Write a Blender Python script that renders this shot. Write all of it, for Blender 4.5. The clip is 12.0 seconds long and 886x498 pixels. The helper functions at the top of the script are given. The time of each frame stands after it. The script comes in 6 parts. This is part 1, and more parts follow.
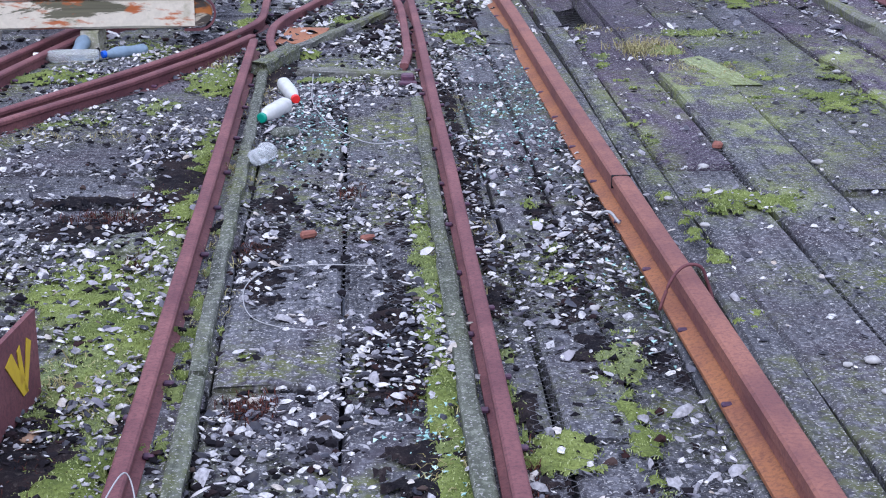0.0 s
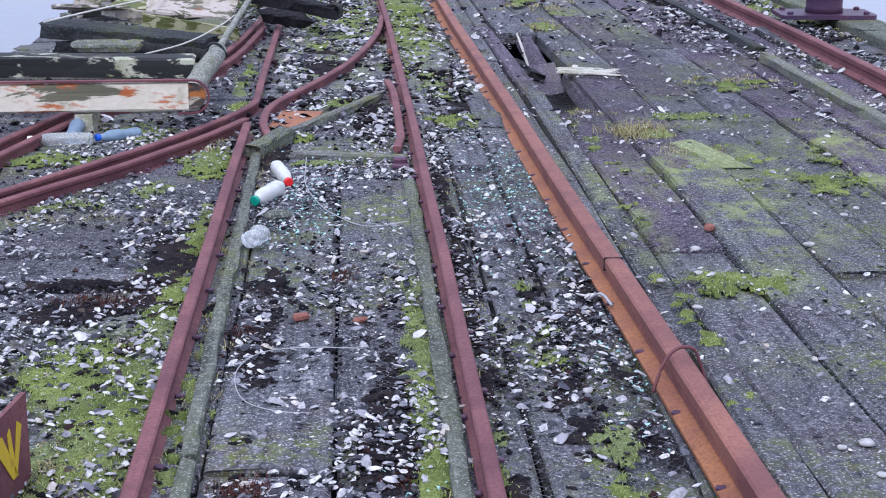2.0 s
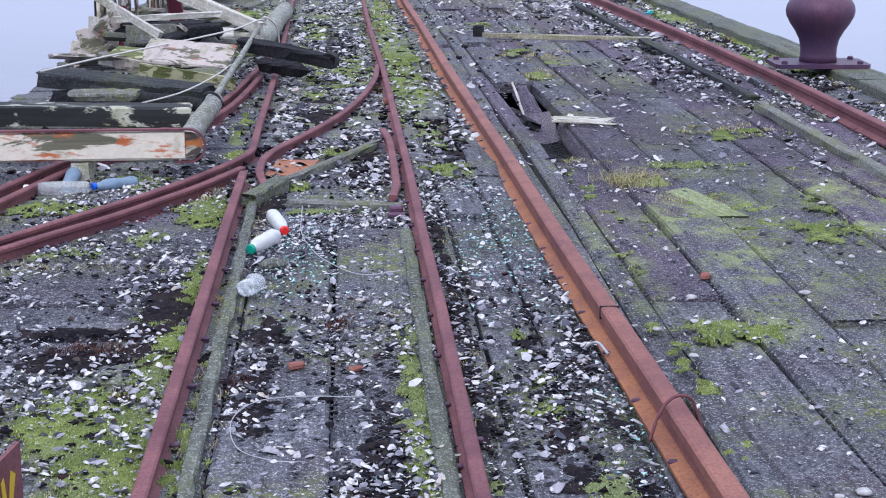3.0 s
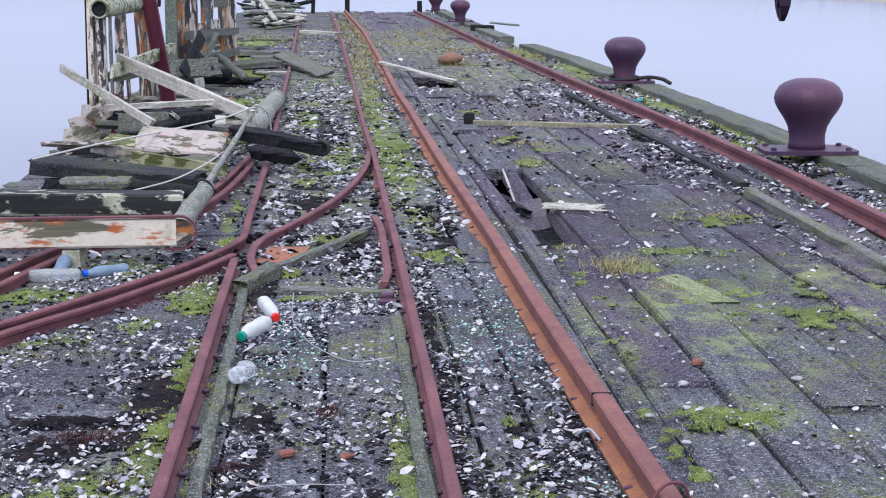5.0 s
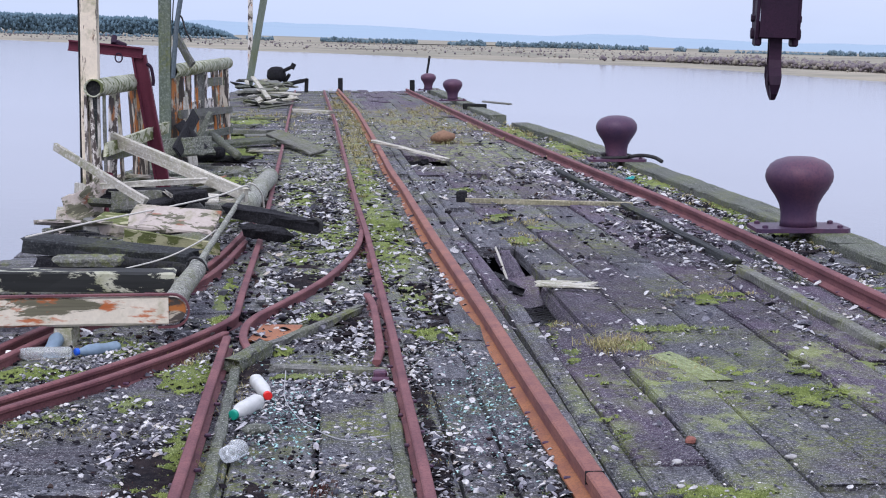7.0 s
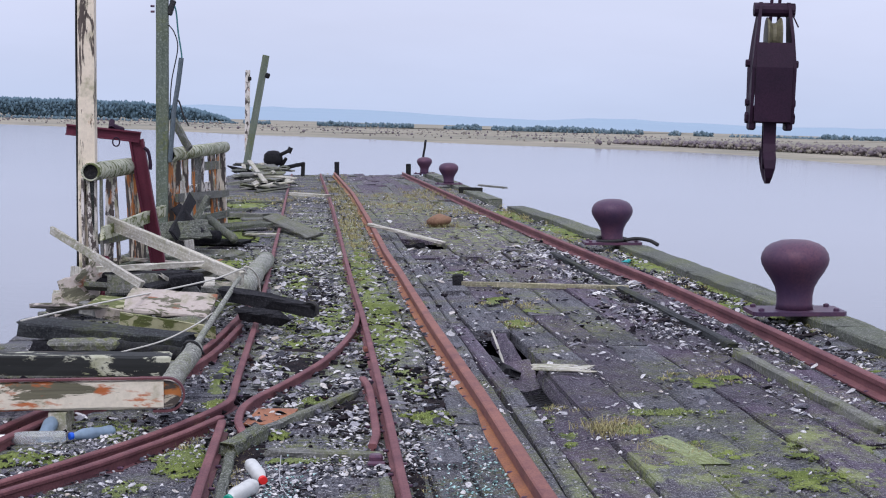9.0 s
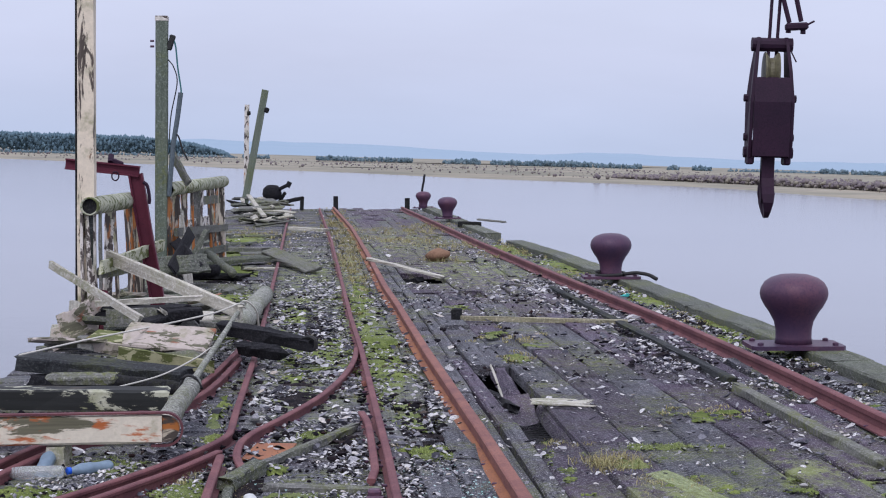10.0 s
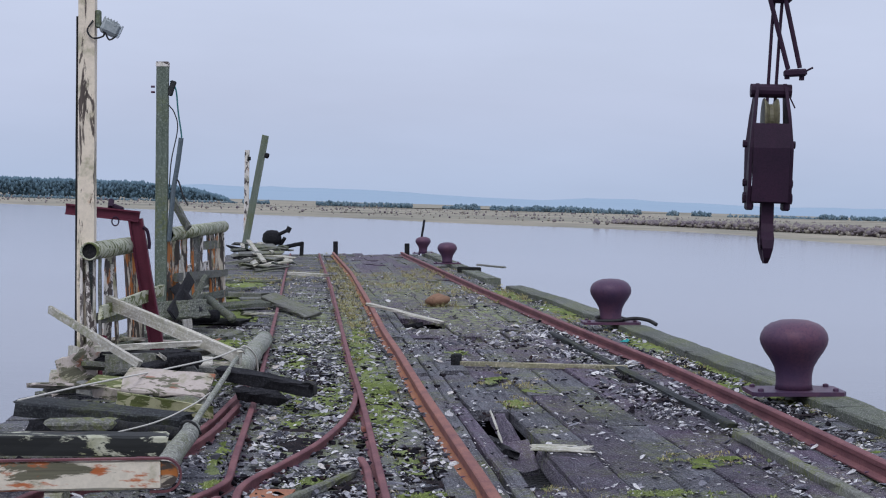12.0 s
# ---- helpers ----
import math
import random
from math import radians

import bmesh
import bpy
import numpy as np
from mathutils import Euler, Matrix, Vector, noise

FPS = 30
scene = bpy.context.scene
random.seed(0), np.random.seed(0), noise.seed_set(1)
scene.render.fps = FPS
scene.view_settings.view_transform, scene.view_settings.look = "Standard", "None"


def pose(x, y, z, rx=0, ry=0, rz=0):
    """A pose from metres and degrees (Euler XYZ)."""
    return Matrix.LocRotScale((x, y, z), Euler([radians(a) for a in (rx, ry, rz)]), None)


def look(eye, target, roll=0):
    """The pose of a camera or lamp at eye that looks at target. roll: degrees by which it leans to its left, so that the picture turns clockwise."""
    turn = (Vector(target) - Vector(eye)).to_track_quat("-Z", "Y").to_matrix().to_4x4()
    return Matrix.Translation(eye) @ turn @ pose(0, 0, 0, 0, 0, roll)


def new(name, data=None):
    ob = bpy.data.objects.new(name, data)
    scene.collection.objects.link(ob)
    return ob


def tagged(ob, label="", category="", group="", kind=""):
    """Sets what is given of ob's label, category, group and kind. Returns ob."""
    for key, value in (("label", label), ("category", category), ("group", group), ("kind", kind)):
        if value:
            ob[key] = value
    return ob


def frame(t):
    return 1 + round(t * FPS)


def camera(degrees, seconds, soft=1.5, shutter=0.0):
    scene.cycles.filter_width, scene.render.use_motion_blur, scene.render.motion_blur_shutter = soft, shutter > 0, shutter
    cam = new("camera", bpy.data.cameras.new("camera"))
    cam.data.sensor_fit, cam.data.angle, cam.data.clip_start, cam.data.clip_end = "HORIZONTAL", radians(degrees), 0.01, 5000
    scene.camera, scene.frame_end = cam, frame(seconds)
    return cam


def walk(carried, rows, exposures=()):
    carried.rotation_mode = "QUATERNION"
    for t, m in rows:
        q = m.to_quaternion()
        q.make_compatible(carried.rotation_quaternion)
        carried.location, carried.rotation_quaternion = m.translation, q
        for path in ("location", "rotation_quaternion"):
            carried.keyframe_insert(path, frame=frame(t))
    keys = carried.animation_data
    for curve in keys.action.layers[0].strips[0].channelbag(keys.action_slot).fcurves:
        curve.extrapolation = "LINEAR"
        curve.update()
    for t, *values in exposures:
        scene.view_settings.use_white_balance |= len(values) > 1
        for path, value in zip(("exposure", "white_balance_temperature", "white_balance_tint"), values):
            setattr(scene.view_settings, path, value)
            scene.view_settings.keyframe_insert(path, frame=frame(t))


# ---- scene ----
# A derelict timber jetty with narrow-gauge and crane rails, bollards and a hanging crane hook.
# The camera stands on a tripod and tilts slowly up. x: across the jetty, y: along it, z: up from the deck.
cam = camera(30.8, 12.0, soft=1.1)
EYE = (0.0, 0.0, 1.75)
TURNS = [  # seconds, yaw, pitch, roll
    (0.0, -3.009, -18.108, 0.0), (0.5, -3.072, -17.402, -0.01), (1.0, -3.142, -16.728, -0.03), (1.5, -3.207, -16.082, -0.03),
    (2.0, -3.267, -15.170, -0.05), (2.5, -3.332, -14.327, -0.06), (3.0, -3.417, -13.442, -0.06), (3.5, -3.495, -12.640, -0.05),
    (5.5, -3.831, -9.634, -0.01), (6.0, -3.910, -8.945, -0.01), (6.5, -3.967, -8.303, -0.01), (7.0, -4.010, -7.590, -0.01),
    (9.0, -4.150, -4.623, 0.0), (9.5, -4.170, -3.977, 0.0), (10.0, -4.192, -3.404, 0.0), (10.5, -4.203, -2.921, -0.01),
    (11.0, -4.202, -2.504, -0.02), (11.5, -4.201, -2.166, -0.04), (12.0, -4.200, -1.789, -0.05),
]
# the old jetty has settled on its landward side: deck, tripod and all lean together
LEAN = Matrix.Translation(EYE) @ Matrix.Rotation(radians(-1.6), 4, Vector((math.sin(radians(4.2)), math.cos(radians(4.2)), 0))) @ Matrix.Translation(-Vector(EYE))
walk(cam, [(t, LEAN @ pose(*EYE, 90 + pitch, roll, yaw)) for t, yaw, pitch, roll in TURNS], exposures=((0.0, 0.74, 5800, 11), (3.5, 0.70, 5900, 11), (6.5, 0.62, 6200, 11), (9.0, 0.40, 6330, 11), (10.0, 0.30, 6340, 11), (11.0, 0.15, 6260, 8), (12.0, 0.11, 6220, 7)))

# ---- world and light: a bright overcast sky, soft sun behind the cloud ----
SUN_AZ, SUN_EL = 200.0, 48.0
world = bpy.data.worlds.new("overcast_sky")
scene.world = world
world.use_nodes = True
wn = world.node_tree
wn.nodes.clear()


def node(nt, kind, values=None, **settings):
    n = nt.nodes.new(kind)
    for key, value in settings.items():
        setattr(n, key, value)
    for key, value in (values or {}).items():
        n.inputs[key].default_value = value
    return n


w_out = node(wn, "ShaderNodeOutputWorld")
w_bg = node(wn, "ShaderNodeBackground", {"Strength": 1.0})
w_sky = node(wn, "ShaderNodeTexSky")
w_sky.sky_type = "NISHITA"
w_sky.sun_disc = False
w_sky.sun_elevation, w_sky.sun_rotation = radians(SUN_EL), radians(SUN_AZ)
w_sky.air_density, w_sky.dust_density = 1.5, 4.0
w_dim = node(wn, "ShaderNodeVectorMath", operation="SCALE")
w_dim.inputs["Scale"].default_value = 0.1
w_co = node(wn, "ShaderNodeTexCoord")
w_sep = node(wn, "ShaderNodeSeparateXYZ")
w_ramp = node(wn, "ShaderNodeValToRGB")
el = w_ramp.color_ramp.elements
el[0].position, el[0].color = 0.0, (0.47, 0.54, 0.72, 1)
el[1].position, el[1].color = 1.0, (1.10, 1.13, 1.33, 1)
e = el.new(0.06)
e.color = (0.54, 0.58, 0.76, 1)
e = el.new(0.2)
e.color = (0.62, 0.64, 0.80, 1)
e = el.new(0.45)
e.color = (0.93, 0.96, 1.14, 1)
w_map = node(wn, "ShaderNodeMapping")
w_map.inputs["Scale"].default_value = (1.2, 1.2, 5.0)
w_noise = node(wn, "ShaderNodeTexNoise", {"Scale": 2.2, "Detail": 5.0, "Roughness": 0.55})
w_cl = node(wn, "ShaderNodeMapRange", {"From Min": 0.3, "From Max": 0.7, "To Min": 0.94, "To Max": 1.06})
w_mul = node(wn, "ShaderNodeVectorMath", operation="SCALE")
w_mix = node(wn, "ShaderNodeMix", data_type="RGBA")
w_mix.inputs[0].default_value = 0.88
lk = wn.links.new
lk(w_co.outputs["Generated"], w_sep.inputs[0])
lk(w_sep.outputs["Z"], w_ramp.inputs[0])
lk(w_co.outputs["Generated"], w_map.inputs["Vector"])
lk(w_map.outputs[0], w_noise.inputs["Vector"])
lk(w_noise.outputs[0], w_cl.inputs[0])
lk(w_ramp.outputs[0], w_mul.inputs[0])
lk(w_cl.outputs[0], w_mul.inputs["Scale"])
lk(w_sky.outputs[0], w_dim.inputs[0])
lk(w_dim.outputs[0], w_mix.inputs[6])
lk(w_mul.outputs[0], w_mix.inputs[7])
lk(w_mix.outputs[2], w_bg.inputs["Color"])
lk(w_bg.outputs[0], w_out.inputs[0])

sun_data = bpy.data.lights.new("sun", "SUN")
sun_data.energy, sun_data.angle, sun_data.color = 0.9, radians(20), (1.0, 0.96, 0.93)
sun = new("sun", sun_data)
sun.matrix_world = look((0, 0, 40), (40 * math.cos(radians(SUN_EL)) * math.sin(radians(SUN_AZ)) * -1, 40 * math.cos(radians(SUN_EL)) * math.cos(radians(SUN_AZ)) * -1, 40 - 40 * math.sin(radians(SUN_EL))))


# ---- materials ----
def material(name, rough=0.8, metal=0.0):
    m = bpy.data.materials.new(name)
    m.use_nodes = True
    nt = m.node_tree
    bsdf = nt.nodes["Principled BSDF"]
    bsdf.inputs["Roughness"].default_value = rough
    bsdf.inputs["Metallic"].default_value = metal
    bsdf.inputs["Specular IOR Level"].default_value = 0.12 if rough >= 0.8 else 0.3
    return m, nt, bsdf


def coords(nt, scale, space="Object", shift=True):
    """Coordinates stretched by scale; every object gets a shift of its own."""
    if space == "Position":
        out = node(nt, "ShaderNodeNewGeometry").outputs["Position"]
    else:
        out = node(nt, "ShaderNodeTexCoord").outputs[space]
    if shift:
        info = node(nt, "ShaderNodeObjectInfo")
        far = node(nt, "ShaderNodeMath", {1: 37.0}, operation="MULTIPLY")
        add = node(nt, "ShaderNodeVectorMath", operation="ADD")
        nt.links.new(info.outputs["Random"], far.inputs[0])
        nt.links.new(out, add.inputs[0])
        nt.links.new(far.outputs[0], add.inputs[1])
        out = add.outputs[0]
    mul = node(nt, "ShaderNodeVectorMath", operation="MULTIPLY")
    mul.inputs[1].default_value = scale
    nt.links.new(out, mul.inputs[0])
    return mul.outputs[0]


def noise_of(nt, co, scale, detail=4.0, rough=0.6, distort=0.0):
    n = node(nt, "ShaderNodeTexNoise", {"Scale": scale, "Detail": detail, "Roughness": rough, "Distortion": distort})
    nt.links.new(co, n.inputs["Vector"])
    return n.outputs[0]


def step(nt, value, lo, hi, a=0.0, b=1.0):
    n = node(nt, "ShaderNodeMapRange", {"From Min": lo, "From Max": hi, "To Min": a, "To Max": b})
    nt.links.new(value, n.inputs[0])
    return n.outputs[0]


def times(nt, a, b):
    n = node(nt, "ShaderNodeMath", operation="MULTIPLY")
    nt.links.new(a, n.inputs[0])
    if isinstance(b, float):
        n.inputs[1].default_value = b
    else:
        nt.links.new(b, n.inputs[1])
    return n.outputs[0]


def blend(nt, fac, a, b):
    n = node(nt, "ShaderNodeMix", data_type="RGBA")
    if isinstance(fac, float):
        n.inputs[0].default_value = fac
    else:
        nt.links.new(fac, n.inputs[0])
    for slot, c in ((6, a), (7, b)):
        if isinstance(c, tuple):
            n.inputs[slot].default_value = (*c, 1)
        else:
            nt.links.new(c, n.inputs[slot])
    return n.outputs[2]


def relief(nt, bsdf, height, strength, distance):
    b = node(nt, "ShaderNodeBump", {"Strength": strength, "Distance": distance})
    nt.links.new(height, b.inputs["Height"])
    nt.links.new(b.outputs[0], bsdf.inputs["Normal"])


def island(nt):
    return node(nt, "ShaderNodeNewGeometry").outputs["Random Per Island"]


ALGAE = [(1.75, 7.8, 0.30, 0.55), (2.05, 8.25, 0.35, 0.30), (2.5, 7.6, 0.5, 0.40), (2.0, 9.3, 0.35, 0.22), (1.55, 5.9, 0.25, 0.25), (1.28, 7.0, 0.12, 0.8), (2.7, 8.6, 0.4, 0.5), (1.9, 6.9, 0.25, 0.5), (0.5, 13.0, 0.25, 2.4), (-0.75, 4.6, 0.2, 0.9), (0.0, 14.0, 0.4, 1.6), (0.45, 17.0, 0.3, 3.0), (0.4, 24.0, 0.3, 5.0), (-0.2, 18.0, 0.35, 2.5), (-1.3, 20.0, 0.6, 2.0), (-0.15, 12.4, 0.32, 2.0), (0.3, 17.5, 0.45, 4.0), (-0.2, 24.0, 0.4, 5.0), (-1.3, 16.5, 0.6, 2.5), (2.3, 24.0, 0.9, 4.0), (1.6, 32.0, 1.0, 6.0)]


def weathered_wood(name, dark, light, moss=0.5, wire=0.0, tint=(0.062, 0.042, 0.06), grit=0.5, film=False):
    m, nt, bsdf = material(name, 0.85)
    grain = noise_of(nt, coords(nt, (1.2, 26, 26)), 1.0, 6, 0.65, 0.3)
    blotch = noise_of(nt, coords(nt, (1, 1, 1), "Position", False), 1.7, 4, 0.6)
    fine = noise_of(nt, coords(nt, (1, 1, 1), "Position", False), 42.0, 5, 0.7)
    rnd = node(nt, "ShaderNodeObjectInfo").outputs["Random"]
    col = blend(nt, step(nt, grain, 0.3, 0.7), dark, light)
    col = blend(nt, times(nt, step(nt, blotch, 0.45, 0.65), 0.6), col, tint)
    col = blend(nt, times(nt, rnd, 0.45), col, dark)
    col = blend(nt, times(nt, step(nt, fine, 0.5, 0.75), 0.55), col, tuple(min(1, c * 2.4) for c in light))
    m_big = noise_of(nt, coords(nt, (1, 1, 1), "Position", False), 1.1, 3, 0.6)
    m_small = noise_of(nt, coords(nt, (1, 1, 1), "Position", False), 19.0, 4, 0.7)
    growth = times(nt, step(nt, m_big, 0.46, 0.62), step(nt, m_small, 0.42, 0.6))
    col = blend(nt, times(nt, growth, float(moss)), col, (0.12, 0.135, 0.035))
    if film:  # thin algae on the boards where water stands
        where = node(nt, "ShaderNodeNewGeometry").outputs["Position"]
        total = None
        for cx, cy, sx, sy in ALGAE:
            mul = node(nt, "ShaderNodeVectorMath", operation="MULTIPLY")
            mul.inputs[1].default_value = (1 / sx, 1 / sy, 0)
            nt.links.new(where, mul.inputs[0])
            dist = node(nt, "ShaderNodeVectorMath", operation="DISTANCE")
            dist.inputs[1].default_value = (cx / sx, cy / sy, 0)
            nt.links.new(mul.outputs[0], dist.inputs[0])
            f = step(nt, dist.outputs["Value"], 0.35, 1.5, 1.0, 0.0)
            if total is not None:
                mx = node(nt, "ShaderNodeMath", operation="MAXIMUM")
                nt.links.new(total, mx.inputs[0])
                nt.links.new(f, mx.inputs[1])
                f = mx.outputs[0]
            total = f
        rough_edge = noise_of(nt, coords(nt, (1, 0.6, 1), "Position", False), 7.0, 6, 0.72)
        total = times(nt, total, step(nt, rough_edge, 0.45, 0.57))
        col = blend(nt, times(nt, total, 0.75), col, blend(nt, m_small, (0.11, 0.14, 0.04), (0.32, 0.36, 0.14)))
    speck = noise_of(nt, coords(nt, (1, 1, 1), "Position", False), 120.0, 2, 0.5)
    spots = times(nt, step(nt, speck, 0.60, 0.66), float(grit))
    col = blend(nt, spots, col, (0.42, 0.41, 0.42))
    if wire:
        vor = node(nt, "ShaderNodeTexVoronoi", {"Scale": 1.0, "Randomness": 0.4}, voronoi_dimensions="2D")
        shear = node(nt, "ShaderNodeMapping")
        shear.inputs["Rotation"].default_value = (0, 0, radians(30))
        nt.links.new(coords(nt, (34, 26, 1), "Position", False), shear.inputs["Vector"])
        nt.links.new(shear.outputs[0], vor.inputs["Vector"])
        dot = step(nt, vor.outputs["Distance"], 0.10, 0.19, 1.0, 0.0)
        patch = step(nt, noise_of(nt, coords(nt, (1, 1, 1), "Position", False), 1.6, 5, 0.65), 0.45, 0.62)
        dot = times(nt, times(nt, dot, patch), float(wire))
        col = blend(nt, dot, col, (0.40, 0.40, 0.43))
    nt.links.new(col, bsdf.inputs["Base Color"])
    relief(nt, bsdf, blend(nt, 0.5, grain, fine), 0.9, 0.014)
    return m


def peeling_paint(name, paint, under, rust, amount=0.5, rusty_at=0.57, flake=(4, 9, 9)):
    m, nt, bsdf = material(name, 0.75)
    co = coords(nt, flake)
    big = noise_of(nt, co, 1.3, 8, 0.66, 0.5)
    fine = noise_of(nt, coords(nt, (1, 1, 1)), 28.0, 5, 0.7)
    grain = noise_of(nt, coords(nt, (1.2, 30, 30)), 1.0, 5, 0.6)
    base = blend(nt, step(nt, grain, 0.3, 0.7), tuple(c * 0.5 for c in under), under)
    top = blend(nt, times(nt, step(nt, fine, 0.35, 0.75), 0.5), paint, tuple(c * 0.62 for c in paint))
    green = noise_of(nt, coords(nt, (1, 1, 1)), 3.1, 5, 0.65)
    top = blend(nt, times(nt, step(nt, green, 0.52, 0.66), 0.7), top, (0.16, 0.17, 0.07))
    col = blend(nt, step(nt, big, amount - 0.015, amount + 0.015), top, base)
    rusty = noise_of(nt, coords(nt, (1, 3, 3)), 2.3, 5, 0.65)
    col = blend(nt, times(nt, step(nt, rusty, rusty_at, rusty_at + 0.05), 0.9), col, rust)
    nt.links.new(col, bsdf.inputs["Base Color"])
    relief(nt, bsdf, big, 0.5, 0.008)
    return m


def rusted(name, a, b, c, rough=0.75, scale=9.0):
    m, nt, bsdf = material(name, rough, 0.15)
    big = noise_of(nt, coords(nt, (1, 1, 1), "Position", False), scale * 0.35, 5, 0.65)
    fine = noise_of(nt, coords(nt, (1, 1, 1), "Position", False), scale * 9, 4, 0.7)
    col = blend(nt, step(nt, big, 0.35, 0.65), a, b)
    col = blend(nt, times(nt, step(nt, fine, 0.45, 0.7), 0.7), col, c)
    nt.links.new(col, bsdf.inputs["Base Color"])
    relief(nt, bsdf, fine, 0.35, 0.004)
    return m


def plain(name, a, b, rough=0.8, scale=30.0, metal=0.0, bump=0.3):
    m, nt, bsdf = material(name, rough, metal)
    n = noise_of(nt, coords(nt, (1, 1, 1)), scale, 4, 0.65)
    nt.links.new(blend(nt, step(nt, n, 0.3, 0.7), a, b), bsdf.inputs["Base Color"])
    relief(nt, bsdf, n, bump, 0.004)
    return m


def by_island(name, stops, rough=0.6, bump_scale=60.0, spread=0.35, whole=False):
    """Every loose piece (or whole object) takes one colour of the ramp."""
    m, nt, bsdf = material(name, rough)
    ramp = node(nt, "ShaderNodeValToRGB")
    ramp.color_ramp.interpolation = "LINEAR"
    e0 = ramp.color_ramp.elements
    e0[0].position, e0[0].color = stops[0][0], (*stops[0][1], 1)
    e0[1].position, e0[1].color = stops[-1][0], (*stops[-1][1], 1)
    for p, c in stops[1:-1]:
        e0.new(p).color = (*c, 1)
    nt.links.new(node(nt, "ShaderNodeObjectInfo").outputs["Random"] if whole else island(nt), ramp.inputs[0])
    n = noise_of(nt, coords(nt, (1, 1, 1), "Position", False), bump_scale, 4, 0.6)
    col = blend(nt, times(nt, step(nt, n, 0.3, 0.75), spread), ramp.outputs[0], (0.030, 0.028, 0.034))
    nt.links.new(col, bsdf.inputs["Base Color"])
    relief(nt, bsdf, n, 0.4, 0.004)
    return m


DECK = weathered_wood("deck_timber", (0.011, 0.012, 0.018), (0.150, 0.152, 0.176), moss=0.9, wire=0.25, grit=0.8, film=True)
DECK_R = weathered_wood("deck_timber_purple", (0.014, 0.009, 0.021), (0.122, 0.103, 0.142), moss=0.45, wire=0.15, tint=(0.078, 0.050, 0.082), grit=0.7, film=True)
TIMBER = weathered_wood("baulk_timber", (0.020, 0.023, 0.022), (0.165, 0.175, 0.150), moss=0.55, tint=(0.11, 0.125, 0.085), grit=0.7)
PALE = weathered_wood("bleached_timber", (0.24, 0.225, 0.20), (0.66, 0.63, 0.56), moss=0.6, tint=(0.40, 0.38, 0.29), grit=0.2)
GREYWOOD = weathered_wood("grey_timber", (0.06, 0.06, 0.06), (0.21, 0.21, 0.20), moss=0.8, tint=(0.13, 0.14, 0.09), grit=0.3)
BLACKBEAM = weathered_wood("black_beam_timber", (0.008, 0.009, 0.011), (0.058, 0.062, 0.066), moss=0.3, tint=(0.02, 0.022, 0.026), grit=0.1)
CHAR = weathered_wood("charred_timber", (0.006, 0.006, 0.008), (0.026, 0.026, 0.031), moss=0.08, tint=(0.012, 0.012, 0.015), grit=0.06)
GREENPOST = weathered_wood("green_treated_timber", (0.075, 0.095, 0.075), (0.17, 0.195, 0.165), moss=0.6, tint=(0.12, 0.14, 0.105), grit=0.2)
WHITEPAINT = peeling_paint("peeling_white_paint", (0.66, 0.62, 0.58), (0.11, 0.09, 0.085), (0.36, 0.14, 0.05), 0.53, 0.63)
CREAMPAINT = peeling_paint("peeling_cream_paint", (0.68, 0.63, 0.53), (0.15, 0.15, 0.10), (0.48, 0.15, 0.04), 0.57, 0.57, (1.6, 7, 7))
POSTPAINT = peeling_paint("cream_post_paint", (0.72, 0.63, 0.51), (0.12, 0.095, 0.085), (0.46, 0.24, 0.10), 0.58, 0.62, (1.3, 8, 8))
FENDERPAINT = peeling_paint("stained_cream_paint", (0.66, 0.60, 0.50), (0.17, 0.16, 0.11), (0.42, 0.11, 0.03), 0.56, 0.535, (1.6, 7, 7))
RUSTSLAT = peeling_paint("rust_stained_slat", (0.52, 0.46, 0.38), (0.085, 0.07, 0.062), (0.40, 0.14, 0.035), 0.47, 0.54, (1.2, 8, 8))
HEAPPAINT = peeling_paint("dirty_cream_paint", (0.43, 0.375, 0.345), (0.15, 0.145, 0.10), (0.26, 0.09, 0.05), 0.54, 0.60)
DARKPAINT = peeling_paint("peeling_dark_board", (0.44, 0.44, 0.35), (0.022, 0.024, 0.025), (0.06, 0.05, 0.04), 0.46, 0.6, (1.8, 5, 5))
RUST_RAIL = rusted("rail_rust", (0.120, 0.044, 0.055), (0.215, 0.088, 0.092), (0.062, 0.026, 0.036))
RUST_ORANGE = rusted("orange_rust", (0.25, 0.10, 0.062), (0.36, 0.15, 0.066), (0.10, 0.045, 0.042))
RUST_CRANE = rusted("crane_rail_rust", (0.165, 0.068, 0.066), (0.29, 0.125, 0.092), (0.10, 0.042, 0.050))
RUST_DARK = rusted("bollard_rust", (0.060, 0.035, 0.075), (0.110, 0.048, 0.078), (0.040, 0.025, 0.058), 0.5, 5.0)
MAROON = rusted("maroon_steel", (0.095, 0.016, 0.034), (0.125, 0.022, 0.042), (0.06, 0.013, 0.026), 0.6)
HOOKSTEEL = rusted("dark_crane_steel", (0.018, 0.006, 0.021), (0.030, 0.009, 0.028), (0.010, 0.004, 0.013), 0.65)
BLACK = plain("black_rubber", (0.012, 0.012, 0.014), (0.03, 0.03, 0.032), 0.6)


# ---- mesh helpers ----
def link_mesh(name, verts, faces, mat, parent=None, smooth=False, label=""):
    me = bpy.data.meshes.new(name)
    me.from_pydata([tuple(v) for v in verts], [], faces)
    me.materials.append(mat)
    if smooth:
        me.polygons.foreach_set("use_smooth", [True] * len(me.polygons))
    me.update()
    ob = new(name, me)
    if parent is not None:
        ob.parent = parent
    if label:
        tagged(ob, label)
    return ob


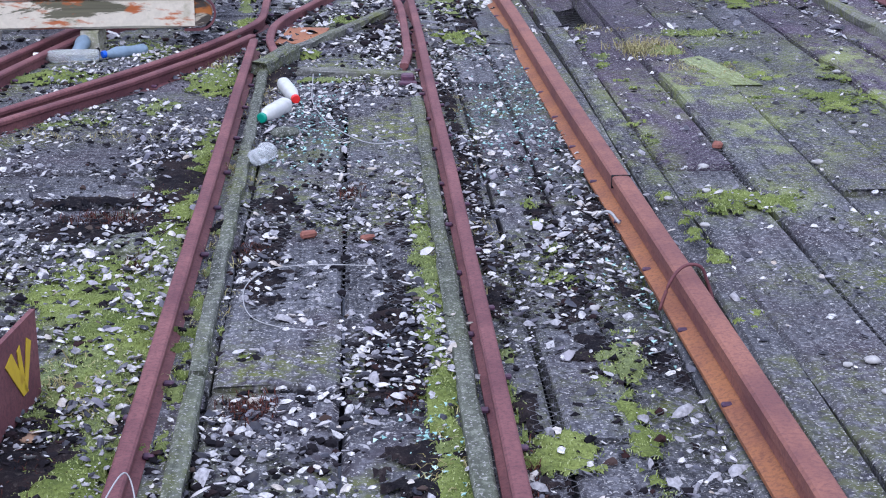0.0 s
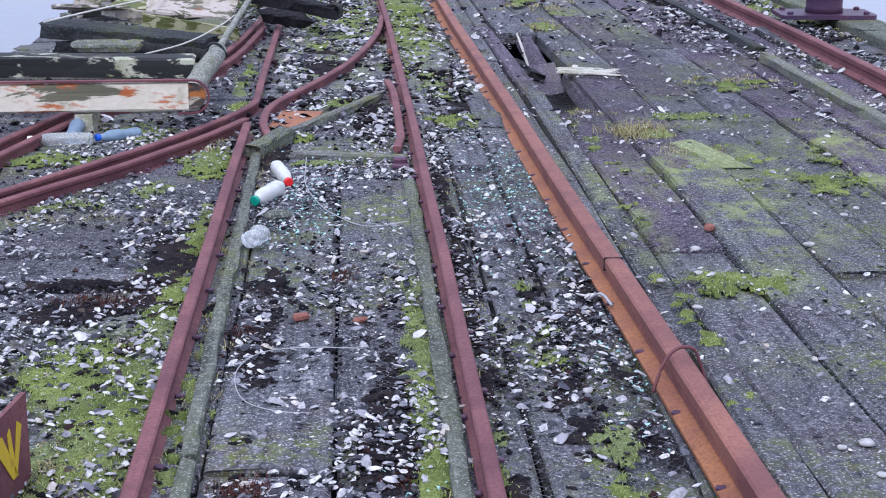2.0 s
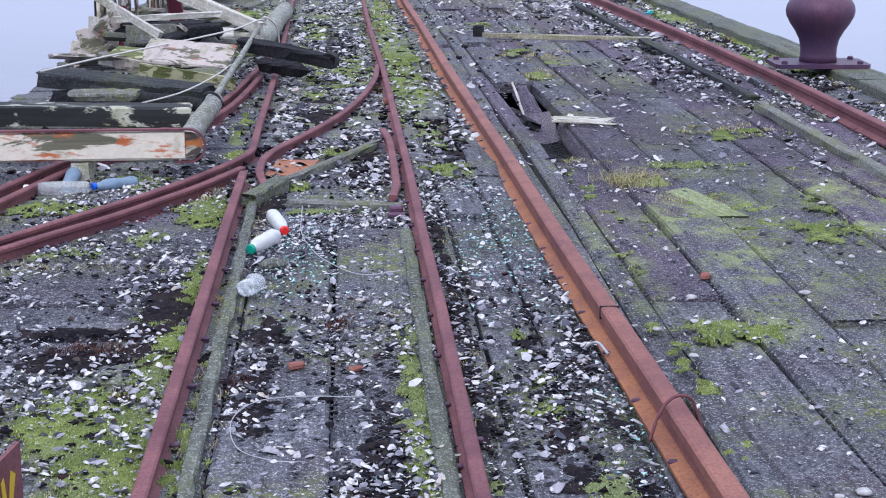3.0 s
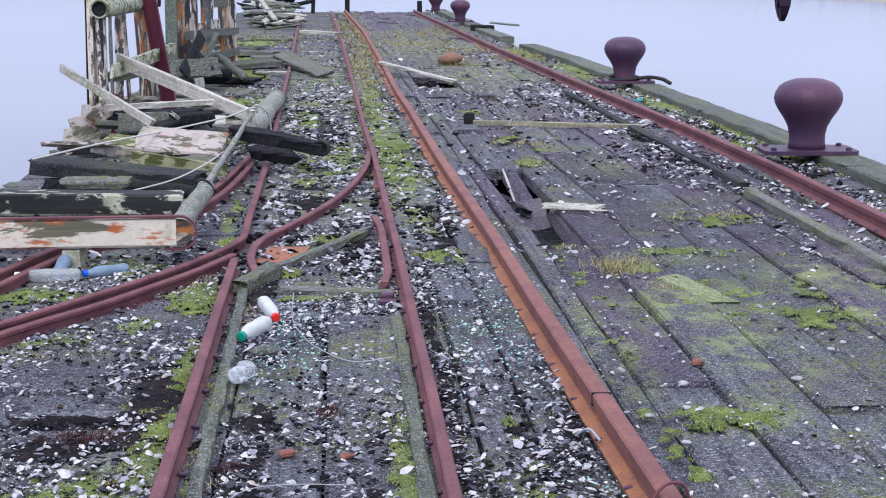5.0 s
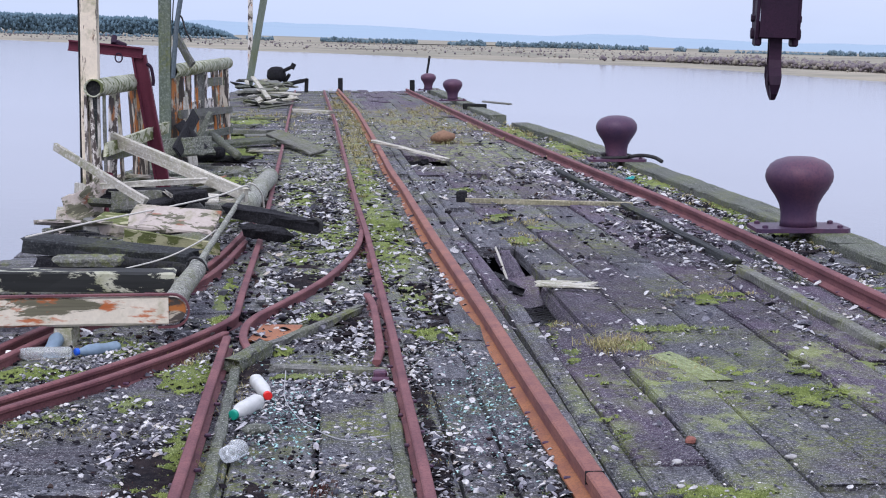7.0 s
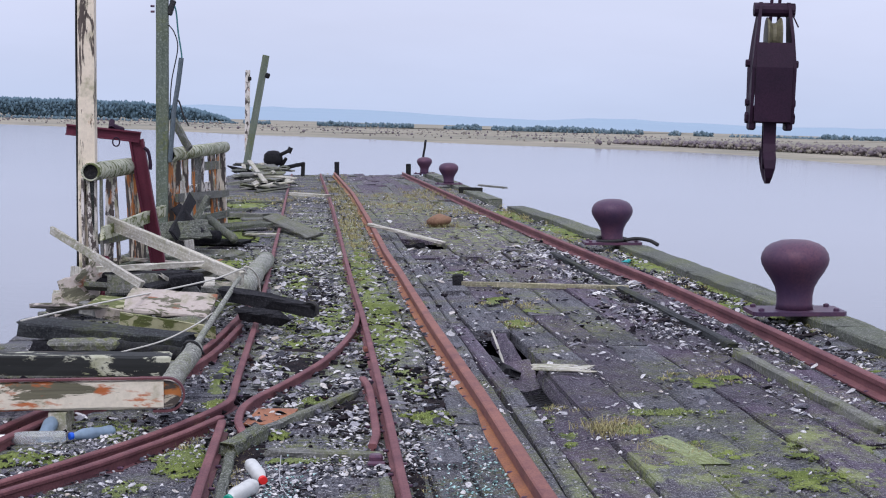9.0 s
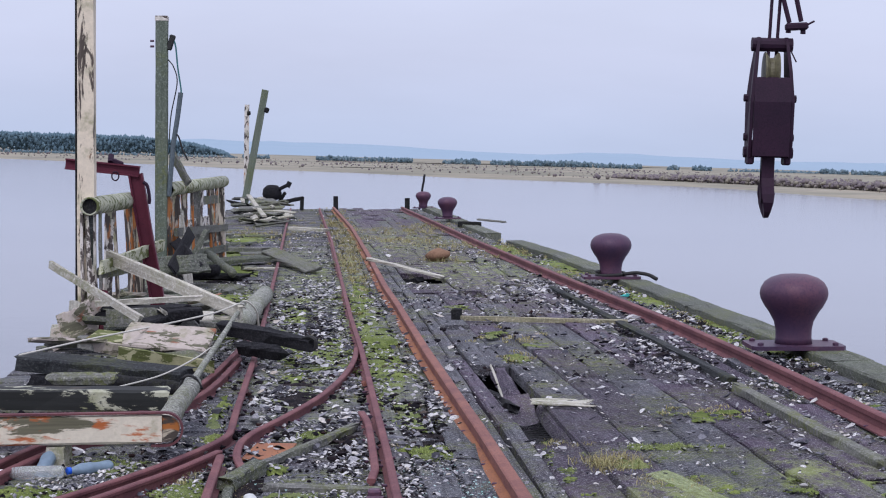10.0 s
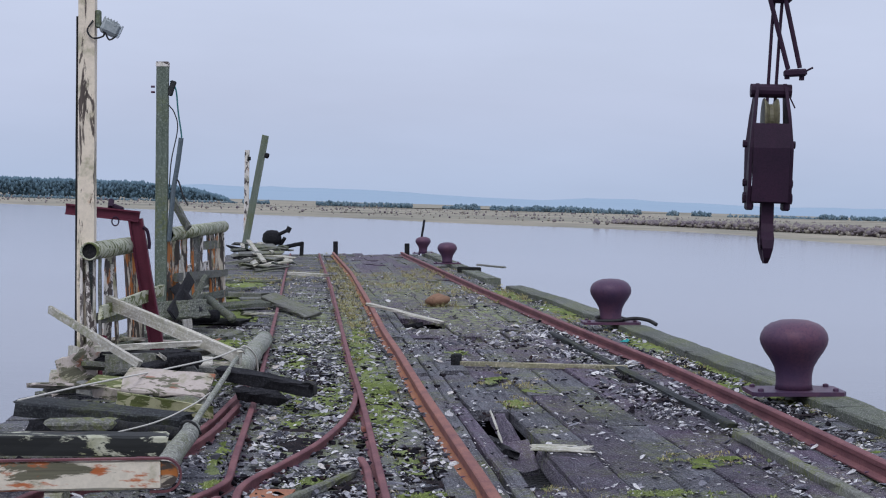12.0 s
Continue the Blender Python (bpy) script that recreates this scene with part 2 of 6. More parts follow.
def part(name, bm, mat, parent=None, label="", smooth=False):
    me = bpy.data.meshes.new(name)
    bmesh.ops.recalc_face_normals(bm, faces=bm.faces)
    bm.to_mesh(me)
    bm.free()
    me.materials.append(mat)
    if smooth:
        me.polygons.foreach_set("use_smooth", [True] * len(me.polygons))
    ob = new(name, me)
    if parent is not None:
        ob.parent = parent
    if label:
        tagged(ob, label)
    return ob


def thing(name, m, label, category, group=""):
    ob = new(name)
    ob.empty_display_size = 0.1
    ob.matrix_world = m
    return tagged(ob, label, category, group)


def box(bm, size, m=None, bevel=0.0):
    made = bmesh.ops.create_cube(bm, size=1.0, matrix=(m or Matrix()) @ Matrix.Diagonal((*size, 1)))
    if bevel:
        edges = list({e for v in made["verts"] for e in v.link_edges})
        bmesh.ops.bevel(bm, geom=edges, offset=bevel, segments=1, affect="EDGES")


def rod(bm, a, b, r, seg=8, r2=None):
    a, b = Vector(a), Vector(b)
    m = Matrix.Translation((a + b) / 2) @ (b - a).to_track_quat("Z", "Y").to_matrix().to_4x4()
    bmesh.ops.create_cone(bm, cap_ends=True, segments=seg, radius1=r, radius2=r if r2 is None else r2, depth=(b - a).length, matrix=m)


def curve_through(points, per=6):
    """A smooth line through points."""
    p = [Vector(q) for q in points]
    p = [p[0] * 2 - p[1]] + p + [p[-1] * 2 - p[-2]]
    out = []
    for i in range(1, len(p) - 2):
        for k in range(per):
            t = k / per
            a, b, c, d = p[i - 1], p[i], p[i + 1], p[i + 2]
            out.append(0.5 * (2 * b + (c - a) * t + (2 * a - 5 * b + 4 * c - d) * t * t + (3 * b - a - 3 * c + d) * t ** 3))
    return out + [p[-2]]


def sweep(bm, points, profile, closed=True):
    """Carries a profile of (side, up) along a line; the profile stays upright."""
    rings = []
    for i, q in enumerate(points):
        q = Vector(q)
        d = Vector(points[min(i + 1, len(points) - 1)]) - Vector(points[max(i - 1, 0)])
        side = Vector((d.y, -d.x, 0))
        side = side.normalized() if side.length > 1e-6 else Vector((1, 0, 0))
        rings.append([bm.verts.new(q + side * s + Vector((0, 0, u))) for s, u in profile])
    n = len(profile)
    for a, b in zip(rings, rings[1:]):
        for k in range(n):
            bm.faces.new((a[k], a[(k + 1) % n], b[(k + 1) % n], b[k]))
    bm.faces.new(rings[0])
    bm.faces.new(rings[-1])


def tube(bm, points, r, seg=6):
    """A round cord along any line."""
    rings = []
    for i, q in enumerate(points):
        d = (Vector(points[min(i + 1, len(points) - 1)]) - Vector(points[max(i - 1, 0)])).normalized()
        a = d.orthogonal().normalized() if abs(d.z) > 0.9 else d.cross(Vector((0, 0, 1))).normalized()
        b = d.cross(a)
        rings.append([bm.verts.new(Vector(q) + (a * math.cos(w) + b * math.sin(w)) * r) for w in (2 * math.pi * k / seg for k in range(seg))])
    for a, b in zip(rings, rings[1:]):
        for k in range(seg):
            bm.faces.new((a[k], a[(k + 1) % seg], b[(k + 1) % seg], b[k]))
    bm.faces.new(rings[0])
    bm.faces.new(rings[-1])


def lathe(bm, profile, seg=24, m=None):
    """Turns (radius, height) pairs about z."""
    m = m or Matrix()
    rings = [[bm.verts.new(m @ Vector((r * math.cos(2 * math.pi * k / seg), r * math.sin(2 * math.pi * k / seg), h))) for k in range(seg)] for r, h in profile]
    for a, b in zip(rings, rings[1:]):
        for k in range(seg):
            bm.faces.new((a[k], a[(k + 1) % seg], b[(k + 1) % seg], b[k]))
    bm.faces.new(rings[0])
    bm.faces.new(rings[-1])


def worn_board(length, width, height, seed, wear=0.006, segs=6, ragged=0.0):
    """Verts and faces of a board along x, its top at z = 0, with chamfered, uneven edges."""
    rng = random.Random(seed)
    c = min(0.012, width * 0.12)
    ring = [(-0.5 * width, -height), (-0.5 * width, -c), (-0.5 * width + c, 0), (0, 0), (0.5 * width - c, 0), (0.5 * width, -c), (0.5 * width, -height)]
    verts, faces = [], []
    n = len(ring)
    for i in range(segs + 1):
        x = -0.5 * length + length * i / segs
        for j, (s, u) in enumerate(ring):
            k = rng.uniform(-1, 1) * wear
            dx = rng.uniform(-1, 1) * ragged if i in (0, segs) else 0
            verts.append((x + dx, s + (k if j not in (3,) else 0), u + rng.uniform(-1, 0.3) * wear * 0.6))
    for i in range(segs):
        for j in range(n):
            a, b = i * n + j, i * n + (j + 1) % n
            faces.append((a, b, b + n, a + n))
    faces.append(tuple(range(n - 1, -1, -1)))
    faces.append(tuple(range(segs * n, segs * n + n)))
    return verts, faces


def board(name, length, width, height, m, mat, parent=None, seed=0, wear=0.006, segs=6, ragged=0.0, label=""):
    v, f = worn_board(length, width, height, seed, wear, segs, ragged)
    ob = link_mesh(name, v, f, mat, parent, label=label)
    ob.matrix_world = m
    return ob


# ---- the jetty's plan ----
def along(y, table):
    return float(np.interp(y, [a for a, b in table], [b for a, b in table]))


LEFT = [(-2, -0.5736), (14, -0.5939), (17.9, -0.6447), (25.7, -0.7411), (38, -0.9137), (50.5, -1.066)]
MID = [(-2, 0.3574), (6, 0.3533), (9, 0.3401), (11, 0.3249), (13.6, 0.3046), (16.6, 0.2538), (22, 0.203), (30.7, 0.1218), (41, -0.0406), (50.5, -0.1929)]
RIGHT = [(-2, 1.0615), (3, 1.0413), (5, 1.0059), (6.8, 0.9655), (9.9, 0.915), (13.4, 0.8391), (17, 0.7936), (20, 0.738), (27, 0.6875), (36, 0.5864), (47, 0.3134), (50.5, 0.2224)]
OUTER = [(-2, 3.4981), (12, 3.4879), (15.5, 3.4172), (21.4, 3.1644), (29.6, 2.8712), (45.3, 2.4466), (50.5, 2.3253)]
EDGE = [(-2, 4.30), (12.4, 4.25), (15.5, 4.17), (18.4, 4.10), (26, 3.92), (32, 3.56), (37, 3.40), (51, 3.22)]
END = 51.0
left_edge = -2.45

# water and far shore
WATER_Z = -4.0
m_water, nt, bsdf = material("estuary_water", 0.12)
ripple = noise_of(nt, coords(nt, (0.5, 1.4, 1), "Position", False), 1.6, 5, 0.6)
nt.links.new(blend(nt, step(nt, noise_of(nt, coords(nt, (0.01, 0.03, 1), "Position", False), 1.0, 3), 0.3, 0.7), (0.16, 0.17, 0.21), (0.21, 0.22, 0.26)), bsdf.inputs["Base Color"])
relief(nt, bsdf, ripple, 0.12, 0.05)
bsdf.inputs["IOR"].default_value = 1.33
ob = link_mesh("water", [(-4500, -300, WATER_Z), (4500, -300, WATER_Z), (4500, 4600, WATER_Z), (-4500, 4600, WATER_Z)], [(0, 1, 2, 3)], m_water)
tagged(ob, "calm grey-lavender estuary water with faint ripples", "water", kind="structure")

m_land, nt, bsdf = material("far_marsh", 0.95)
lo = noise_of(nt, coords(nt, (0.012, 0.03, 1), "Position", False), 1.0, 6, 0.65)
hi = noise_of(nt, coords(nt, (0.11, 0.2, 1), "Position", False), 1.0, 4, 0.65)
c0 = blend(nt, step(nt, lo, 0.38, 0.62), (0.31, 0.28, 0.225), (0.19, 0.185, 0.15))
nt.links.new(blend(nt, times(nt, step(nt, hi, 0.5, 0.7), 0.55), c0, (0.16, 0.135, 0.13)), bsdf.inputs["Base Color"])


def polar(u, dist):
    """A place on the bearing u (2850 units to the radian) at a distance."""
    a = radians(4.2) + math.atan((u - 784) / 2850)
    return math.sin(a) * dist, math.cos(a) * dist


SHORE = [(-900, 1200), *[polar(u, r) for u, r in ((-500, 760), (0, 546), (250, 496), (400, 448), (600, 424), (784, 386), (1000, 370), (1250, 346), (1568, 277))], (150, 205), (185, 90), (215, -290)]
verts, faces = [], []
shore_line = curve_through([(x, y, 0) for x, y in SHORE], 8)
STRIPS = [(0, -4.3), (4, -3.75), (12, -3.4), (40, -3.15), (110, -3.0), (260, -2.9), (480, -2.7)]
for i, q in enumerate(shore_line):
    a = Vector(shore_line[max(i - 1, 0)])
    b = Vector(shore_line[min(i + 1, len(shore_line) - 1)])
    d = (b - a).normalized()
    out = Vector((-d.y, d.x, 0))
    for reach, z in STRIPS:
        wob = noise.noise(Vector((q.x * 0.012, q.y * 0.012, reach))) * min(reach, 20) * 0.35
        p = q + out * (reach + wob) + Vector((0, reach * 0.25, 0))
        verts.append((p.x, p.y, z + noise.noise(Vector((q.x * 0.03, q.y * 0.03, reach * 0.1))) * min(0.6, reach * 0.02)))
ns = len(STRIPS)
for i in range(len(shore_line) - 1):
    for j in range(ns - 1):
        a = i * ns + j
        faces.append((a, a + ns, a + ns + 1, a + 1))
ob = link_mesh("ground", verts, faces, m_land, smooth=True)
tagged(ob, "flat far shore of pale dead grass and scrub beyond the water", "shore", kind="structure")

# rails
FLAT_RAIL = [(-0.034, 0), (0.034, 0), (0.034, 0.008), (0.010, 0.017), (0.008, 0.054), (0.022, 0.062), (0.023, 0.077), (0.017, 0.083), (0, 0.085), (-0.017, 0.083), (-0.023, 0.077), (-0.022, 0.062), (-0.008, 0.054), (-0.010, 0.017), (-0.034, 0.008)]
CRANE_FOOT = [(-0.072, 0), (0.072, 0), (0.072, 0.012), (0.024, 0.027), (-0.024, 0.027), (-0.072, 0.012)]
CRANE_RAIL = [(-0.022, 0.02), (0.022, 0.02), (0.018, 0.066), (0.034, 0.076), (0.035, 0.106), (0.027, 0.112), (0, 0.114), (-0.027, 0.112), (-0.035, 0.106), (-0.034, 0.076), (-0.018, 0.066)]


def rail(table, y0, y1, profile, mat, label, z=0.0, group="jetty rails"):
    ys = np.arange(y0, y1 + 0.01, 0.7)
    bm = bmesh.new()
    sweep(bm, [(along(y, table) + 0.004 * noise.noise(Vector((y * 0.6, 3, 1))), y, z) for y in ys], profile)
    t = thing("rail", pose(0, 0, 0), label, "rail", group)
    part("rail_bar", bm, mat, t)
    if profile is CRANE_RAIL:
        bm = bmesh.new()
        sweep(bm, [(along(y, table), y, z) for y in ys], CRANE_FOOT)
        part("foot_flange", bm, RUST_ORANGE if mat is RUST_CRANE else mat, t, "rusted foot flange")
    reach = 0.058 if profile is CRANE_RAIL else 0.040
    spike = None
    for k in range(int((min(y1, 26) - 2.4) / 0.55)):
        for side in (-1, 1):
            y = 2.4 + 0.55 * k + 0.12 * side + 0.08 * noise.noise(Vector((k, side, 0.5)))
            if y < y0:
                continue
            at = Matrix.Translation((along(y, table) + side * reach, y, z + 0.010))
            if spike is None:
                bm = bmesh.new()
                box(bm, (0.030, 0.022, 0.014), Matrix.Translation((0, 0, 0.005)), 0.004)
                spike = part("spike", bm, RUST_DARK, t)
                spike.matrix_basis = at
            else:
                ob = new("spike", spike.data)
                ob.parent = t
                ob.matrix_basis = at
    return t


rail_left = rail(LEFT, -3.7, 9.0, FLAT_RAIL, RUST_RAIL, "narrow-gauge steel rail, reddish rust, spiked to the jetty deck")
rail_mid = rail(MID, -3.7, 49.9, FLAT_RAIL, RUST_RAIL, "long rusted steel rail through the old turnout")
rail_right = rail(RIGHT, -3.7, 49.9, CRANE_RAIL, RUST_CRANE, "heavy crane rail with orange rusted foot flange")
rail_outer = rail(OUTER, -3.7, 49.5, CRANE_RAIL, RUST_RAIL, "outer crane rail beside the bollards, dark red rust")


def bent_rail(points, label, profile=FLAT_RAIL, per=6):
    points = [(x, y, -0.02) for x, y, z in points]
    bm = bmesh.new()
    sweep(bm, curve_through(points, per), profile)
    t = thing("rail", pose(0, 0, 0), label, "rail", "jetty rails")
    part("rail_bar", bm, RUST_RAIL, t)
    line = curve_through(points, per)
    spike, last = None, Vector((0, -9, 0))
    for i in range(1, len(line) - 1):
        q = Vector(line[i])
        if (q - last).length < 0.6 or q.y > 17:
            continue
        last = q
        d = (Vector(line[i + 1]) - Vector(line[i - 1])).normalized()
        for s in (-1, 1):
            at = Matrix.Translation(q + Vector((d.y, -d.x, 0)) * 0.040 * s + Vector((0, 0, 0.022))) @ pose(0, 0, 0, 0, 0, -math.degrees(math.atan2(d.x, d.y)))
            if spike is None:
                bm = bmesh.new()
                box(bm, (0.030, 0.022, 0.014), Matrix.Translation((0, 0, 0.005)), 0.004)
                spike = part("spike", bm, RUST_DARK, t)
                spike.matrix_basis = at
            else:
                ob = new("spike", spike.data)
                ob.parent = t
                ob.matrix_basis = at
    return t


bent_rail([(-0.4439, 8.589, 0), (-0.4828, 8.836, 0), (-0.5034, 9.041, 0), (-0.5045, 9.349, 0), (-0.4828, 9.554, 0), (-0.4264, 9.811, 0), (-0.2568, 10.37, 0), (-0.03596, 11.22, 0), (0.1336, 12.22, 0), (0.2311, 13.15, 0), (0.2692, 13.98, 0)], "curved closure rail of the turnout, rusted")
bent_rail([(0.2311, 8.27, 0), (0.2517, 8.476, 0), (0.263, 8.681, 0), (0.265, 9.863, 0), (0.2568, 10.17, 0), (0.2311, 10.48, 0)], "short check rail with a bent end beside the rail")
bent_rail([(-2.69, 5.1, 0), (-1.60, 7.13, 0), (-1.19, 7.83, 0), (-0.985, 8.24, 0), (-0.79, 8.66, 0), (-0.61, 9.14, 0)], "diverging rail crossing the deck in moss, rusted")
bent_rail([(-2.74, 5.3, 0), (-1.645, 7.33, 0), (-1.235, 8.08, 0), (-1.03, 8.47, 0), (-0.845, 8.88, 0), (-0.67, 9.36, 0), (-0.602, 9.62, 0), (-0.583, 9.85, 0)] + [(along(y, LEFT), y, 0) for y in (10.5, 12, 14, 16, 18, 21, 25, 30, 36, 43, 49.9)], "long rusted rail bending away at the turnout's crossing")
bent_rail([(-2.26, 6.986, 0), (-1.819, 8.794, 0), (-1.593, 9.658, 0), (-1.212, 10.59, 0), (-0.9247, 11.81, 0), (-0.7705, 13.66, 0), (-0.678, 15.41, 0)], "outer diverging rail running under the wreckage")
bent_rail([(-2.158, 6.575, 0), (-1.747, 8.476, 0), (-1.52, 9.349, 0), (-1.13, 10.32, 0), (-0.8527, 11.51, 0), (-0.7089, 13.26, 0)], "inner diverging rail running under the wreckage")

# bollards
BOLLARD = [(0.160, 0.0), (0.152, 0.05), (0.153, 0.12), (0.168, 0.19), (0.205, 0.26), (0.25, 0.325), (0.281, 0.385), (0.290, 0.43), (0.281, 0.48), (0.25, 0.53), (0.20, 0.565), (0.12, 0.592), (0.02, 0.60)]


def bollard(x, y, z, label, scale=1.0, turn=0.0):
    t = thing("bollard", pose(x, y, z, 0, 0, turn) @ Matrix.Scale(scale, 4), label, "bollard", "mooring bollards")
    bm = bmesh.new()
    lathe(bm, BOLLARD, 32)
    for v in bm.verts:
        v.co.z += 0.035
    part("post", bm, RUST_DARK, t, smooth=True)
    bm = bmesh.new()
    pts = [(-0.37, -0.25), (0.37, -0.25), (0.40, -0.2), (0.40, 0.2), (0.37, 0.25), (-0.37, 0.25), (-0.40, 0.2), (-0.40, -0.2)]
    low = [bm.verts.new((a, b, 0)) for a, b in pts]
    high = [bm.verts.new((a, b, 0.035)) for a, b in pts]
    bm.faces.new(low)
    bm.faces.new(high)
    for k in range(8):
        bm.faces.new((low[k], low[(k + 1) % 8], high[(k + 1) % 8], high[k]))
    part("base_plate", bm, RUST_DARK, t, "rusted steel base plate")
    for a in (-0.32, 0.32):
        for b in (-0.17, 0.17):
            bm = bmesh.new()
            lathe(bm, [(0.026, 0.035), (0.026, 0.055), (0.012, 0.062)], 6, Matrix.Translation((a, b, 0)))
            part("bolt", bm, RUST_DARK, t)
    return t


bollard(4.01, 13.5, 0.086, "big mushroom-headed cast iron bollard, purple-brown rust", 1.0, -3)
bollard(3.80, 21.2, 0.086, "cast iron bollard with a black rope round its foot", 0.95, -3)
bollard(3.12, 41.0, 0.086, "rusted bollard standing near the jetty's far end", 0.87, -3)
bollard(3.02, 49.5, 0.06, "last small bollard at the end of the jetty", 0.82, -3)


# ---- the deck ----
deck = new("deck")
tagged(deck, "old timber jetty deck of weathered grey planks, mossy and littered with shells", "deck", kind="structure")
rng = random.Random(7)
HOLES = [(1.24, 1.52, 9.6, 13.1), (1.07, 1.62, 21.7, 23.6), (1.73, 1.98, 19.6, 20.3)]


def lay(x0, x1, y, length, mat, across=False, z=0.0, tilt=0.0):
    """One deck plank, lengthwise or across."""
    zz = z + rng.uniform(-0.008, 0.004)
    if across:
        m = pose((x0 + x1) / 2, y, zz, rng.uniform(-1.2, 1.2), rng.uniform(-0.3, 0.3) + tilt, rng.uniform(-0.5, 0.5))
        board("plank", x1 - x0, length, 0.09, m, mat, deck, rng.random(), 0.007, 5, 0.02)
    else:
        slope = math.degrees(math.atan2(along(y, MID) - along(y + length, MID), length))
        m = pose((x0 + x1) / 2, y + length / 2, zz, rng.uniform(-0.15, 0.15), rng.uniform(-0.8, 0.8) + tilt, 90 + slope)
        board("plank", length - 0.012, x1 - x0, 0.09, m, mat, deck, rng.random(), 0.005, 8, 0.012)


def drift(y):
    return along(y, MID) - 0.352


# lengthwise planks right of the crane rail
edges = [1.12, 1.25, 1.55, 1.87, 2.185, 2.51, 2.82, 3.0, 3.36]
for a, b in zip(edges, edges[1:]):
    y = -4.0 - rng.uniform(0, 0.05)
    while y < END - 0.5:
        n = min(rng.uniform(2.8, 5.2), END - y)
        if (a, b) == (1.25, 1.55):
            for lo_y, hi_y in ((9.6, 13.1),):
                if y < hi_y and y + n > lo_y:
                    if y < lo_y - 0.3:
                        n = lo_y - y
                    else:
                        y = hi_y
                        n = 3.0
        d = drift(y + n / 2) + (along(y + n / 2, OUTER) - 3.46 - drift(y + n / 2)) * max(0, (a - 1.0) / 2.4)
        in_hole = any(h0 < (a + b) / 2 + d < h1 and y < k1 and y + n > k0 for h0, h1, k0, k1 in HOLES[1:])
        if in_hole:
            for h0, h1, k0, k1 in HOLES[1:]:
                if h0 < (a + b) / 2 + d < h1 and y < k1 and y + n > k0:
                    if k0 - y > 0.4:
                        lay(a + 0.005 + d, b - 0.005 + d, y, k0 - y, DECK_R)
                    if y + n - k1 > 0.4:
                        lay(a + 0.005 + d, b - 0.005 + d, k1, y + n - k1, DECK_R)
        else:
            lay(a + 0.005 + d, b - 0.005 + d, y, n, DECK_R if y > 2 and rng.random() < (0.7 if a > 1.5 and y > 6 else 0.4) else DECK)
        y += n
# beyond the outer crane rail
for a, b in ((3.36, 3.56), (3.56, 3.82), (3.82, 4.07)):
    y = -4.0 - rng.uniform(0, 0.05)
    while y < END - 0.5:
        n = min(rng.uniform(2.5, 4.5), END - y)
        d = along(y + n / 2, OUTER) - 3.46
        lay(a + 0.006 + d, b - 0.006 + d, y, n, DECK)
        y += n
# between the middle rail and the crane rail; under the rails
for a, b in ((0.27, 0.50), (0.51, 0.72), (0.73, 0.93), (0.93, 1.11)):
    y = -4.0 - rng.uniform(0, 0.05)
    while y < END - 0.5:
        n = min(rng.uniform(3, 5), END - y)
        d = drift(y + n / 2)
        lay(a + 0.005 + d, b - 0.005 + d, y, n, DECK)
        y += n
# between the narrow-gauge rails: two long planks, then boards laid across
for a, b in ((-0.64, -0.43), (-0.43, -0.068), (-0.064, 0.27)):
    for y, n in ((-4.0, 2.4), (-1.6, 2.6), (1.0, 3.1), (4.1, 3.55)):
        lay(a + 0.006, b - 0.006, y, n, DECK)
y = 7.75
while y < END - 0.2:
    n = rng.uniform(0.17, 0.3)
    d = drift(y)
    lay(-0.635 + d, 0.265 + d, y, n - 0.015, DECK, True)
    y += n
# boards across, left of the rails
y = -4.0
while y < END - 0.2:
    n = rng.uniform(0.2, 0.34)
    d = drift(y)
    z = 0.0
    lay(left_edge + d + rng.uniform(-0.08, 0.05), -0.645 + d, y, n - 0.028, DECK, True, z, 0)
    y += n


def structure_board(name, a, b, width, height, mat, label, category, seed=1, wear=0.01, segs=14):
    """A timber between two points on its top's middle line."""
    a, b = Vector(a), Vector(b)
    d = b - a
    yaw = math.degrees(math.atan2(d.y, d.x))
    pitch = -math.degrees(math.asin(d.z / d.length))
    mid = (a + b) / 2
    return tagged(board(name, d.length, width, height, pose(*mid, 0, pitch, yaw), mat, None, seed, wear, segs, 0.02), label, category)


# joists and edge beams below the planks
for k in range(38):
    y = -4.4 + 1.5 * k
    d = drift(y)
    near_hole = any(c - 0.3 < y < e + 0.3 for a, b, c, e in HOLES)
    for x0, x1 in ((left_edge + d, 0.98), (2.05, along(y, EDGE) - 0.1)) if near_hole else ((left_edge + d, along(y, EDGE) - 0.1),):
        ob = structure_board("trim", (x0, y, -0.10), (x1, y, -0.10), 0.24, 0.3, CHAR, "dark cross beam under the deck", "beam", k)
        tagged(ob, kind="structure")
for k, (y0, y1) in enumerate(((-4, 3), (3, 8), (8, 12.6), (12.6, 17.4), (17.4, 22), (22, 26.4), (26.4, 30.8), (33.6, 37.2), (37.2, 42), (42, 46.5), (46.5, 51))):
    structure_board("edge_beam", (along(y0, EDGE), y0, 0.085), (along(y1 - 0.03, EDGE), y1 - 0.03, 0.085), 0.34, 0.34, TIMBER, "heavy green-grey edge timber along the quay side", "edge beam", k, 0.014, 16)
# added blocker: hides the bright water so the deck holes look deep and black
ob = structure_board("trim", (1.47, -4.0, -0.5), (1.2, 50.0, -0.5), 1.5, 0.4, CHAR, "broad near-black board added below the deck to keep the holes dark", "beam", 99)
tagged(ob, kind="structure")
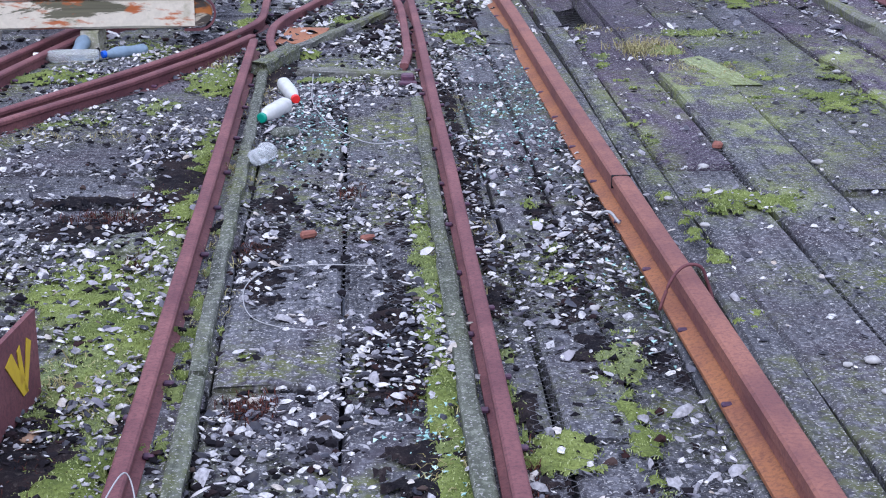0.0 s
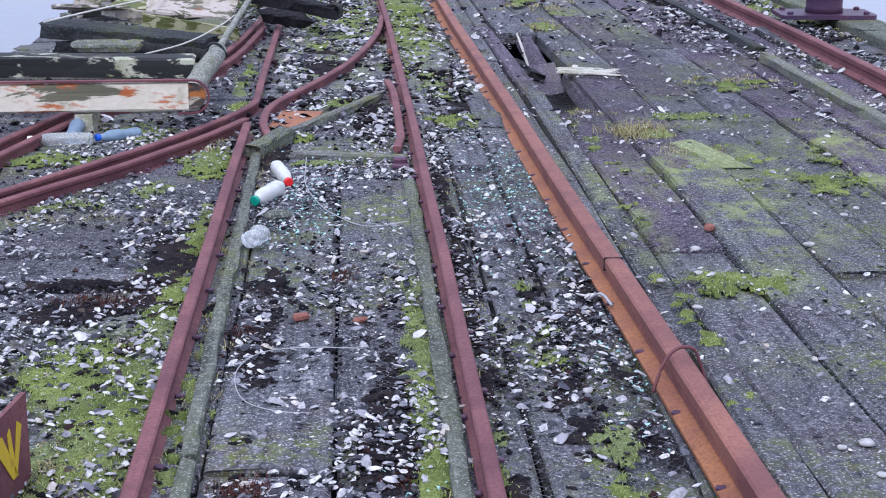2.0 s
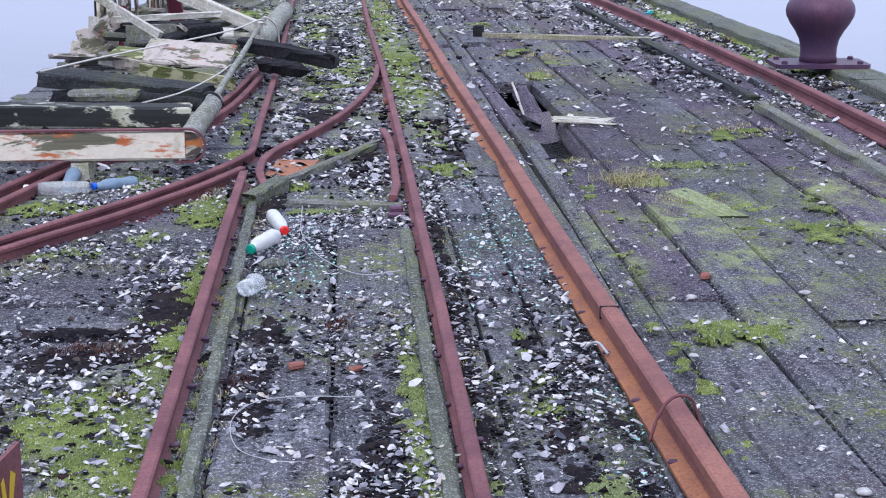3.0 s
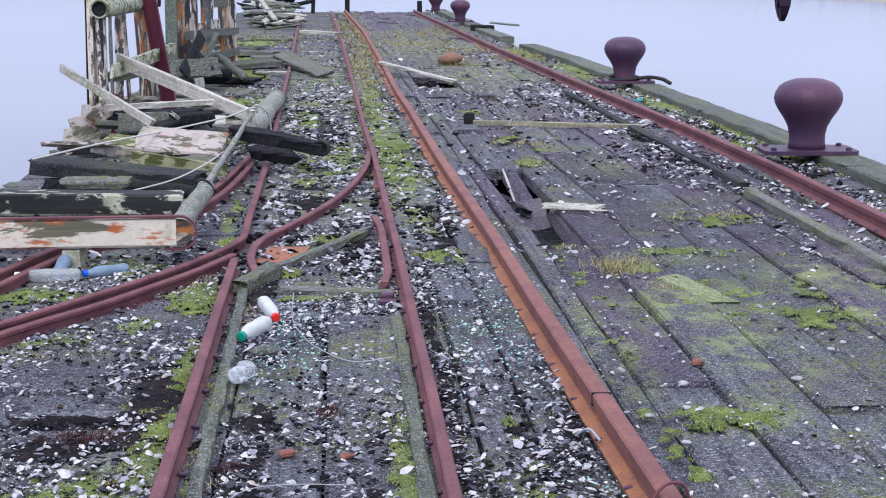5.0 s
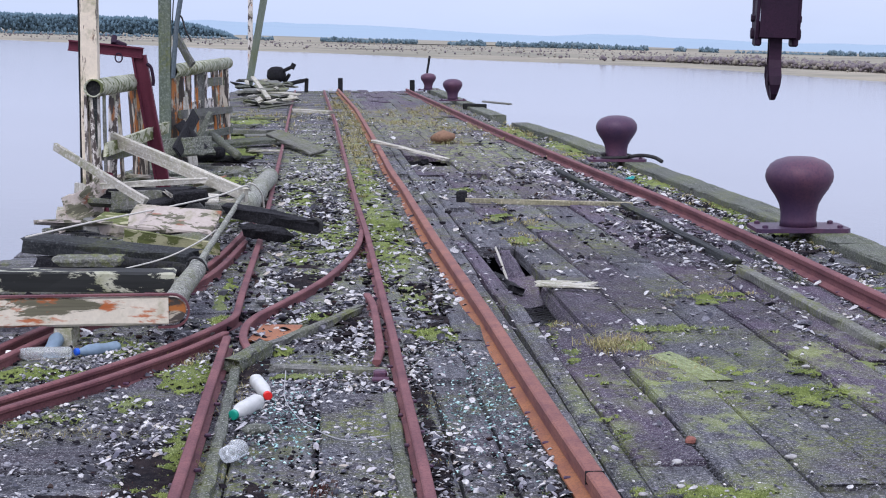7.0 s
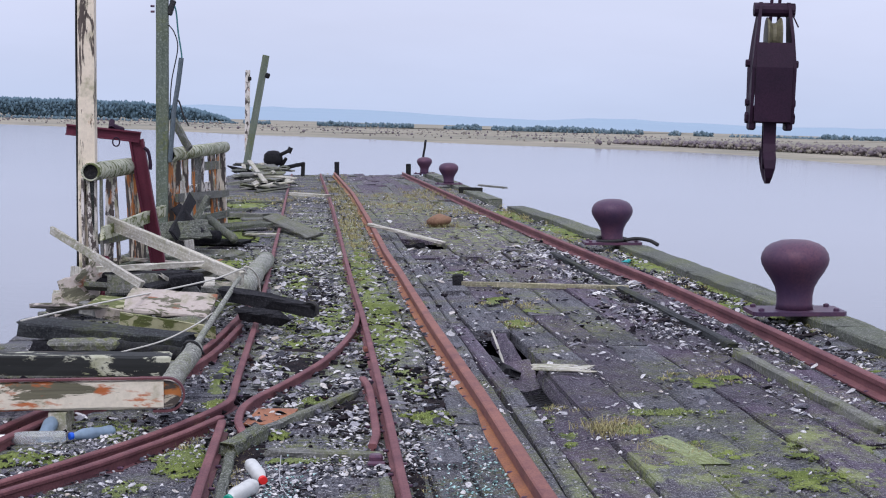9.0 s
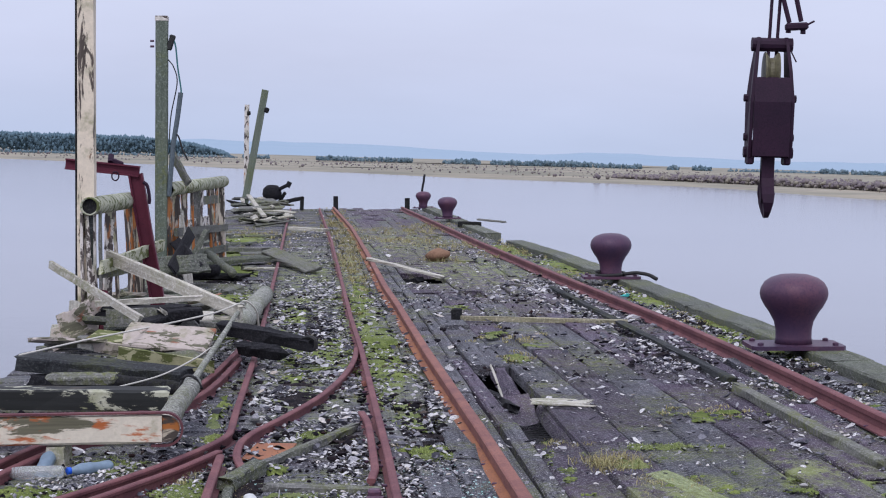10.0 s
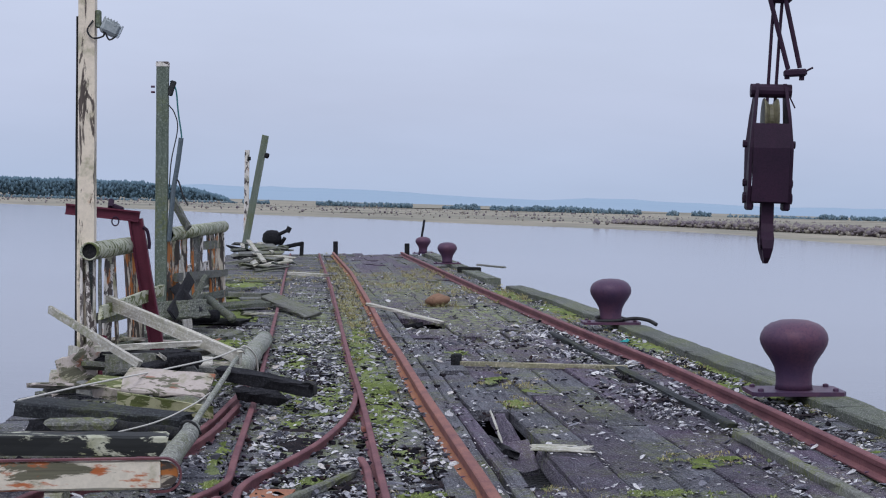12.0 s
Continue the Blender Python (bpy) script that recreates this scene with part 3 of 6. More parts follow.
for k in range(19):
    y = -3.0 + 3 * k
    for x in (left_edge + drift(y) + 0.2, along(y, EDGE) - 0.15):
        bm = bmesh.new()
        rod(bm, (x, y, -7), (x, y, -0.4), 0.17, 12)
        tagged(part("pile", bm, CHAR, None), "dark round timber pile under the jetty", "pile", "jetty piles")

# guard timbers inside the narrow-gauge rails, kerb timbers along the outer rail
for y0, y1, x0, x1 in ((-3.5, 4.15, -0.453, -0.462), (4.17, 8.6, -0.470, -0.505)):
    structure_board("guard_timber", (x0, y0, 0.040), (x1, y1, 0.036), 0.048, 0.068, TIMBER, "mossy guard timber laid along the rail", "timber", y0, 0.006, 46)
structure_board("guard_timber", (0.284, -3.5, 0.036), (0.274, 7.62, 0.036), 0.055, 0.060, TIMBER, "long mossy guard timber beside the middle rail", "timber", 3, 0.006, 70)
structure_board("kerb_timber", (3.07, 8.6, 0.065), (3.02, 11.6, 0.065), 0.08, 0.065, GREYWOOD, "grey kerb timber beside the outer rail", "timber", 5)
structure_board("kerb_timber", (3.09, 12.0, 0.05), (2.90, 20.5, 0.05), 0.08, 0.06, BLACKBEAM, "long dark kerb timber beside the outer rail", "timber", 6)


# ---- the wreckage along the landward side ----
def timber(a, b, width, height, mat, label, seed=1, name="plank", roll=0.0, wear=0.008, ragged=0.015, category="timber", group="", segs=8):
    """A loose timber between two points of its centre line."""
    a, b = Vector(a), Vector(b)
    d = b - a
    yaw = math.degrees(math.atan2(d.y, d.x))
    pitch = -math.degrees(math.asin(max(-1, min(1, d.z / d.length))))
    m = pose(*((a + b) / 2), 0, 0, yaw) @ pose(0, 0, 0, 0, pitch, 0) @ pose(0, 0, 0, roll) @ pose(0, 0, height / 2)
    ob = board(name, d.length, width, height, m, mat, None, seed, wear, segs, ragged)
    return tagged(ob, label, category, group)


def upright(a, b, width, depth, mat, seed, parent, name="post", label="", wear=0.006):
    """A part: a timber standing from a to b."""
    a, b = Vector(a), Vector(b)
    d = b - a
    m = Matrix.Translation((a + b) / 2) @ d.to_track_quat("X", "Z").to_matrix().to_4x4() @ pose(0, 0, depth / 2)
    v, f = worn_board(d.length, width, depth, seed, wear, 12, 0.01)
    ob = link_mesh(name, v, f, mat, parent, label=label)
    ob.matrix_basis = m
    return ob


# tall white lamp post with a floodlight
lamp = thing("lamp_post", pose(-2.19, 14.9, 0), "tall timber post in peeling white paint with a floodlight", "lamp post")
upright((0, 0, -0.1), (0.045, 0, 4.05), 0.165, 0.15, POSTPAINT, 11, lamp, "post")
upright((-0.092, 0.02, 0.0), (-0.052, 0.02, 3.4), 0.12, 0.018, CHAR, 12, lamp, "backing_strip", "dark bare timber strip")
bm = bmesh.new()
box(bm, (0.05, 0.07, 0.16), Matrix.Translation((0.14, -0.03, 3.38)), 0.01)
bracket = part("bracket", bm, GREENPOST, lamp, "mossy lamp bracket")
bm = bmesh.new()
box(bm, (0.17, 0.15, 0.13), pose(0.245, -0.03, 3.30, 0, 24, 12), 0.025)
for k in range(5):
    box(bm, (0.012, 0.14, 0.05), pose(0.19 + 0.026 * k, -0.03, 3.375 - 0.011 * k, 0, 24, 12))
head = part("floodlight", bm, plain("grey_cast_metal", (0.22, 0.25, 0.26), (0.34, 0.37, 0.38), 0.5, 40.0), lamp, "grey cast floodlight head")
bm = bmesh.new()
box(bm, (0.02, 0.13, 0.11), pose(0.332, -0.03, 3.262, 0, 24, 12), 0.004)
GLASS, nt, bsdf = material("lamp_glass", 0.08)
bsdf.inputs["Base Color"].default_value = (0.55, 0.6, 0.65, 1)
bsdf.inputs["Transmission Weight"].default_value = 0.6
part("lens", bm, GLASS, head, "cloudy glass lens")
bm = bmesh.new()
tube(bm, curve_through([(0.10, -0.09, 3.36), (0.05, -0.11, 3.27), (0.10, -0.11, 3.20), (0.19, -0.09, 3.22), (0.20, -0.09, 3.27), (0.24, -0.08, 3.19), (0.30, -0.06, 3.22)], 5), 0.009)
part("cable", bm, BLACK, lamp, "black looped cable")
for k, (dx, z, w, h, mat) in enumerate(((-0.12, -0.05, 0.20, 0.46, PALE), (0.03, -0.05, 0.20, 0.56, HEAPPAINT), (-0.26, -0.05, 0.16, 0.24, PALE), (0.10, -0.05, 0.10, 0.30, MAROON))):
    upright((dx, -0.12 - 0.03 * k, z), (dx + 0.03, -0.10, z + h), w, 0.025, mat, 20 + k, lamp, "casing_board", "splintered casing board")


def railing(x0, y0, x1, y1, z, n, seed, label, pipe_r=0.085, missing=(), low=0.62):
    t = thing("railing", pose(0, 0, 0), label, "railing", "jetty railings")
    a, b = Vector((x0, y0, z)), Vector((x1, y1, z))
    rg = random.Random(seed)
    d = (b - a).normalized()
    side = Vector((d.y, -d.x, 0))
    # hollow round handrail: an open pipe
    bm = bmesh.new()
    seg, rings = 16, []
    for r, e in ((pipe_r * 0.82, b), (pipe_r, b), (pipe_r, a), (pipe_r * 0.82, a), (pipe_r * 0.82, a + d * 0.6)):
        rings.append([bm.verts.new(e + (side * math.cos(w) + Vector((0, 0, math.sin(w)))) * r) for w in (2 * math.pi * k / seg for k in range(seg))])
    for p, q in zip(rings, rings[1:]):
        for k in range(seg):
            bm.faces.new((p[k], p[(k + 1) % seg], q[(k + 1) % seg], q[k]))
    bm.faces.new(rings[0])
    bm.faces.new(rings[-1])
    part("handrail", bm, RAILPAINT, t, "round white handrail green with algae", True)
    # near-black core plugs the pipe; its colour stands for the shade inside
    bm = bmesh.new()
    rod(bm, a + d * 0.03, b - d * 0.03, pipe_r * 0.815, 16)
    part("hollow", bm, CHAR, t, "near-black core painting the shade inside the open handrail")
    for k in range(n):
        if k in missing:
            continue
        q = a + (b - a) * ((k + 0.15) / (n - 0.4))
        low_z = rg.choice((0.0, 0.0, 0.1, 0.35))
        top = q + Vector((rg.uniform(-0.03, 0.03), 0, -pipe_r + 0.015))
        upright((q.x + rg.uniform(-0.05, 0.05), q.y + rg.uniform(-0.06, 0.06), low_z), top, rg.uniform(0.09, 0.15), 0.035, rg.choice((WHITEPAINT, RUSTSLAT, GREYWOOD, RUSTSLAT, RUSTSLAT)), seed + k, t, "slat")
    for zz, mat in ((low, GREYWOOD), (low * 0.45, TIMBER)):
        v, f = worn_board((b - a).length * 0.96, 0.11, 0.04, seed + zz, 0.006, 8, 0.03)
        ob = link_mesh("cross_board", v, f, mat, t)
        ob.matrix_basis = Matrix.Translation((a + b) / 2 + Vector((0, 0, zz - z)) + side * 0.05) @ pose(0, 0, 0, 0, 0, math.degrees(math.atan2(d.y, d.x))) @ pose(0, 0, 0, -90, 2, 0)
    return t


LIMEPAINT_RAIL = peeling_paint("algae_white_rail", (0.50, 0.50, 0.38), (0.15, 0.17, 0.06), (0.20, 0.14, 0.06), 0.52, 0.62)
RAILPAINT = peeling_paint("mossy_white_rail", (0.42, 0.43, 0.34), (0.13, 0.15, 0.06), (0.16, 0.13, 0.06), 0.52, 0.6)
railing(-2.13, 14.75, -1.96, 17.3, 1.27, 7, 31, "broken timber railing with a round handrail, white paint peeling", missing=(1, 4))
nr = thing("railing_post", pose(-2.13, 14.85, 0), "dark hollow post under the open handrail end", "post")
upright((0.0, 0, -0.05), (0.0, 0, 1.19), 0.15, 0.05, BLACKBEAM, 34, nr, "back_board")
upright((-0.075, -0.05, -0.05), (-0.075, -0.05, 1.22), 0.10, 0.025, WHITEPAINT, 35, nr, "side_board", "peeling white side board")
upright((0.085, -0.03, -0.05), (0.085, -0.03, 1.22), 0.07, 0.025, GREYWOOD, 36, nr, "side_board", "grey side board")
timber((-2.02, 14.7, 0.72), (-1.72, 17.2, 0.78), 0.04, 0.12, LIMEPAINT_RAIL, "green-white middle rail nailed along the railing", 37, "board", ragged=0.03)
railing(-2.03, 21.0, -1.70, 27.2, 1.28, 15, 57, "long leaning railing with slats missing, white and rust-stained", 0.095, (4, 9))
for k, (a, b, w) in enumerate((((-1.95, 22.6, 0.75), (-1.80, 25.0, 0.72), 0.14), ((-1.86, 24.0, 1.05), (-1.72, 26.9, 1.0), 0.13), ((-1.93, 23.6, 0.45), (-1.74, 26.8, 0.5), 0.13))):
    timber(a, b, 0.04, w, GREYWOOD if k else WHITEPAINT, "loose board nailed along the railing slats", 60 + k, "board", ragged=0.04)
timber((-1.80, 21.4, 0.0), (-1.98, 21.9, 1.0), 0.13, 0.025, PALE, "pale board leaning against the railing", 64, "board", ragged=0.05)

# green post with a junction box, cable and hanging conduit
gp = thing("post", pose(-2.13, 21.0, 0), "green weathered timber post with a loose cable", "post")
upright((0.0, 0, -0.1), (0.05, 0, 3.44), 0.155, 0.15, GREENPOST, 70, gp, "shaft")
bm = bmesh.new()
box(bm, (0.165, 0.16, 0.07), Matrix.Translation((0.05, 0, 3.475)), 0.008)
part("cap", bm, WHITEPAINT, gp, "white metal cap")
bm = bmesh.new()
box(bm, (0.07, 0.09, 0.2), pose(0.165, -0.03, 3.17, 0, 18, 0), 0.012)
part("junction_box", bm, BLACK, gp, "black junction box hanging open")
for zz in (3.12, 3.19):
    bm = bmesh.new()
    rod(bm, (-0.10, -0.02, zz), (-0.05, -0.02, zz), 0.014)
    part("bolt", bm, RUST_DARK, gp)
bm = bmesh.new()
tube(bm, curve_through([(0.15, -0.04, 3.26), (0.22, -0.05, 3.15), (0.25, -0.05, 2.85), (0.29, -0.05, 2.55), (0.27, -0.05, 2.42)], 6), 0.011)
part("cable", bm, plain("teal_cable", (0.03, 0.12, 0.13), (0.05, 0.17, 0.18), 0.5), gp, "thin teal cable")
bm = bmesh.new()
tube(bm, curve_through([(0.13, -0.04, 2.95), (0.20, -0.05, 2.85), (0.24, -0.05, 2.65), (0.16, -0.05, 2.25), (0.13, -0.05, 1.9)], 6), 0.008)
part("cable", bm, BLACK, gp)
bm = bmesh.new()
tube(bm, [(0.285, -0.05, 2.53), (0.24, -0.05, 2.2), (0.18, -0.05, 1.85), (0.12, -0.05, 1.2)], 0.032, 8)
part("conduit", bm, plain("slate_conduit", (0.06, 0.08, 0.10), (0.12, 0.15, 0.17), 0.6), gp, "slate-grey hanging conduit")
bm = bmesh.new()
tube(bm, curve_through([(0.19, -0.06, 2.0), (0.25, -0.06, 1.97), (0.30, -0.06, 1.80), (0.37, -0.06, 1.66)], 6), 0.012)
part("cable", bm, BLACK, gp)
timber((-1.78, 21.3, 1.36), (-2.02, 21.5, 1.75), 0.05, 0.10, GREYWOOD, "short grey brace board on the railing", 73, "board")

# far leaning posts
lp = thing("post", pose(-2.45, 48.0, 0), "grey timber post leaning steeply near the jetty's end", "post", "leaning posts")
upright((0, 0, -0.1), (0.70, 0, 3.62), 0.20, 0.2, GREENPOST, 75, lp, "shaft")
bm = bmesh.new()
box(bm, (0.14, 0.12, 0.16), pose(0.74, -0.1, 3.02, 0, 20, 0), 0.03)
part("lamp_bracket", bm, CHAR, lp)
lp = thing("post", pose(-2.38, 48.6, 0), "thin upright timber post with peeling paint", "post", "leaning posts")
upright((0, 0, -0.1), (0.06, 0, 3.2), 0.15, 0.14, WHITEPAINT, 76, lp, "shaft")
bm = bmesh.new()
box(bm, (0.1, 0.1, 0.12), Matrix.Translation((0.12, -0.05, 2.95)), 0.02)
part("lamp_bracket", bm, CHAR, lp)

# maroon davit
dv = thing("davit", pose(-1.64, 16.5, 0), "bent maroon steel davit arm leaning over the railing", "davit")


def girder(pts, w, h, name):
    bm = bmesh.new()
    sec = [(-w, -h), (w, -h), (w, -h * 0.72), (w * 0.3, -h * 0.72), (w * 0.3, h * 0.72), (w, h * 0.72), (w, h), (-w, h), (-w, h * 0.72), (-w * 0.3, h * 0.72), (-w * 0.3, -h * 0.72), (-w, -h * 0.72)]
    rings = []
    for i, q in enumerate(pts):
        d = (Vector(pts[min(i + 1, len(pts) - 1)]) - Vector(pts[max(i - 1, 0)])).normalized()
        across = Vector((0, 1, 0))
        up = d.cross(across).normalized()
        rings.append([bm.verts.new(Vector(q) + across * s + up * u) for s, u in sec])
    for a, b in zip(rings, rings[1:]):
        for k in range(12):
            bm.faces.new((a[k], a[(k + 1) % 12], b[(k + 1) % 12], b[k]))
    bm.faces.new(rings[0])
    bm.faces.new(rings[-1])
    return part(name, bm, MAROON, dv)


girder([(-0.03, 0, -0.02), (-0.09, 0, 0.4), (-0.185, 0, 0.95), (-0.275, 0, 1.54)], 0.050, 0.072, "upright")
girder([(-0.235, 0, 1.565), (-0.5, 0, 1.595), (-0.97, 0, 1.645)], 0.055, 0.055, "arm")
bm = bmesh.new()
box(bm, (0.16, 0.05, 0.05), pose(-0.47, -0.01, 1.665, 0, 20, 0), 0.012)
rod(bm, (-0.52, -0.03, 1.66), (-0.52, 0.03, 1.73), 0.03)
part("shackle", bm, HOOKSTEEL, dv, "dark shackle")
bm = bmesh.new()
tube(bm, [(-0.47 + 0.035 * math.cos(w), -0.06, 1.52 + 0.045 * math.sin(w)) for w in (2 * math.pi * k / 14 for k in range(15))], 0.008)
part("ring", bm, HOOKSTEEL, dv)
bm = bmesh.new()
tube(bm, curve_through([(-0.19, -0.06, 1.46), (-0.15, -0.07, 1.42), (-0.13, -0.07, 1.30), (-0.135, -0.07, 1.24)], 4), 0.018)
part("link", bm, HOOKSTEEL, dv, "dark hanging link")
bm = bmesh.new()
box(bm, (0.24, 0.2, 0.03), Matrix.Translation((0, 0, 0.015)), 0.005)
part("base_plate", bm, MAROON, dv)


# round-ended painted fender board, nearest of the wreckage
fender = thing("fender_board", pose(-0.90, 9.05, 0.115, 0, 0, 1.5), "cream board with a rounded steel-rimmed end, paint peeling to orange rust", "fender board")
R = 0.088


def stadium(r, length, y0, y1, z0):
    pts = [(-length, -r), (0, -r)] + [(r * math.cos(w), r * math.sin(w)) for w in np.linspace(-math.pi / 2 + 0.2, math.pi / 2 - 0.2, 9)] + [(0, r), (-length, r)]
    bm = bmesh.new()
    f0 = [bm.verts.new((a, y0, b + z0)) for a, b in pts]
    f1 = [bm.verts.new((a, y1, b + z0)) for a, b in pts]
    bm.faces.new(f0)
    bm.faces.new(f1)
    n = len(pts)
    for k in range(n):
        bm.faces.new((f0[k], f0[(k + 1) % n], f1[(k + 1) % n], f1[k]))
    return bm


v, f = worn_board(2.3, 0.162, 0.12, 90, 0.003, 16, 0.0)
ob = link_mesh("face_board", v, f, FENDERPAINT, fender)
ob.matrix_basis = pose(-1.17, -0.005, R, 90, 0, 0)
bm = stadium(R * 0.86, 0.02, 0.008, 0.10, R)
part("end_cap", bm, RUSTSLAT, fender, "bare stained rounded end")
bm = bmesh.new()
line = [(-2.3, R)] + [(-2.3 + 0.2 * k, R) for k in range(1, 12)] + [(R * math.cos(w), R * math.sin(w)) for w in np.linspace(math.pi / 2, -math.pi / 2, 13)] + [(-0.08, -R)]
rings = []
for i, (a, b) in enumerate(line):
    c, d = line[min(i + 1, len(line) - 1)], line[max(i - 1, 0)]
    u = Vector((c[0] - d[0], 0, c[1] - d[1])).normalized()
    nrm = Vector((u.z, 0, -u.x))
    rings.append([bm.verts.new(Vector((a, y, b + R)) - nrm * s) for y, s in ((-0.013, 0), (0.03, 0), (0.03, 0.011), (-0.013, 0.011))])
for a, b in zip(rings, rings[1:]):
    for k in range(4):
        bm.faces.new((a[k], a[(k + 1) % 4], b[(k + 1) % 4], b[k]))
bm.faces.new(rings[0])
bm.faces.new(rings[-1])
part("steel_rim", bm, RUST_RAIL, fender, "rusted steel rim strip")
for k, x in enumerate((-1.52, -2.1)):
    ob = timber((x - 0.05, 9.1, 0.056), (x + 0.07, 9.1, 0.056), 0.13, 0.11, PALE, "short pale block under the fender board", 92 + k, "block", segs=2)

# beams and boards heaped behind it
LIMEPAINT = peeling_paint("algae_stained_paint", (0.36, 0.35, 0.22), (0.13, 0.15, 0.05), (0.30, 0.12, 0.06), 0.50, 0.63)
HEAP = [  # start, end, width, height, material, roll, label
    ((-2.62, 10.15, 0.235), (-0.985, 10.05, 0.228), 0.20, 0.125, DARKPAINT, 0, "dark beam with flaking cream paint, resting on the rails"),
    ((-2.5, 9.6, 0.14), (-1.05, 9.75, 0.13), 0.14, 0.035, PALE, 4, "grey plank caught between two beams"),
    ((-2.5, 10.5, 0.12), (-1.1, 10.75, 0.11), 0.2, 0.05, CHAR, -4, "blackened plank under the dark beam"),
    ((-2.45, 11.0, 0.06), (-1.0, 10.95, 0.06), 0.22, 0.06, GREYWOOD, 6, "grey plank lying on the deck below the heap"),
    ((-1.9, 11.2, 0.20), (-1.45, 11.2, 0.20), 0.10, 0.05, GREYWOOD, 20, "short grey offcut on top of a plank"),
    ((-2.05, 12.8, 0.12), (-1.0, 12.6, 0.10), 0.16, 0.05, TIMBER, -12, "mossy plank in the wreckage heap"),
    ((-1.60, 12.95, 0.31), (-0.92, 12.8, 0.27), 0.30, 0.03, HEAPPAINT, 32, "broad cream board tilted up in the heap"),
    ((-1.60, 12.55, 0.21), (-0.86, 12.3, 0.12), 0.02, 0.10, LIMEPAINT, 8, "yellow-green stained board on edge in the heap"),
    ((-1.86, 13.0, 0.215), (-1.58, 12.95, 0.17), 0.02, 0.10, HEAPPAINT, 12, "short cream board standing on edge"),
    ((-2.02, 14.3, 0.43), (-1.10, 14.35, 0.47), 0.05, 0.05, PALE, 0, "narrow grey rail across the top of the heap"),
    ((-1.90, 14.1, 0.32), (-1.45, 14.1, 0.33), 0.03, 0.16, GREYWOOD, -6, "grey board on edge below the rail"),
    ((-1.92, 13.5, 0.24), (-1.35, 13.3, 0.20), 0.24, 0.03, LIMEPAINT, 14, "mossy cream panel lying tilted in the heap"),
    ((-1.42, 14.0, 0.40), (-1.12, 14.3, 0.12), 0.10, 0.03, PALE, 20, "pale short board sloping into the heap"),
    ((-1.35, 13.9, 0.36), (-1.08, 13.9, 0.38), 0.10, 0.10, CHAR, 10, "black charred block on the heap"),
    ((-1.5, 12.25, 0.09), (-1.0, 12.1, 0.08), 0.14, 0.03, RUSTSLAT, 14, "rust-stained board low in the heap"),
    ((-1.62, 12.6, 0.12), (-0.98, 12.4, 0.08), 0.12, 0.05, TIMBER, 10, "green mossy board end in the heap"),
    ((-2.05, 13.6, 0.18), (-1.60, 13.4, 0.12), 0.12, 0.10, GREYWOOD, 0, "short squared timber in the heap"),
    ((-2.1, 14.2, 0.30), (-0.95, 14.3, 0.22), 0.16, 0.05, GREYWOOD, -18, "grey plank across the heap"),
    ((-2.05, 14.5, 0.36), (-1.2, 14.0, 0.42), 0.12, 0.04, CHAR, 12, "charred board near the top of the heap"),
    ((-1.35, 14.2, 0.40), (-1.0, 13.7, 0.10), 0.15, 0.03, GREYWOOD, 30, "grey board sloping down from the heap"),
    ((-1.55, 13.9, 0.26), (-1.12, 14.15, 0.34), 0.14, 0.13, CHAR, 10, "black charred timber block in the heap"),
    ((-2.0, 15.3, 0.12), (-0.95, 15.7, 0.10), 0.2, 0.06, TIMBER, -8, "mossy plank behind the heap"),
    ((-1.95, 15.8, 0.22), (-1.1, 16.3, 0.20), 0.14, 0.05, GREYWOOD, 10, "grey split plank behind the heap"),
    ((-1.95, 16.6, 0.10), (-0.9, 17.4, 0.10), 0.2, 0.08, CHAR, 0, "dark soaked plank on the deck"),
    ((-1.8, 17.8, 0.16), (-1.3, 17.3, 0.20), 0.16, 0.05, TIMBER, 14, "mossy broken plank on rubble"),
    ((-2.0, 14.4, 0.52), (-2.0, 15.6, 0.10), 0.14, 0.05, MAROON, 0, "maroon painted board slumped by the lamp post"),
    ((-2.2, 19.2, 0.22), (-1.35, 18.6, 0.12), 0.24, 0.06, TIMBER, 16, "broad mossy plank below the railing"),
    ((-2.1, 20.3, 0.34), (-1.5, 20.6, 0.36), 0.26, 0.05, TIMBER, 55, "green board standing on edge by the railing"),
    ((-1.95, 22.6, 0.06), (-1.1, 22.2, 0.06), 0.3, 0.05, CHAR, 3, "dark plank lying loose on the deck"),
    ((-1.75, 21.0, 0.35), (-1.55, 21.2, 0.75), 0.09, 0.04, TIMBER, 0, "mossy stake poking out of the debris"),
    ((-1.9, 20.2, 0.3), (-1.75, 21.3, 0.72), 0.16, 0.03, CHAR, 60, "black splintered board by the railing"),
    ((-1.6, 20.5, 0.3), (-1.95, 21.0, 0.62), 0.14, 0.03, CHAR, -50, "black splintered board by the railing"),
    ((-1.9, 24.5, 0.10), (-0.95, 25.6, 0.10), 0.3, 0.06, TIMBER, 5, "lichen-spotted plank on the landward deck"),
    ((-2.1, 28.4, 0.08), (-1.0, 28.0, 0.08), 0.5, 0.07, GREYWOOD, -3, "broad grey deck board lifted from its place"),
    ((-1.2, 23.9, 0.05), (-0.7, 23.85, 0.05), 0.05, 0.03, PALE, 0, "thin pale lath on the deck"),
    ((-0.92, 26.3, 0.17), (-0.17, 23.3, 0.06), 0.26, 0.05, GREYWOOD, 14, "grey plank lying across the narrow rail"),
    ((-0.74, 34.9, 0.14), (0.02, 33.8, 0.14), 0.16, 0.06, PALE, 0, "pale plank lying across the rails"),
]
for k, (a, b, w, h, mat, roll, label) in enumerate(HEAP):
    timber(a, b, w, h, mat, label, 100 + k, "plank", roll, 0.009, 0.03, "timber", "wreckage timbers")

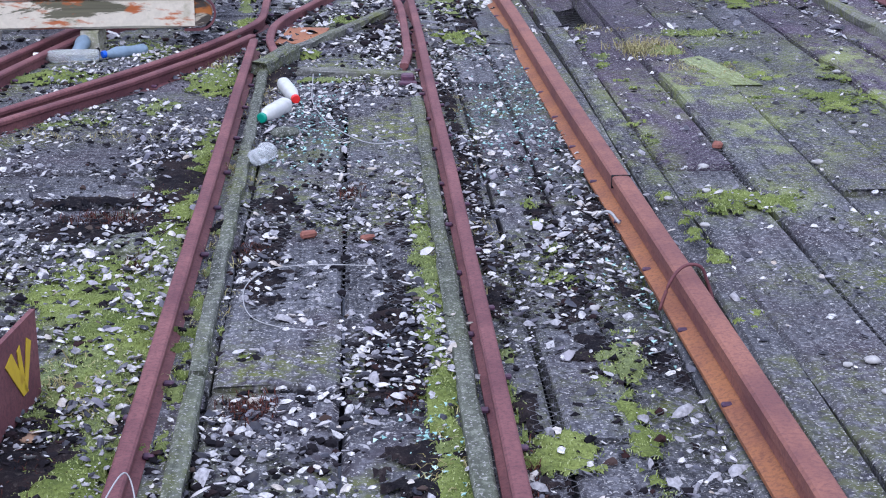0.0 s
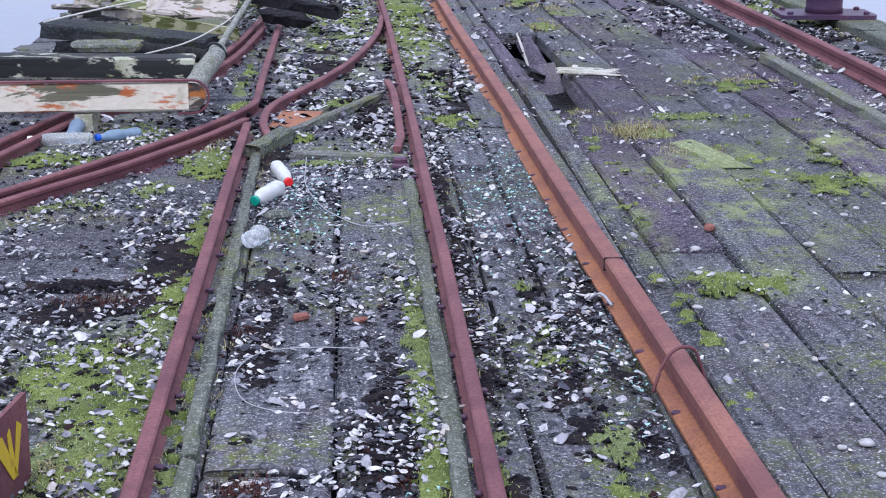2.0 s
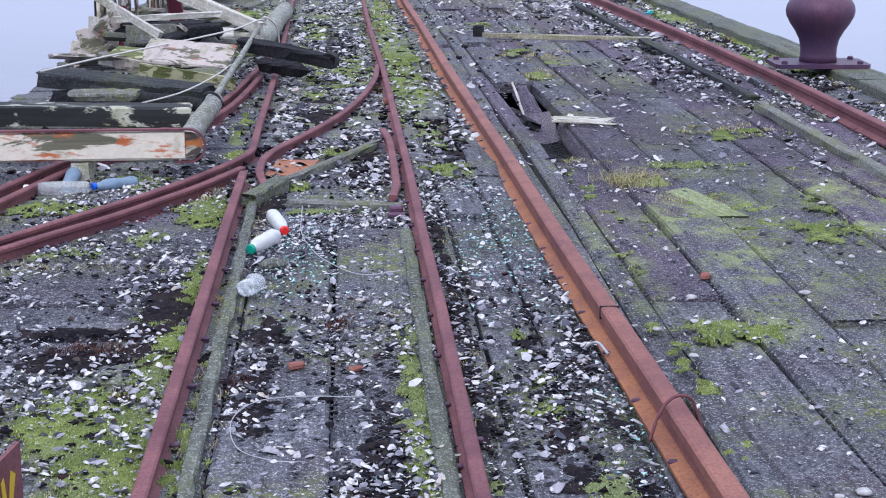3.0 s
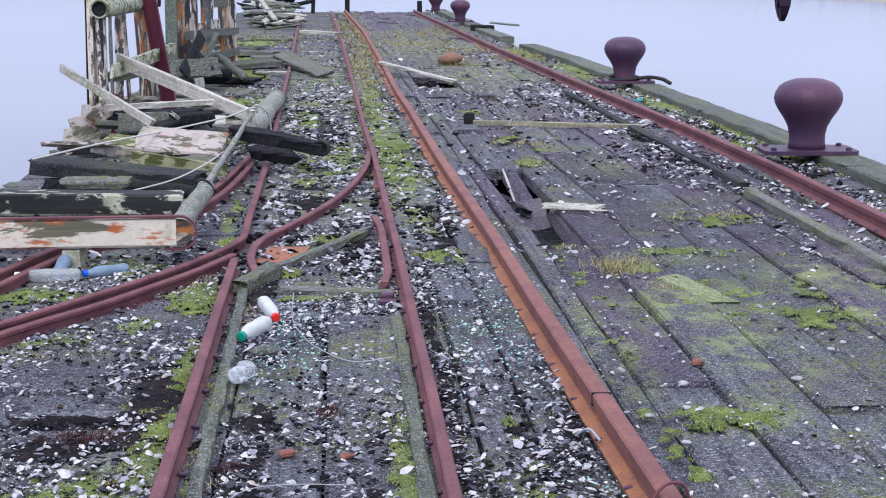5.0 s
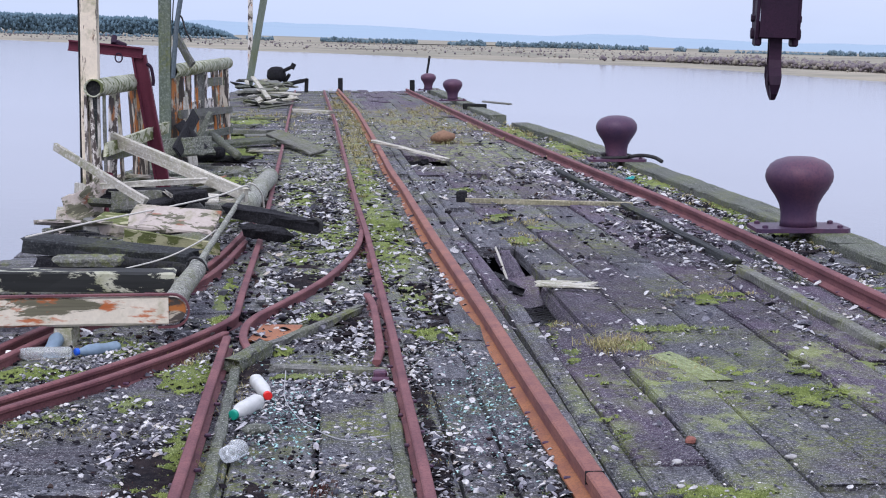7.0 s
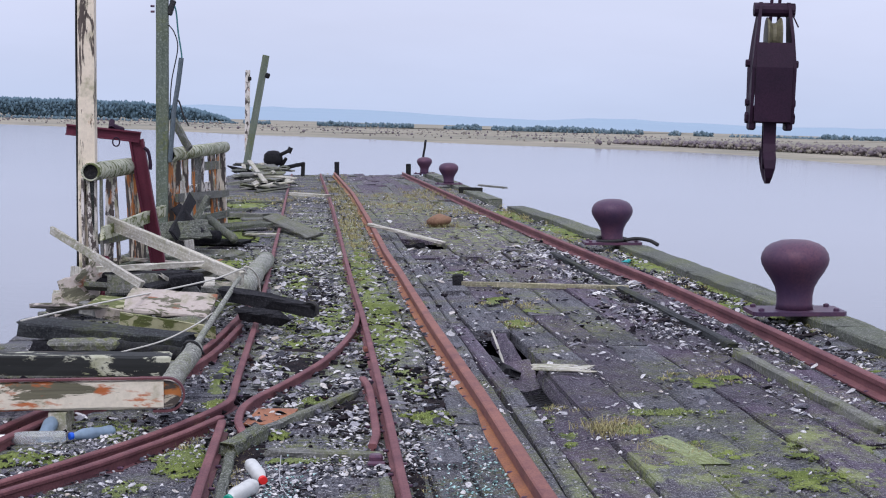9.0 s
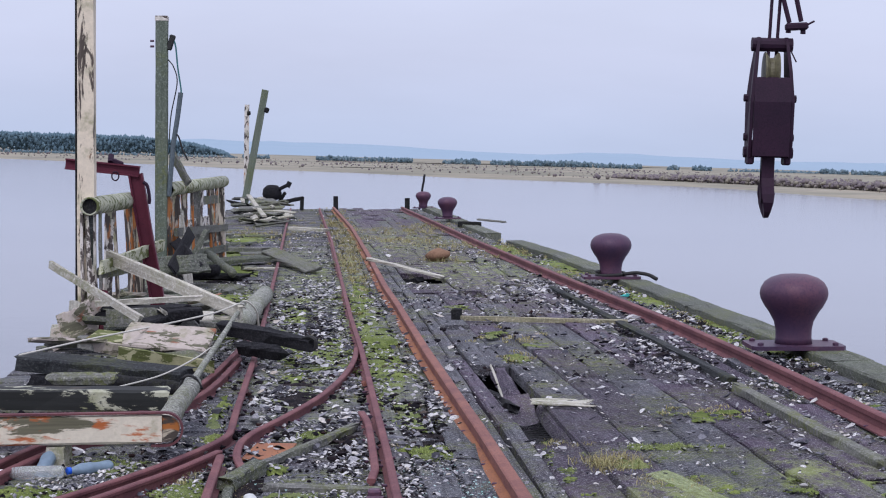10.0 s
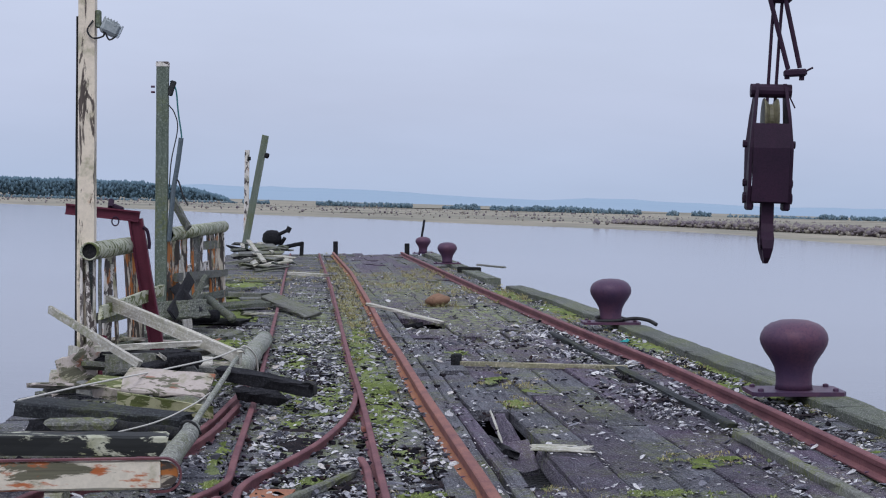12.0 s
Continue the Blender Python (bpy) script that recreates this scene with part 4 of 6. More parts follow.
rg = random.Random(77)
for k in range(24):
    x, y = rg.uniform(-2.05, -1.1), rg.uniform(12.2, 16.6)
    a = rg.gauss(0.1, 0.35)
    n = rg.uniform(0.3, 0.85)
    z = 0.05 + 0.045 * rg.randint(0, 6)
    d = Vector((math.cos(a), math.sin(a), rg.uniform(-0.14, 0.14))) * n / 2
    c = Vector((x, y, max(z, abs(d.z) + 0.04)))
    timber(c - d, c + d, rg.uniform(0.06, 0.18), rg.uniform(0.025, 0.06), rg.choice((GREYWOOD, TIMBER, CHAR, CHAR, PALE, HEAPPAINT, HEAPPAINT, GREYWOOD)), "broken splintered board in the wreckage heap", 600 + k, "plank", rg.uniform(-35, 35), 0.009, 0.05, "timber", "wreckage timbers", 5)
for k, (a, b, w, roll) in enumerate((((-2.42, 14.5, 0.10), (-2.08, 14.35, 0.18), 0.22, 60), ((-2.30, 14.3, 0.22), (-2.04, 14.3, 0.30), 0.26, 75), ((-2.46, 14.6, 0.06), (-2.2, 14.4, 0.10), 0.16, 40), ((-2.15, 14.25, 0.30), (-2.02, 14.4, 0.44), 0.16, 80))):
    timber(a, b, w, 0.025, HEAPPAINT, "splintered white board broken off the post's foot", 640 + k, "board", roll, 0.012, 0.05, "timber", "splintered boards")

timber((-2.02, 15.1, 0.80), (-0.74, 14.25, 0.345), 0.05, 0.115, PALE, "long bleached beam with bolt holes, fallen across the heap", 150, "beam", 0, 0.006, 0.02, "beam")
timber((-2.36, 14.0, 0.80), (-1.55, 13.6, 0.36), 0.04, 0.065, PALE, "narrow white board jutting out over the water", 151, "board", 0, 0.004)


def pole(a, b, r, mat, label, seed, name="pole", r2=None, n=10):
    a, b = Vector(a), Vector(b)
    rg = random.Random(seed)
    bm = bmesh.new()
    pts = [a + (b - a) * (k / n) + Vector((rg.uniform(-1, 1), rg.uniform(-1, 1), rg.uniform(-1, 1))) * r * 0.12 for k in range(n + 1)]
    tube(bm, pts, r, 14)
    if r2:
        for v in bm.verts:
            i = min(range(n + 1), key=lambda k: (pts[k] - v.co).length)
            v.co = pts[i] + (v.co - pts[i]) * (1 + (r2 / r - 1) * i / n)
    return tagged(part(name, bm, mat, None, smooth=True), label, "pole")


LICHEN = weathered_wood("lichen_bark", (0.05, 0.05, 0.045), (0.42, 0.43, 0.38), moss=0.5, tint=(0.14, 0.16, 0.11), grit=1.0)
pole((-0.925, 9.15, 0.20), (-0.885, 10.75, 0.215), 0.066, LICHEN, "round grey pole spotted with lichen, lying on the wreckage", 160, r2=0.060)
pole((-0.885, 10.6, 0.235), (-0.75, 15.0, 0.37), 0.024, LICHEN, "thin lichen-covered branch-like pole leaning up", 161, r2=0.019, n=16)
pole((-0.80, 15.0, 0.14), (-0.70, 18.6, 0.13), 0.098, LICHEN, "thick weathered pipe lying beside the rail", 162)
timber((-2.26, 12.2, 0.20), (-0.98, 11.5, 0.155), 0.22, 0.11, BLACKBEAM, "black squared beam with a weathered grey top", 163, "beam", 6, 0.008, 0.03, "beam", "wreckage timbers", 12)
timber((-2.15, 12.05, 0.07), (-1.0, 11.4, 0.06), 0.16, 0.09, CHAR, "charred beam below the squared one", 167, "beam", 0, 0.008, 0.03, "beam", "wreckage timbers", 8)
pole((-1.85, 11.75, 0.14), (-0.94, 11.25, 0.10), 0.05, CHAR, "black tarred pipe below the log", 164)
pole((-1.85, 22.0, 0.15), (-1.45, 21.7, 0.17), 0.085, CHAR, "short dark pipe with an orange rim", 165)
pole((-1.7, 23.5, 0.30), (-1.25, 21.9, 0.12), 0.06, TIMBER, "mossy round stake on the deck", 166)
timber((-0.86, 13.55, 0.30), (-0.12, 13.0, 0.21), 0.12, 0.10, CHAR, "charred beam end lying over the rails", 170, "beam", 8, 0.014, 0.05, "beam")
timber((-0.70, 13.15, 0.17), (-0.36, 12.95, 0.15), 0.10, 0.09, CHAR, "charred offcut under the beam", 171, "beam", 20, 0.012, 0.05, "beam")
bm = bmesh.new()
tube(bm, curve_through([(-0.18, 13.0, 0.26), (-0.12, 12.95, 0.27), (-0.08, 12.93, 0.24), (-0.08, 12.93, 0.18)], 4), 0.018)
tagged(part("hook_strap", bm, BLACK, None), "black bent strap hanging off the charred beam", "strap")


def rope(points, r, mat, label, name="rope", per=8):
    bm = bmesh.new()
    tube(bm, curve_through(points, per), r, 6)
    return tagged(part(name, bm, mat, None, smooth=True), label, "rope")


PALEROPE = plain("pale_rope", (0.42, 0.41, 0.38), (0.60, 0.58, 0.54), 0.9, 120.0)
rope([(-2.2, 11.7, 0.30), (-1.8, 12.3, 0.34), (-1.3, 13.2, 0.36), (-0.95, 13.9, 0.38), (-0.76, 14.3, 0.42), (-0.72, 14.5, 0.36)], 0.0075, PALEROPE, "pale slack rope drawn over the wreckage")
rope([(-1.45, 10.6, 0.20), (-1.15, 11.1, 0.22), (-0.95, 11.6, 0.27), (-0.88, 12.4, 0.26)], 0.0055, PALEROPE, "thin pale cord over the pole")
rope([(-0.965, 10.6, 0.20), (-0.925, 10.6, 0.285), (-0.86, 10.61, 0.275), (-0.815, 10.62, 0.20)], 0.010, BLACK, "black cord tied round the pole", per=5)
rope([(-0.80, 14.9, 0.30), (-0.74, 14.8, 0.40), (-0.64, 14.9, 0.30), (-0.62, 15.0, 0.12)], 0.009, PALEROPE, "pale rope loop over the pipe", per=5)

# rubble pile and broken winch near the end
rg = random.Random(5)
for k in range(46):
    y = rg.uniform(38, 48.5)
    x = drift(y) + rg.uniform(-1.9, -0.75)
    a = rg.uniform(0, math.pi)
    n = rg.uniform(0.35, 1.3)
    z = 0.05 + 0.05 * rg.randint(0, 7) * (1 if y > 41 else 0.5)
    d = Vector((math.cos(a), math.sin(a) * 1.4, rg.uniform(-0.16, 0.16))) * n / 2
    c = Vector((x, y, max(z, abs(d.z) + 0.03)))
    timber(c - d, c + d, rg.uniform(0.08, 0.24), rg.uniform(0.03, 0.07), rg.choice((PALE, PALE, GREYWOOD, GREYWOOD, TIMBER, CHAR)), "broken bleached plank in the rubble pile near the end", 200 + k, "plank", rg.uniform(-30, 30), 0.008, 0.04, "timber", "far rubble planks", 4)
for k in range(26):
    y = rg.uniform(16, 37)
    x = drift(y) + rg.uniform(-2.1, -0.8)
    a = rg.uniform(-0.5, 0.5) + rg.choice((0, math.pi / 2))
    n = rg.uniform(0.25, 0.9)
    d = Vector((math.cos(a), math.sin(a), 0)) * n / 2
    c = Vector((x, y, rg.uniform(0.025, 0.05)))
    timber(c - d, c + d, rg.uniform(0.06, 0.2), rg.uniform(0.03, 0.06), rg.choice((GREYWOOD, TIMBER, CHAR, TIMBER)), "small broken board on the mossy landward deck", 260 + k, "plank", rg.uniform(-8, 8), 0.008, 0.03, "timber", "loose deck boards", 4)
timber((-2.1, 44.5, 0.6), (-1.5, 40.0, 0.2), 0.12, 0.05, PALE, "long bleached plank sloping off the rubble pile", 300, "plank")
winch = thing("winch", pose(-1.62, 49.6, 0), "broken black winch drum on the rubble pile", "winch")
bm = bmesh.new()
lathe(bm, [(0.02, 0.0), (0.26, 0.0), (0.30, 0.15), (0.27, 0.32), (0.16, 0.42), (0.02, 0.44)], 18, Matrix.Translation((0.0, 0, 0.35)))
part("drum", bm, CHAR, winch, smooth=True)
bm = bmesh.new()
rod(bm, (0.0, -0.1, 0.55), (0.52, -0.2, 0.80), 0.055)
rod(bm, (0.47, -0.2, 0.72), (0.55, -0.2, 0.88), 0.075)
part("crank_arm", bm, CHAR, winch)
for a, b in (((-0.6, 0, 0.15), (0.35, 0, 0.45)), ((-0.3, -0.2, 0.05), (0.75, 0.1, 0.35)), ((0.05, 0.1, 0.0), (0.4, -0.1, 0.55)), ((0.3, 0, 0.25), (0.95, 0, 0.38)), ((0.9, 0, 0.0), (0.92, 0, 0.42)), ((-0.55, 0.1, 0.0), (-0.5, 0, 0.3))):
    bm = bmesh.new()
    rod(bm, a, b, 0.06, 6)
    part("frame_bar", bm, CHAR, winch)

# ---- right-hand deck timbers, end posts, rope ----
LIMEBOARD = weathered_wood("lime_algae_board", (0.09, 0.11, 0.05), (0.30, 0.34, 0.18), moss=0.8, tint=(0.17, 0.20, 0.09), grit=0.5)
LATH = weathered_wood("yellowed_lath", (0.10, 0.095, 0.07), (0.40, 0.37, 0.27), moss=0.4, tint=(0.24, 0.22, 0.13), grit=0.3)
bar = thing("loose_beam", pose(0, 0, 0), "long thin grey beam with a block at its end, lying on the deck", "beam")
v, f = worn_board(1.82, 0.05, 0.05, 310, 0.004, 10, 0.01)
ob = link_mesh("beam", v, f, LATH, bar)
ob.matrix_basis = pose(2.21, 16.45, 0.055, 0, 0, -18.3)
bm = bmesh.new()
box(bm, (0.09, 0.14, 0.13), pose(1.37, 16.73, 0.065, 0, 0, -18), 0.012)
part("end_block", bm, CHAR, bar, "dark end block")
timber((0.66, 24.5, 0.15), (1.60, 21.9, 0.06), 0.09, 0.035, PALE, "pale lath lying over the rail and the hole", 312, "board")
timber((1.08, 22.3, -0.05), (1.30, 22.1, 0.02), 0.16, 0.06, CHAR, "dark broken stub in the deck hole", 313, "plank")
timber((1.32, 12.75, 0.06), (1.31, 11.75, -0.06), 0.012, 0.012, PALE, "thin pale stick leaning in the deck hole", 314, "stick", segs=4)
timber((1.40, 13.0, -0.03), (1.43, 11.9, -0.15), 0.13, 0.05, DECK_R, "broken plank fallen into the deck hole", 315, "plank", 30, 0.010, 0.06)
timber((1.27, 12.2, -0.09), (1.33, 11.3, -0.06), 0.07, 0.05, CHAR, "charred splinter of plank across the deck hole", 318, "plank", -20, 0.010, 0.06)
timber((1.395, 11.72, -0.06), (1.385, 11.05, -0.16), 0.22, 0.05, DECK_R, "splintered plank sunk into the deck hole", 316, "plank", 4, 0.008, 0.06)
timber((1.515, 9.65, -0.10), (1.515, 11.4, -0.10), 0.10, 0.02, DECK_R, "deck board edge tipped down into the hole", 317, "plank", -75, 0.006, 0.03)
sliver = thing("broken_board", pose(1.60, 11.05, 0.012, 0, 0, -13), "cream splintered board lying by the deck hole", "board")
v, f = worn_board(0.38, 0.16, 0.012, 320, 0.010, 7, 0.07)
ob = link_mesh("board", v, f, PALE, sliver)
ob.matrix_basis = pose(0.02, 0.08, 0.010)
v, f = worn_board(0.40, 0.05, 0.012, 321, 0.006, 5, 0.05)
ob = link_mesh("splinter", v, f, PALE, sliver)
ob.matrix_basis = pose(0.06, -0.09, 0.010, 0, 0, -9)
for k, (x, y, h) in enumerate(((0.33, 50.2, 0.42), (2.55, 50.0, 0.36))):
    bm = bmesh.new()
    box(bm, (0.15, 0.14, h), Matrix.Translation((x, y, h / 2)), 0.012)
    tagged(part("buffer_post", bm, CHAR, None), "short dark stop post at the end of the rails", "post", "rail stop posts")
pole((2.92, 49.95, 0.0), (3.09, 49.95, 1.1), 0.035, CHAR, "thin dark rod standing behind the last bollard", 325, "rod")
timber((3.55, 37.2, 0.22), (4.05, 36.2, 0.2), 0.10, 0.04, GREYWOOD, "thin board jutting out over the quay edge", 326, "board")
timber((3.2, 37.9, 0.08), (3.55, 37.4, 0.08), 0.22, 0.14, CHAR, "dark block on the quay edge", 327, "block")
rope([(3.80 + 0.19 * math.cos(w), 21.2 + 0.19 * math.sin(w), 0.15 + 0.008 * w) for w in np.linspace(-4.0, 3.6, 26)], 0.024, BLACK, "black mooring rope wound round the bollard's foot", "mooring_rope", 2)
rope([(3.95, 21.05, 0.15), (4.1, 21.0, 0.17), (4.25, 20.9, 0.15), (4.34, 20.8, 0.10)], 0.026, BLACK, "black mooring rope end trailing over the plate", "mooring_rope")
timber((0.19, 10.15, 0.02), (-0.36, 8.85, 0.03), 0.055, 0.045, GREYWOOD, "grey lichen-spotted timber lying slantwise in the turnout", 330, "timber", 0, 0.01, 0.03)
timber((-0.33, 8.35, 0.012), (0.27, 8.22, 0.016), 0.07, 0.035, GREYWOOD, "grey sleeper end across the turnout", 331, "timber", 0, 0.01, 0.03)
timber((-0.52, 8.3, 0.04), (-0.36, 8.75, 0.05), 0.10, 0.07, TIMBER, "mossy wedge of wood by the rail end", 332, "timber", 0, 0.01, 0.03)
bm = bmesh.new()
box(bm, (0.24, 0.5, 0.012), pose(-0.33, 9.35, 0.012, 0, 0, -8), 0.002)
tagged(part("tie_plate", bm, RUST_ORANGE, None), "orange rusted steel plate under the turnout rail", "plate")
bm = bmesh.new()
box(bm, (0.07, 0.07, 0.045), pose(0.245, 8.1, 0.022), 0.010)
box(bm, (0.09, 0.05, 0.02), pose(0.245, 8.03, 0.010), 0.005)
tagged(part("rail_chair", bm, RUST_DARK, None), "rusted chair at the end of the check rail", "rail chair")

timber((1.81, 8.60, 0.008), (1.95, 7.90, 0.008), 0.16, 0.02, LIMEBOARD, "flat loose board covered in pale lime algae", 333, "board", 0, 0.010, 0.05)

# ---- the crane's hook block ----
HX, HY = 3.068, 11.0
hook = thing("hook_block", pose(HX, HY, 0.063, 0, 0, -8), "dark rusted crane hook block hanging on wire ropes", "hook block", )
for s in (-1, 1):
    bm = bmesh.new()
    prof = [(-0.10, 1.72), (0.10, 1.72), (0.13, 1.85), (0.15, 2.1), (0.12, 2.32), (0.055, 2.52), (0.03, 2.55), (-0.03, 2.55), (-0.055, 2.52), (-0.12, 2.32), (-0.15, 2.1), (-0.13, 1.85)]
    fa, fb = [], []
    for y, z in prof:
        w = (0.150 - 0.045 * max(0, (z - 2.15) / 0.4)) * s
        fa.append(bm.verts.new((w, y, z)))
        fb.append(bm.verts.new((w - 0.022 * s, y, z)))
    bm.faces.new(fa)
    bm.faces.new(fb)
    for k in range(12):
        bm.faces.new((fa[k], fa[(k + 1) % 12], fb[(k + 1) % 12], fb[k]))
    cheek = part("cheek_plate", bm, HOOKSTEEL, hook)
    for z, r, out in ((2.50, 0.030, 0.028), (2.13, 0.026, 0.03), (1.86, 0.026, 0.022), (1.755, 0.038, 0.02)):
        bm = bmesh.new()
        w = (0.150 - 0.045 * max(0, (z - 2.15) / 0.4)) * s
        rod(bm, (w, -0.0, z), (w + out * s, -0.0, z), r, 6)
        part("nut", bm, HOOKSTEEL, cheek)
    bm = bmesh.new()
    box(bm, (0.045, 0.18, 0.06), Matrix.Translation((0.125 * s, 0, 1.70)), 0.012)
    part("foot", bm, HOOKSTEEL, cheek)
bm = bmesh.new()
v = [(-0.125, -0.135, 1.73), (0.125, -0.135, 1.73), (0.125, -0.158, 2.1), (0.125, -0.13, 2.27), (-0.125, -0.13, 2.27), (-0.125, -0.158, 2.1)]
fr = [bm.verts.new(q) for q in v]
bk = [bm.verts.new((a, b + 0.012, c)) for a, b, c in v]
for q in (fr, bk):
    bm.faces.new((q[0], q[1], q[2], q[5]))
    bm.faces.new((q[5], q[2], q[3], q[4]))
for k in range(6):
    bm.faces.new((fr[k], fr[(k + 1) % 6], bk[(k + 1) % 6], bk[k]))
part("guard_plate", bm, HOOKSTEEL, hook, "flat dark guard plate")
bm = bmesh.new()
lathe(bm, [(0.10, -0.05), (0.137, -0.05), (0.14, -0.042), (0.10, -0.012), (0.10, 0.012), (0.14, 0.042), (0.137, 0.05), (0.10, 0.05)], 28, Matrix.Translation((0, 0.0, 2.31)) @ pose(0, 0, 0, 0, 90, 0))
part("sheave", bm, plain("sheave_steel", (0.08, 0.07, 0.05), (0.16, 0.15, 0.09), 0.5, 30), hook, "grooved pulley wheel")
bm = bmesh.new()
rod(bm, (-0.14, 0, 2.50), (0.14, 0, 2.50), 0.048, 12)
part("top_axle", bm, HOOKSTEEL, hook)
bm = bmesh.new()
box(bm, (0.27, 0.16, 0.12), Matrix.Translation((0, 0, 1.78)), 0.02)
part("crosshead", bm, HOOKSTEEL, hook)
bm = bmesh.new()
outline = [(-0.045, 1.74), (0.045, 1.74), (0.048, 1.58), (0.07, 1.52), (0.115, 1.47), (0.125, 1.41), (0.10, 1.345), (0.05, 1.305), (-0.02, 1.30), (-0.09, 1.33), (-0.135, 1.39), (-0.15, 1.47), (-0.13, 1.53), (-0.105, 1.50), (-0.095, 1.44), (-0.06, 1.405), (-0.005, 1.40), (0.03, 1.43), (0.03, 1.47), (-0.02, 1.51), (-0.042, 1.56)]
fa, fb = [], []
for y, z in outline:
    w = 0.043 if z > 1.44 else 0.043 - 0.030 * min(1, (1.44 - z) / 0.14)
    fa.append(bm.verts.new((w, -y, z)))
    fb.append(bm.verts.new((-w, -y, z)))
bm.faces.new(fa)
bm.faces.new(fb)
for k in range(len(outline)):
    j = (k + 1) % len(outline)
    bm.faces.new((fa[k], fa[j], fb[j], fb[k]))
bmesh.ops.triangulate(bm, faces=[q for q in bm.faces if len(q.verts) > 4])
part("hook", bm, HOOKSTEEL, hook, "forged hook seen edge-on")
for k, (a, b) in enumerate((((-0.028, -0.01, 2.30), (0.0, 0, 9.0)), ((0.028, 0.01, 2.30), (0.075, 0, 9.0)))):
    bm = bmesh.new()
    tube(bm, [Vector(a), Vector((a[0] + 0.02, 0, 2.95)), Vector((a[0] + 0.03, 0, 3.15)), Vector(b)], 0.0115, 8)
    part("wire_rope", bm, HOOKSTEEL, hook, "dark wire rope")
bm = bmesh.new()
box(bm, (0.16, 0.10, 0.16), Matrix.Translation((0.045, 0, 3.19)), 0.02)
upper = part("rope_clamp", bm, HOOKSTEEL, hook)
for a, b in (((-0.03, -0.03, 3.13), (0.105, -0.05, 2.65)), ((0.075, -0.03, 3.13), (0.185, -0.05, 2.66))):
    bm = bmesh.new()
    tube(bm, [Vector(a), Vector(b)], 0.0165, 8)
    part("tie_bar", bm, HOOKSTEEL, hook)
bm = bmesh.new()
box(bm, (0.155, 0.08, 0.05), pose(0.155, -0.05, 2.625, 0, -4, 0), 0.012)
rod(bm, (0.10, -0.05, 2.58), (0.10, -0.05, 2.61), 0.018)
rod(bm, (0.20, -0.05, 2.575), (0.20, -0.05, 2.61), 0.018)
rod(bm, (0.22, -0.05, 2.635), (0.275, -0.05, 2.665), 0.007)
part("shackle_plate", bm, HOOKSTEEL, hook)
bm = bmesh.new()
rod(bm, (0.12, -0.06, 2.46), (0.16, -0.07, 2.38), 0.005)
part("cotter_pin", bm, HOOKSTEEL, hook)

# ---- distance: woods, scrub and hills across the water ----
def far_clumps(name, count, area, size, mat, label, category, seed, flat=0.8):
    """Many small uneven crowns, joined; area(rng) gives a place and a height factor."""
    rg = random.Random(seed)
    bm = bmesh.new()
    bmesh.ops.create_icosphere(bm, subdivisions=1, radius=1.0)
    base = np.array([v.co[:] for v in bm.verts])
    tri = np.array([[v.index for v in f.verts] for f in bm.faces])
    bm.free()
    vs, fs = [], []
    for k in range(count):
        x, y, z, s = area(rg)
        r = size * s * rg.uniform(0.6, 1.25)
        jag = 1 + np.array([rg.uniform(-0.16, 0.16) for _ in range(len(base))])[:, None]
        p = base * jag * np.array([r, r, r * flat * rg.uniform(0.7, 1.5)]) + np.array([x, y, z + r * 0.45])
        fs.append(tri + len(base) * k)
        vs.append(p)
    ob = link_mesh(name, np.concatenate(vs).tolist(), [tuple(t) for t in np.concatenate(fs).tolist()], mat, smooth=True)
    return tagged(ob, label, category, kind="stuff")


# both tree colours carry the distance haze as a blue-grey tint
WOODS = by_island("haze_tinted_conifers", [(0, (0.095, 0.15, 0.195)), (0.5, (0.105, 0.165, 0.21)), (1, (0.115, 0.18, 0.225))], 0.95, 0.2, 0.1)
WOODS2 = by_island("haze_tinted_trees", [(0, (0.085, 0.135, 0.175)), (0.6, (0.12, 0.175, 0.21)), (1, (0.17, 0.22, 0.25))], 0.95, 0.3, 0.1)
SCRUB = by_island("winter_scrub", [(0, (0.13, 0.11, 0.13)), (0.5, (0.18, 0.155, 0.165)), (1, (0.25, 0.23, 0.19))], 0.95, 0.5, 0.1)
# aerial haze is put into the hills' base colour, close to the sky's
HILL = plain("haze_tinted_hill", (0.255, 0.335, 0.425), (0.275, 0.355, 0.445), 1.0, 0.002)


def wood_left(rg):
    u = rg.uniform(-420, 405)
    crest = np.interp(u, [-420, 0, 250, 340, 392, 405], [7.2, 6.6, 6.2, 3.6, -0.6, -2.4])
    x, y = polar(u, rg.uniform(880, 960))
    return x, y, -3.2 + (crest + 2.4) * rg.random() ** 0.6, 1.0


far_clumps("far_wood", 9000, wood_left, 0.75, WOODS, "dark plantation on the far shore, haze put into its blue-green colour", "woods", 1, 1.5)

COPSES = [  # bearing from, to, height, how many
    (430, 480, 1.6, 60), (560, 730, 2.4, 260), (784, 806, 1.8, 40), (806, 850, 2.8, 120), (868, 930, 2.6, 130), (930, 1048, 3.4, 320), (1050, 1135, 2.2, 140),
    (1182, 1202, 2.2, 40), (1226, 1260, 2.4, 60), (1452, 1502, 2.9, 120), (1508, 1620, 2.4, 180), (1290, 1450, 0.9, 120), (-60, 420, 0.8, 200)]
CHOICE = [c for c in COPSES for _ in range(c[3] // 20)]


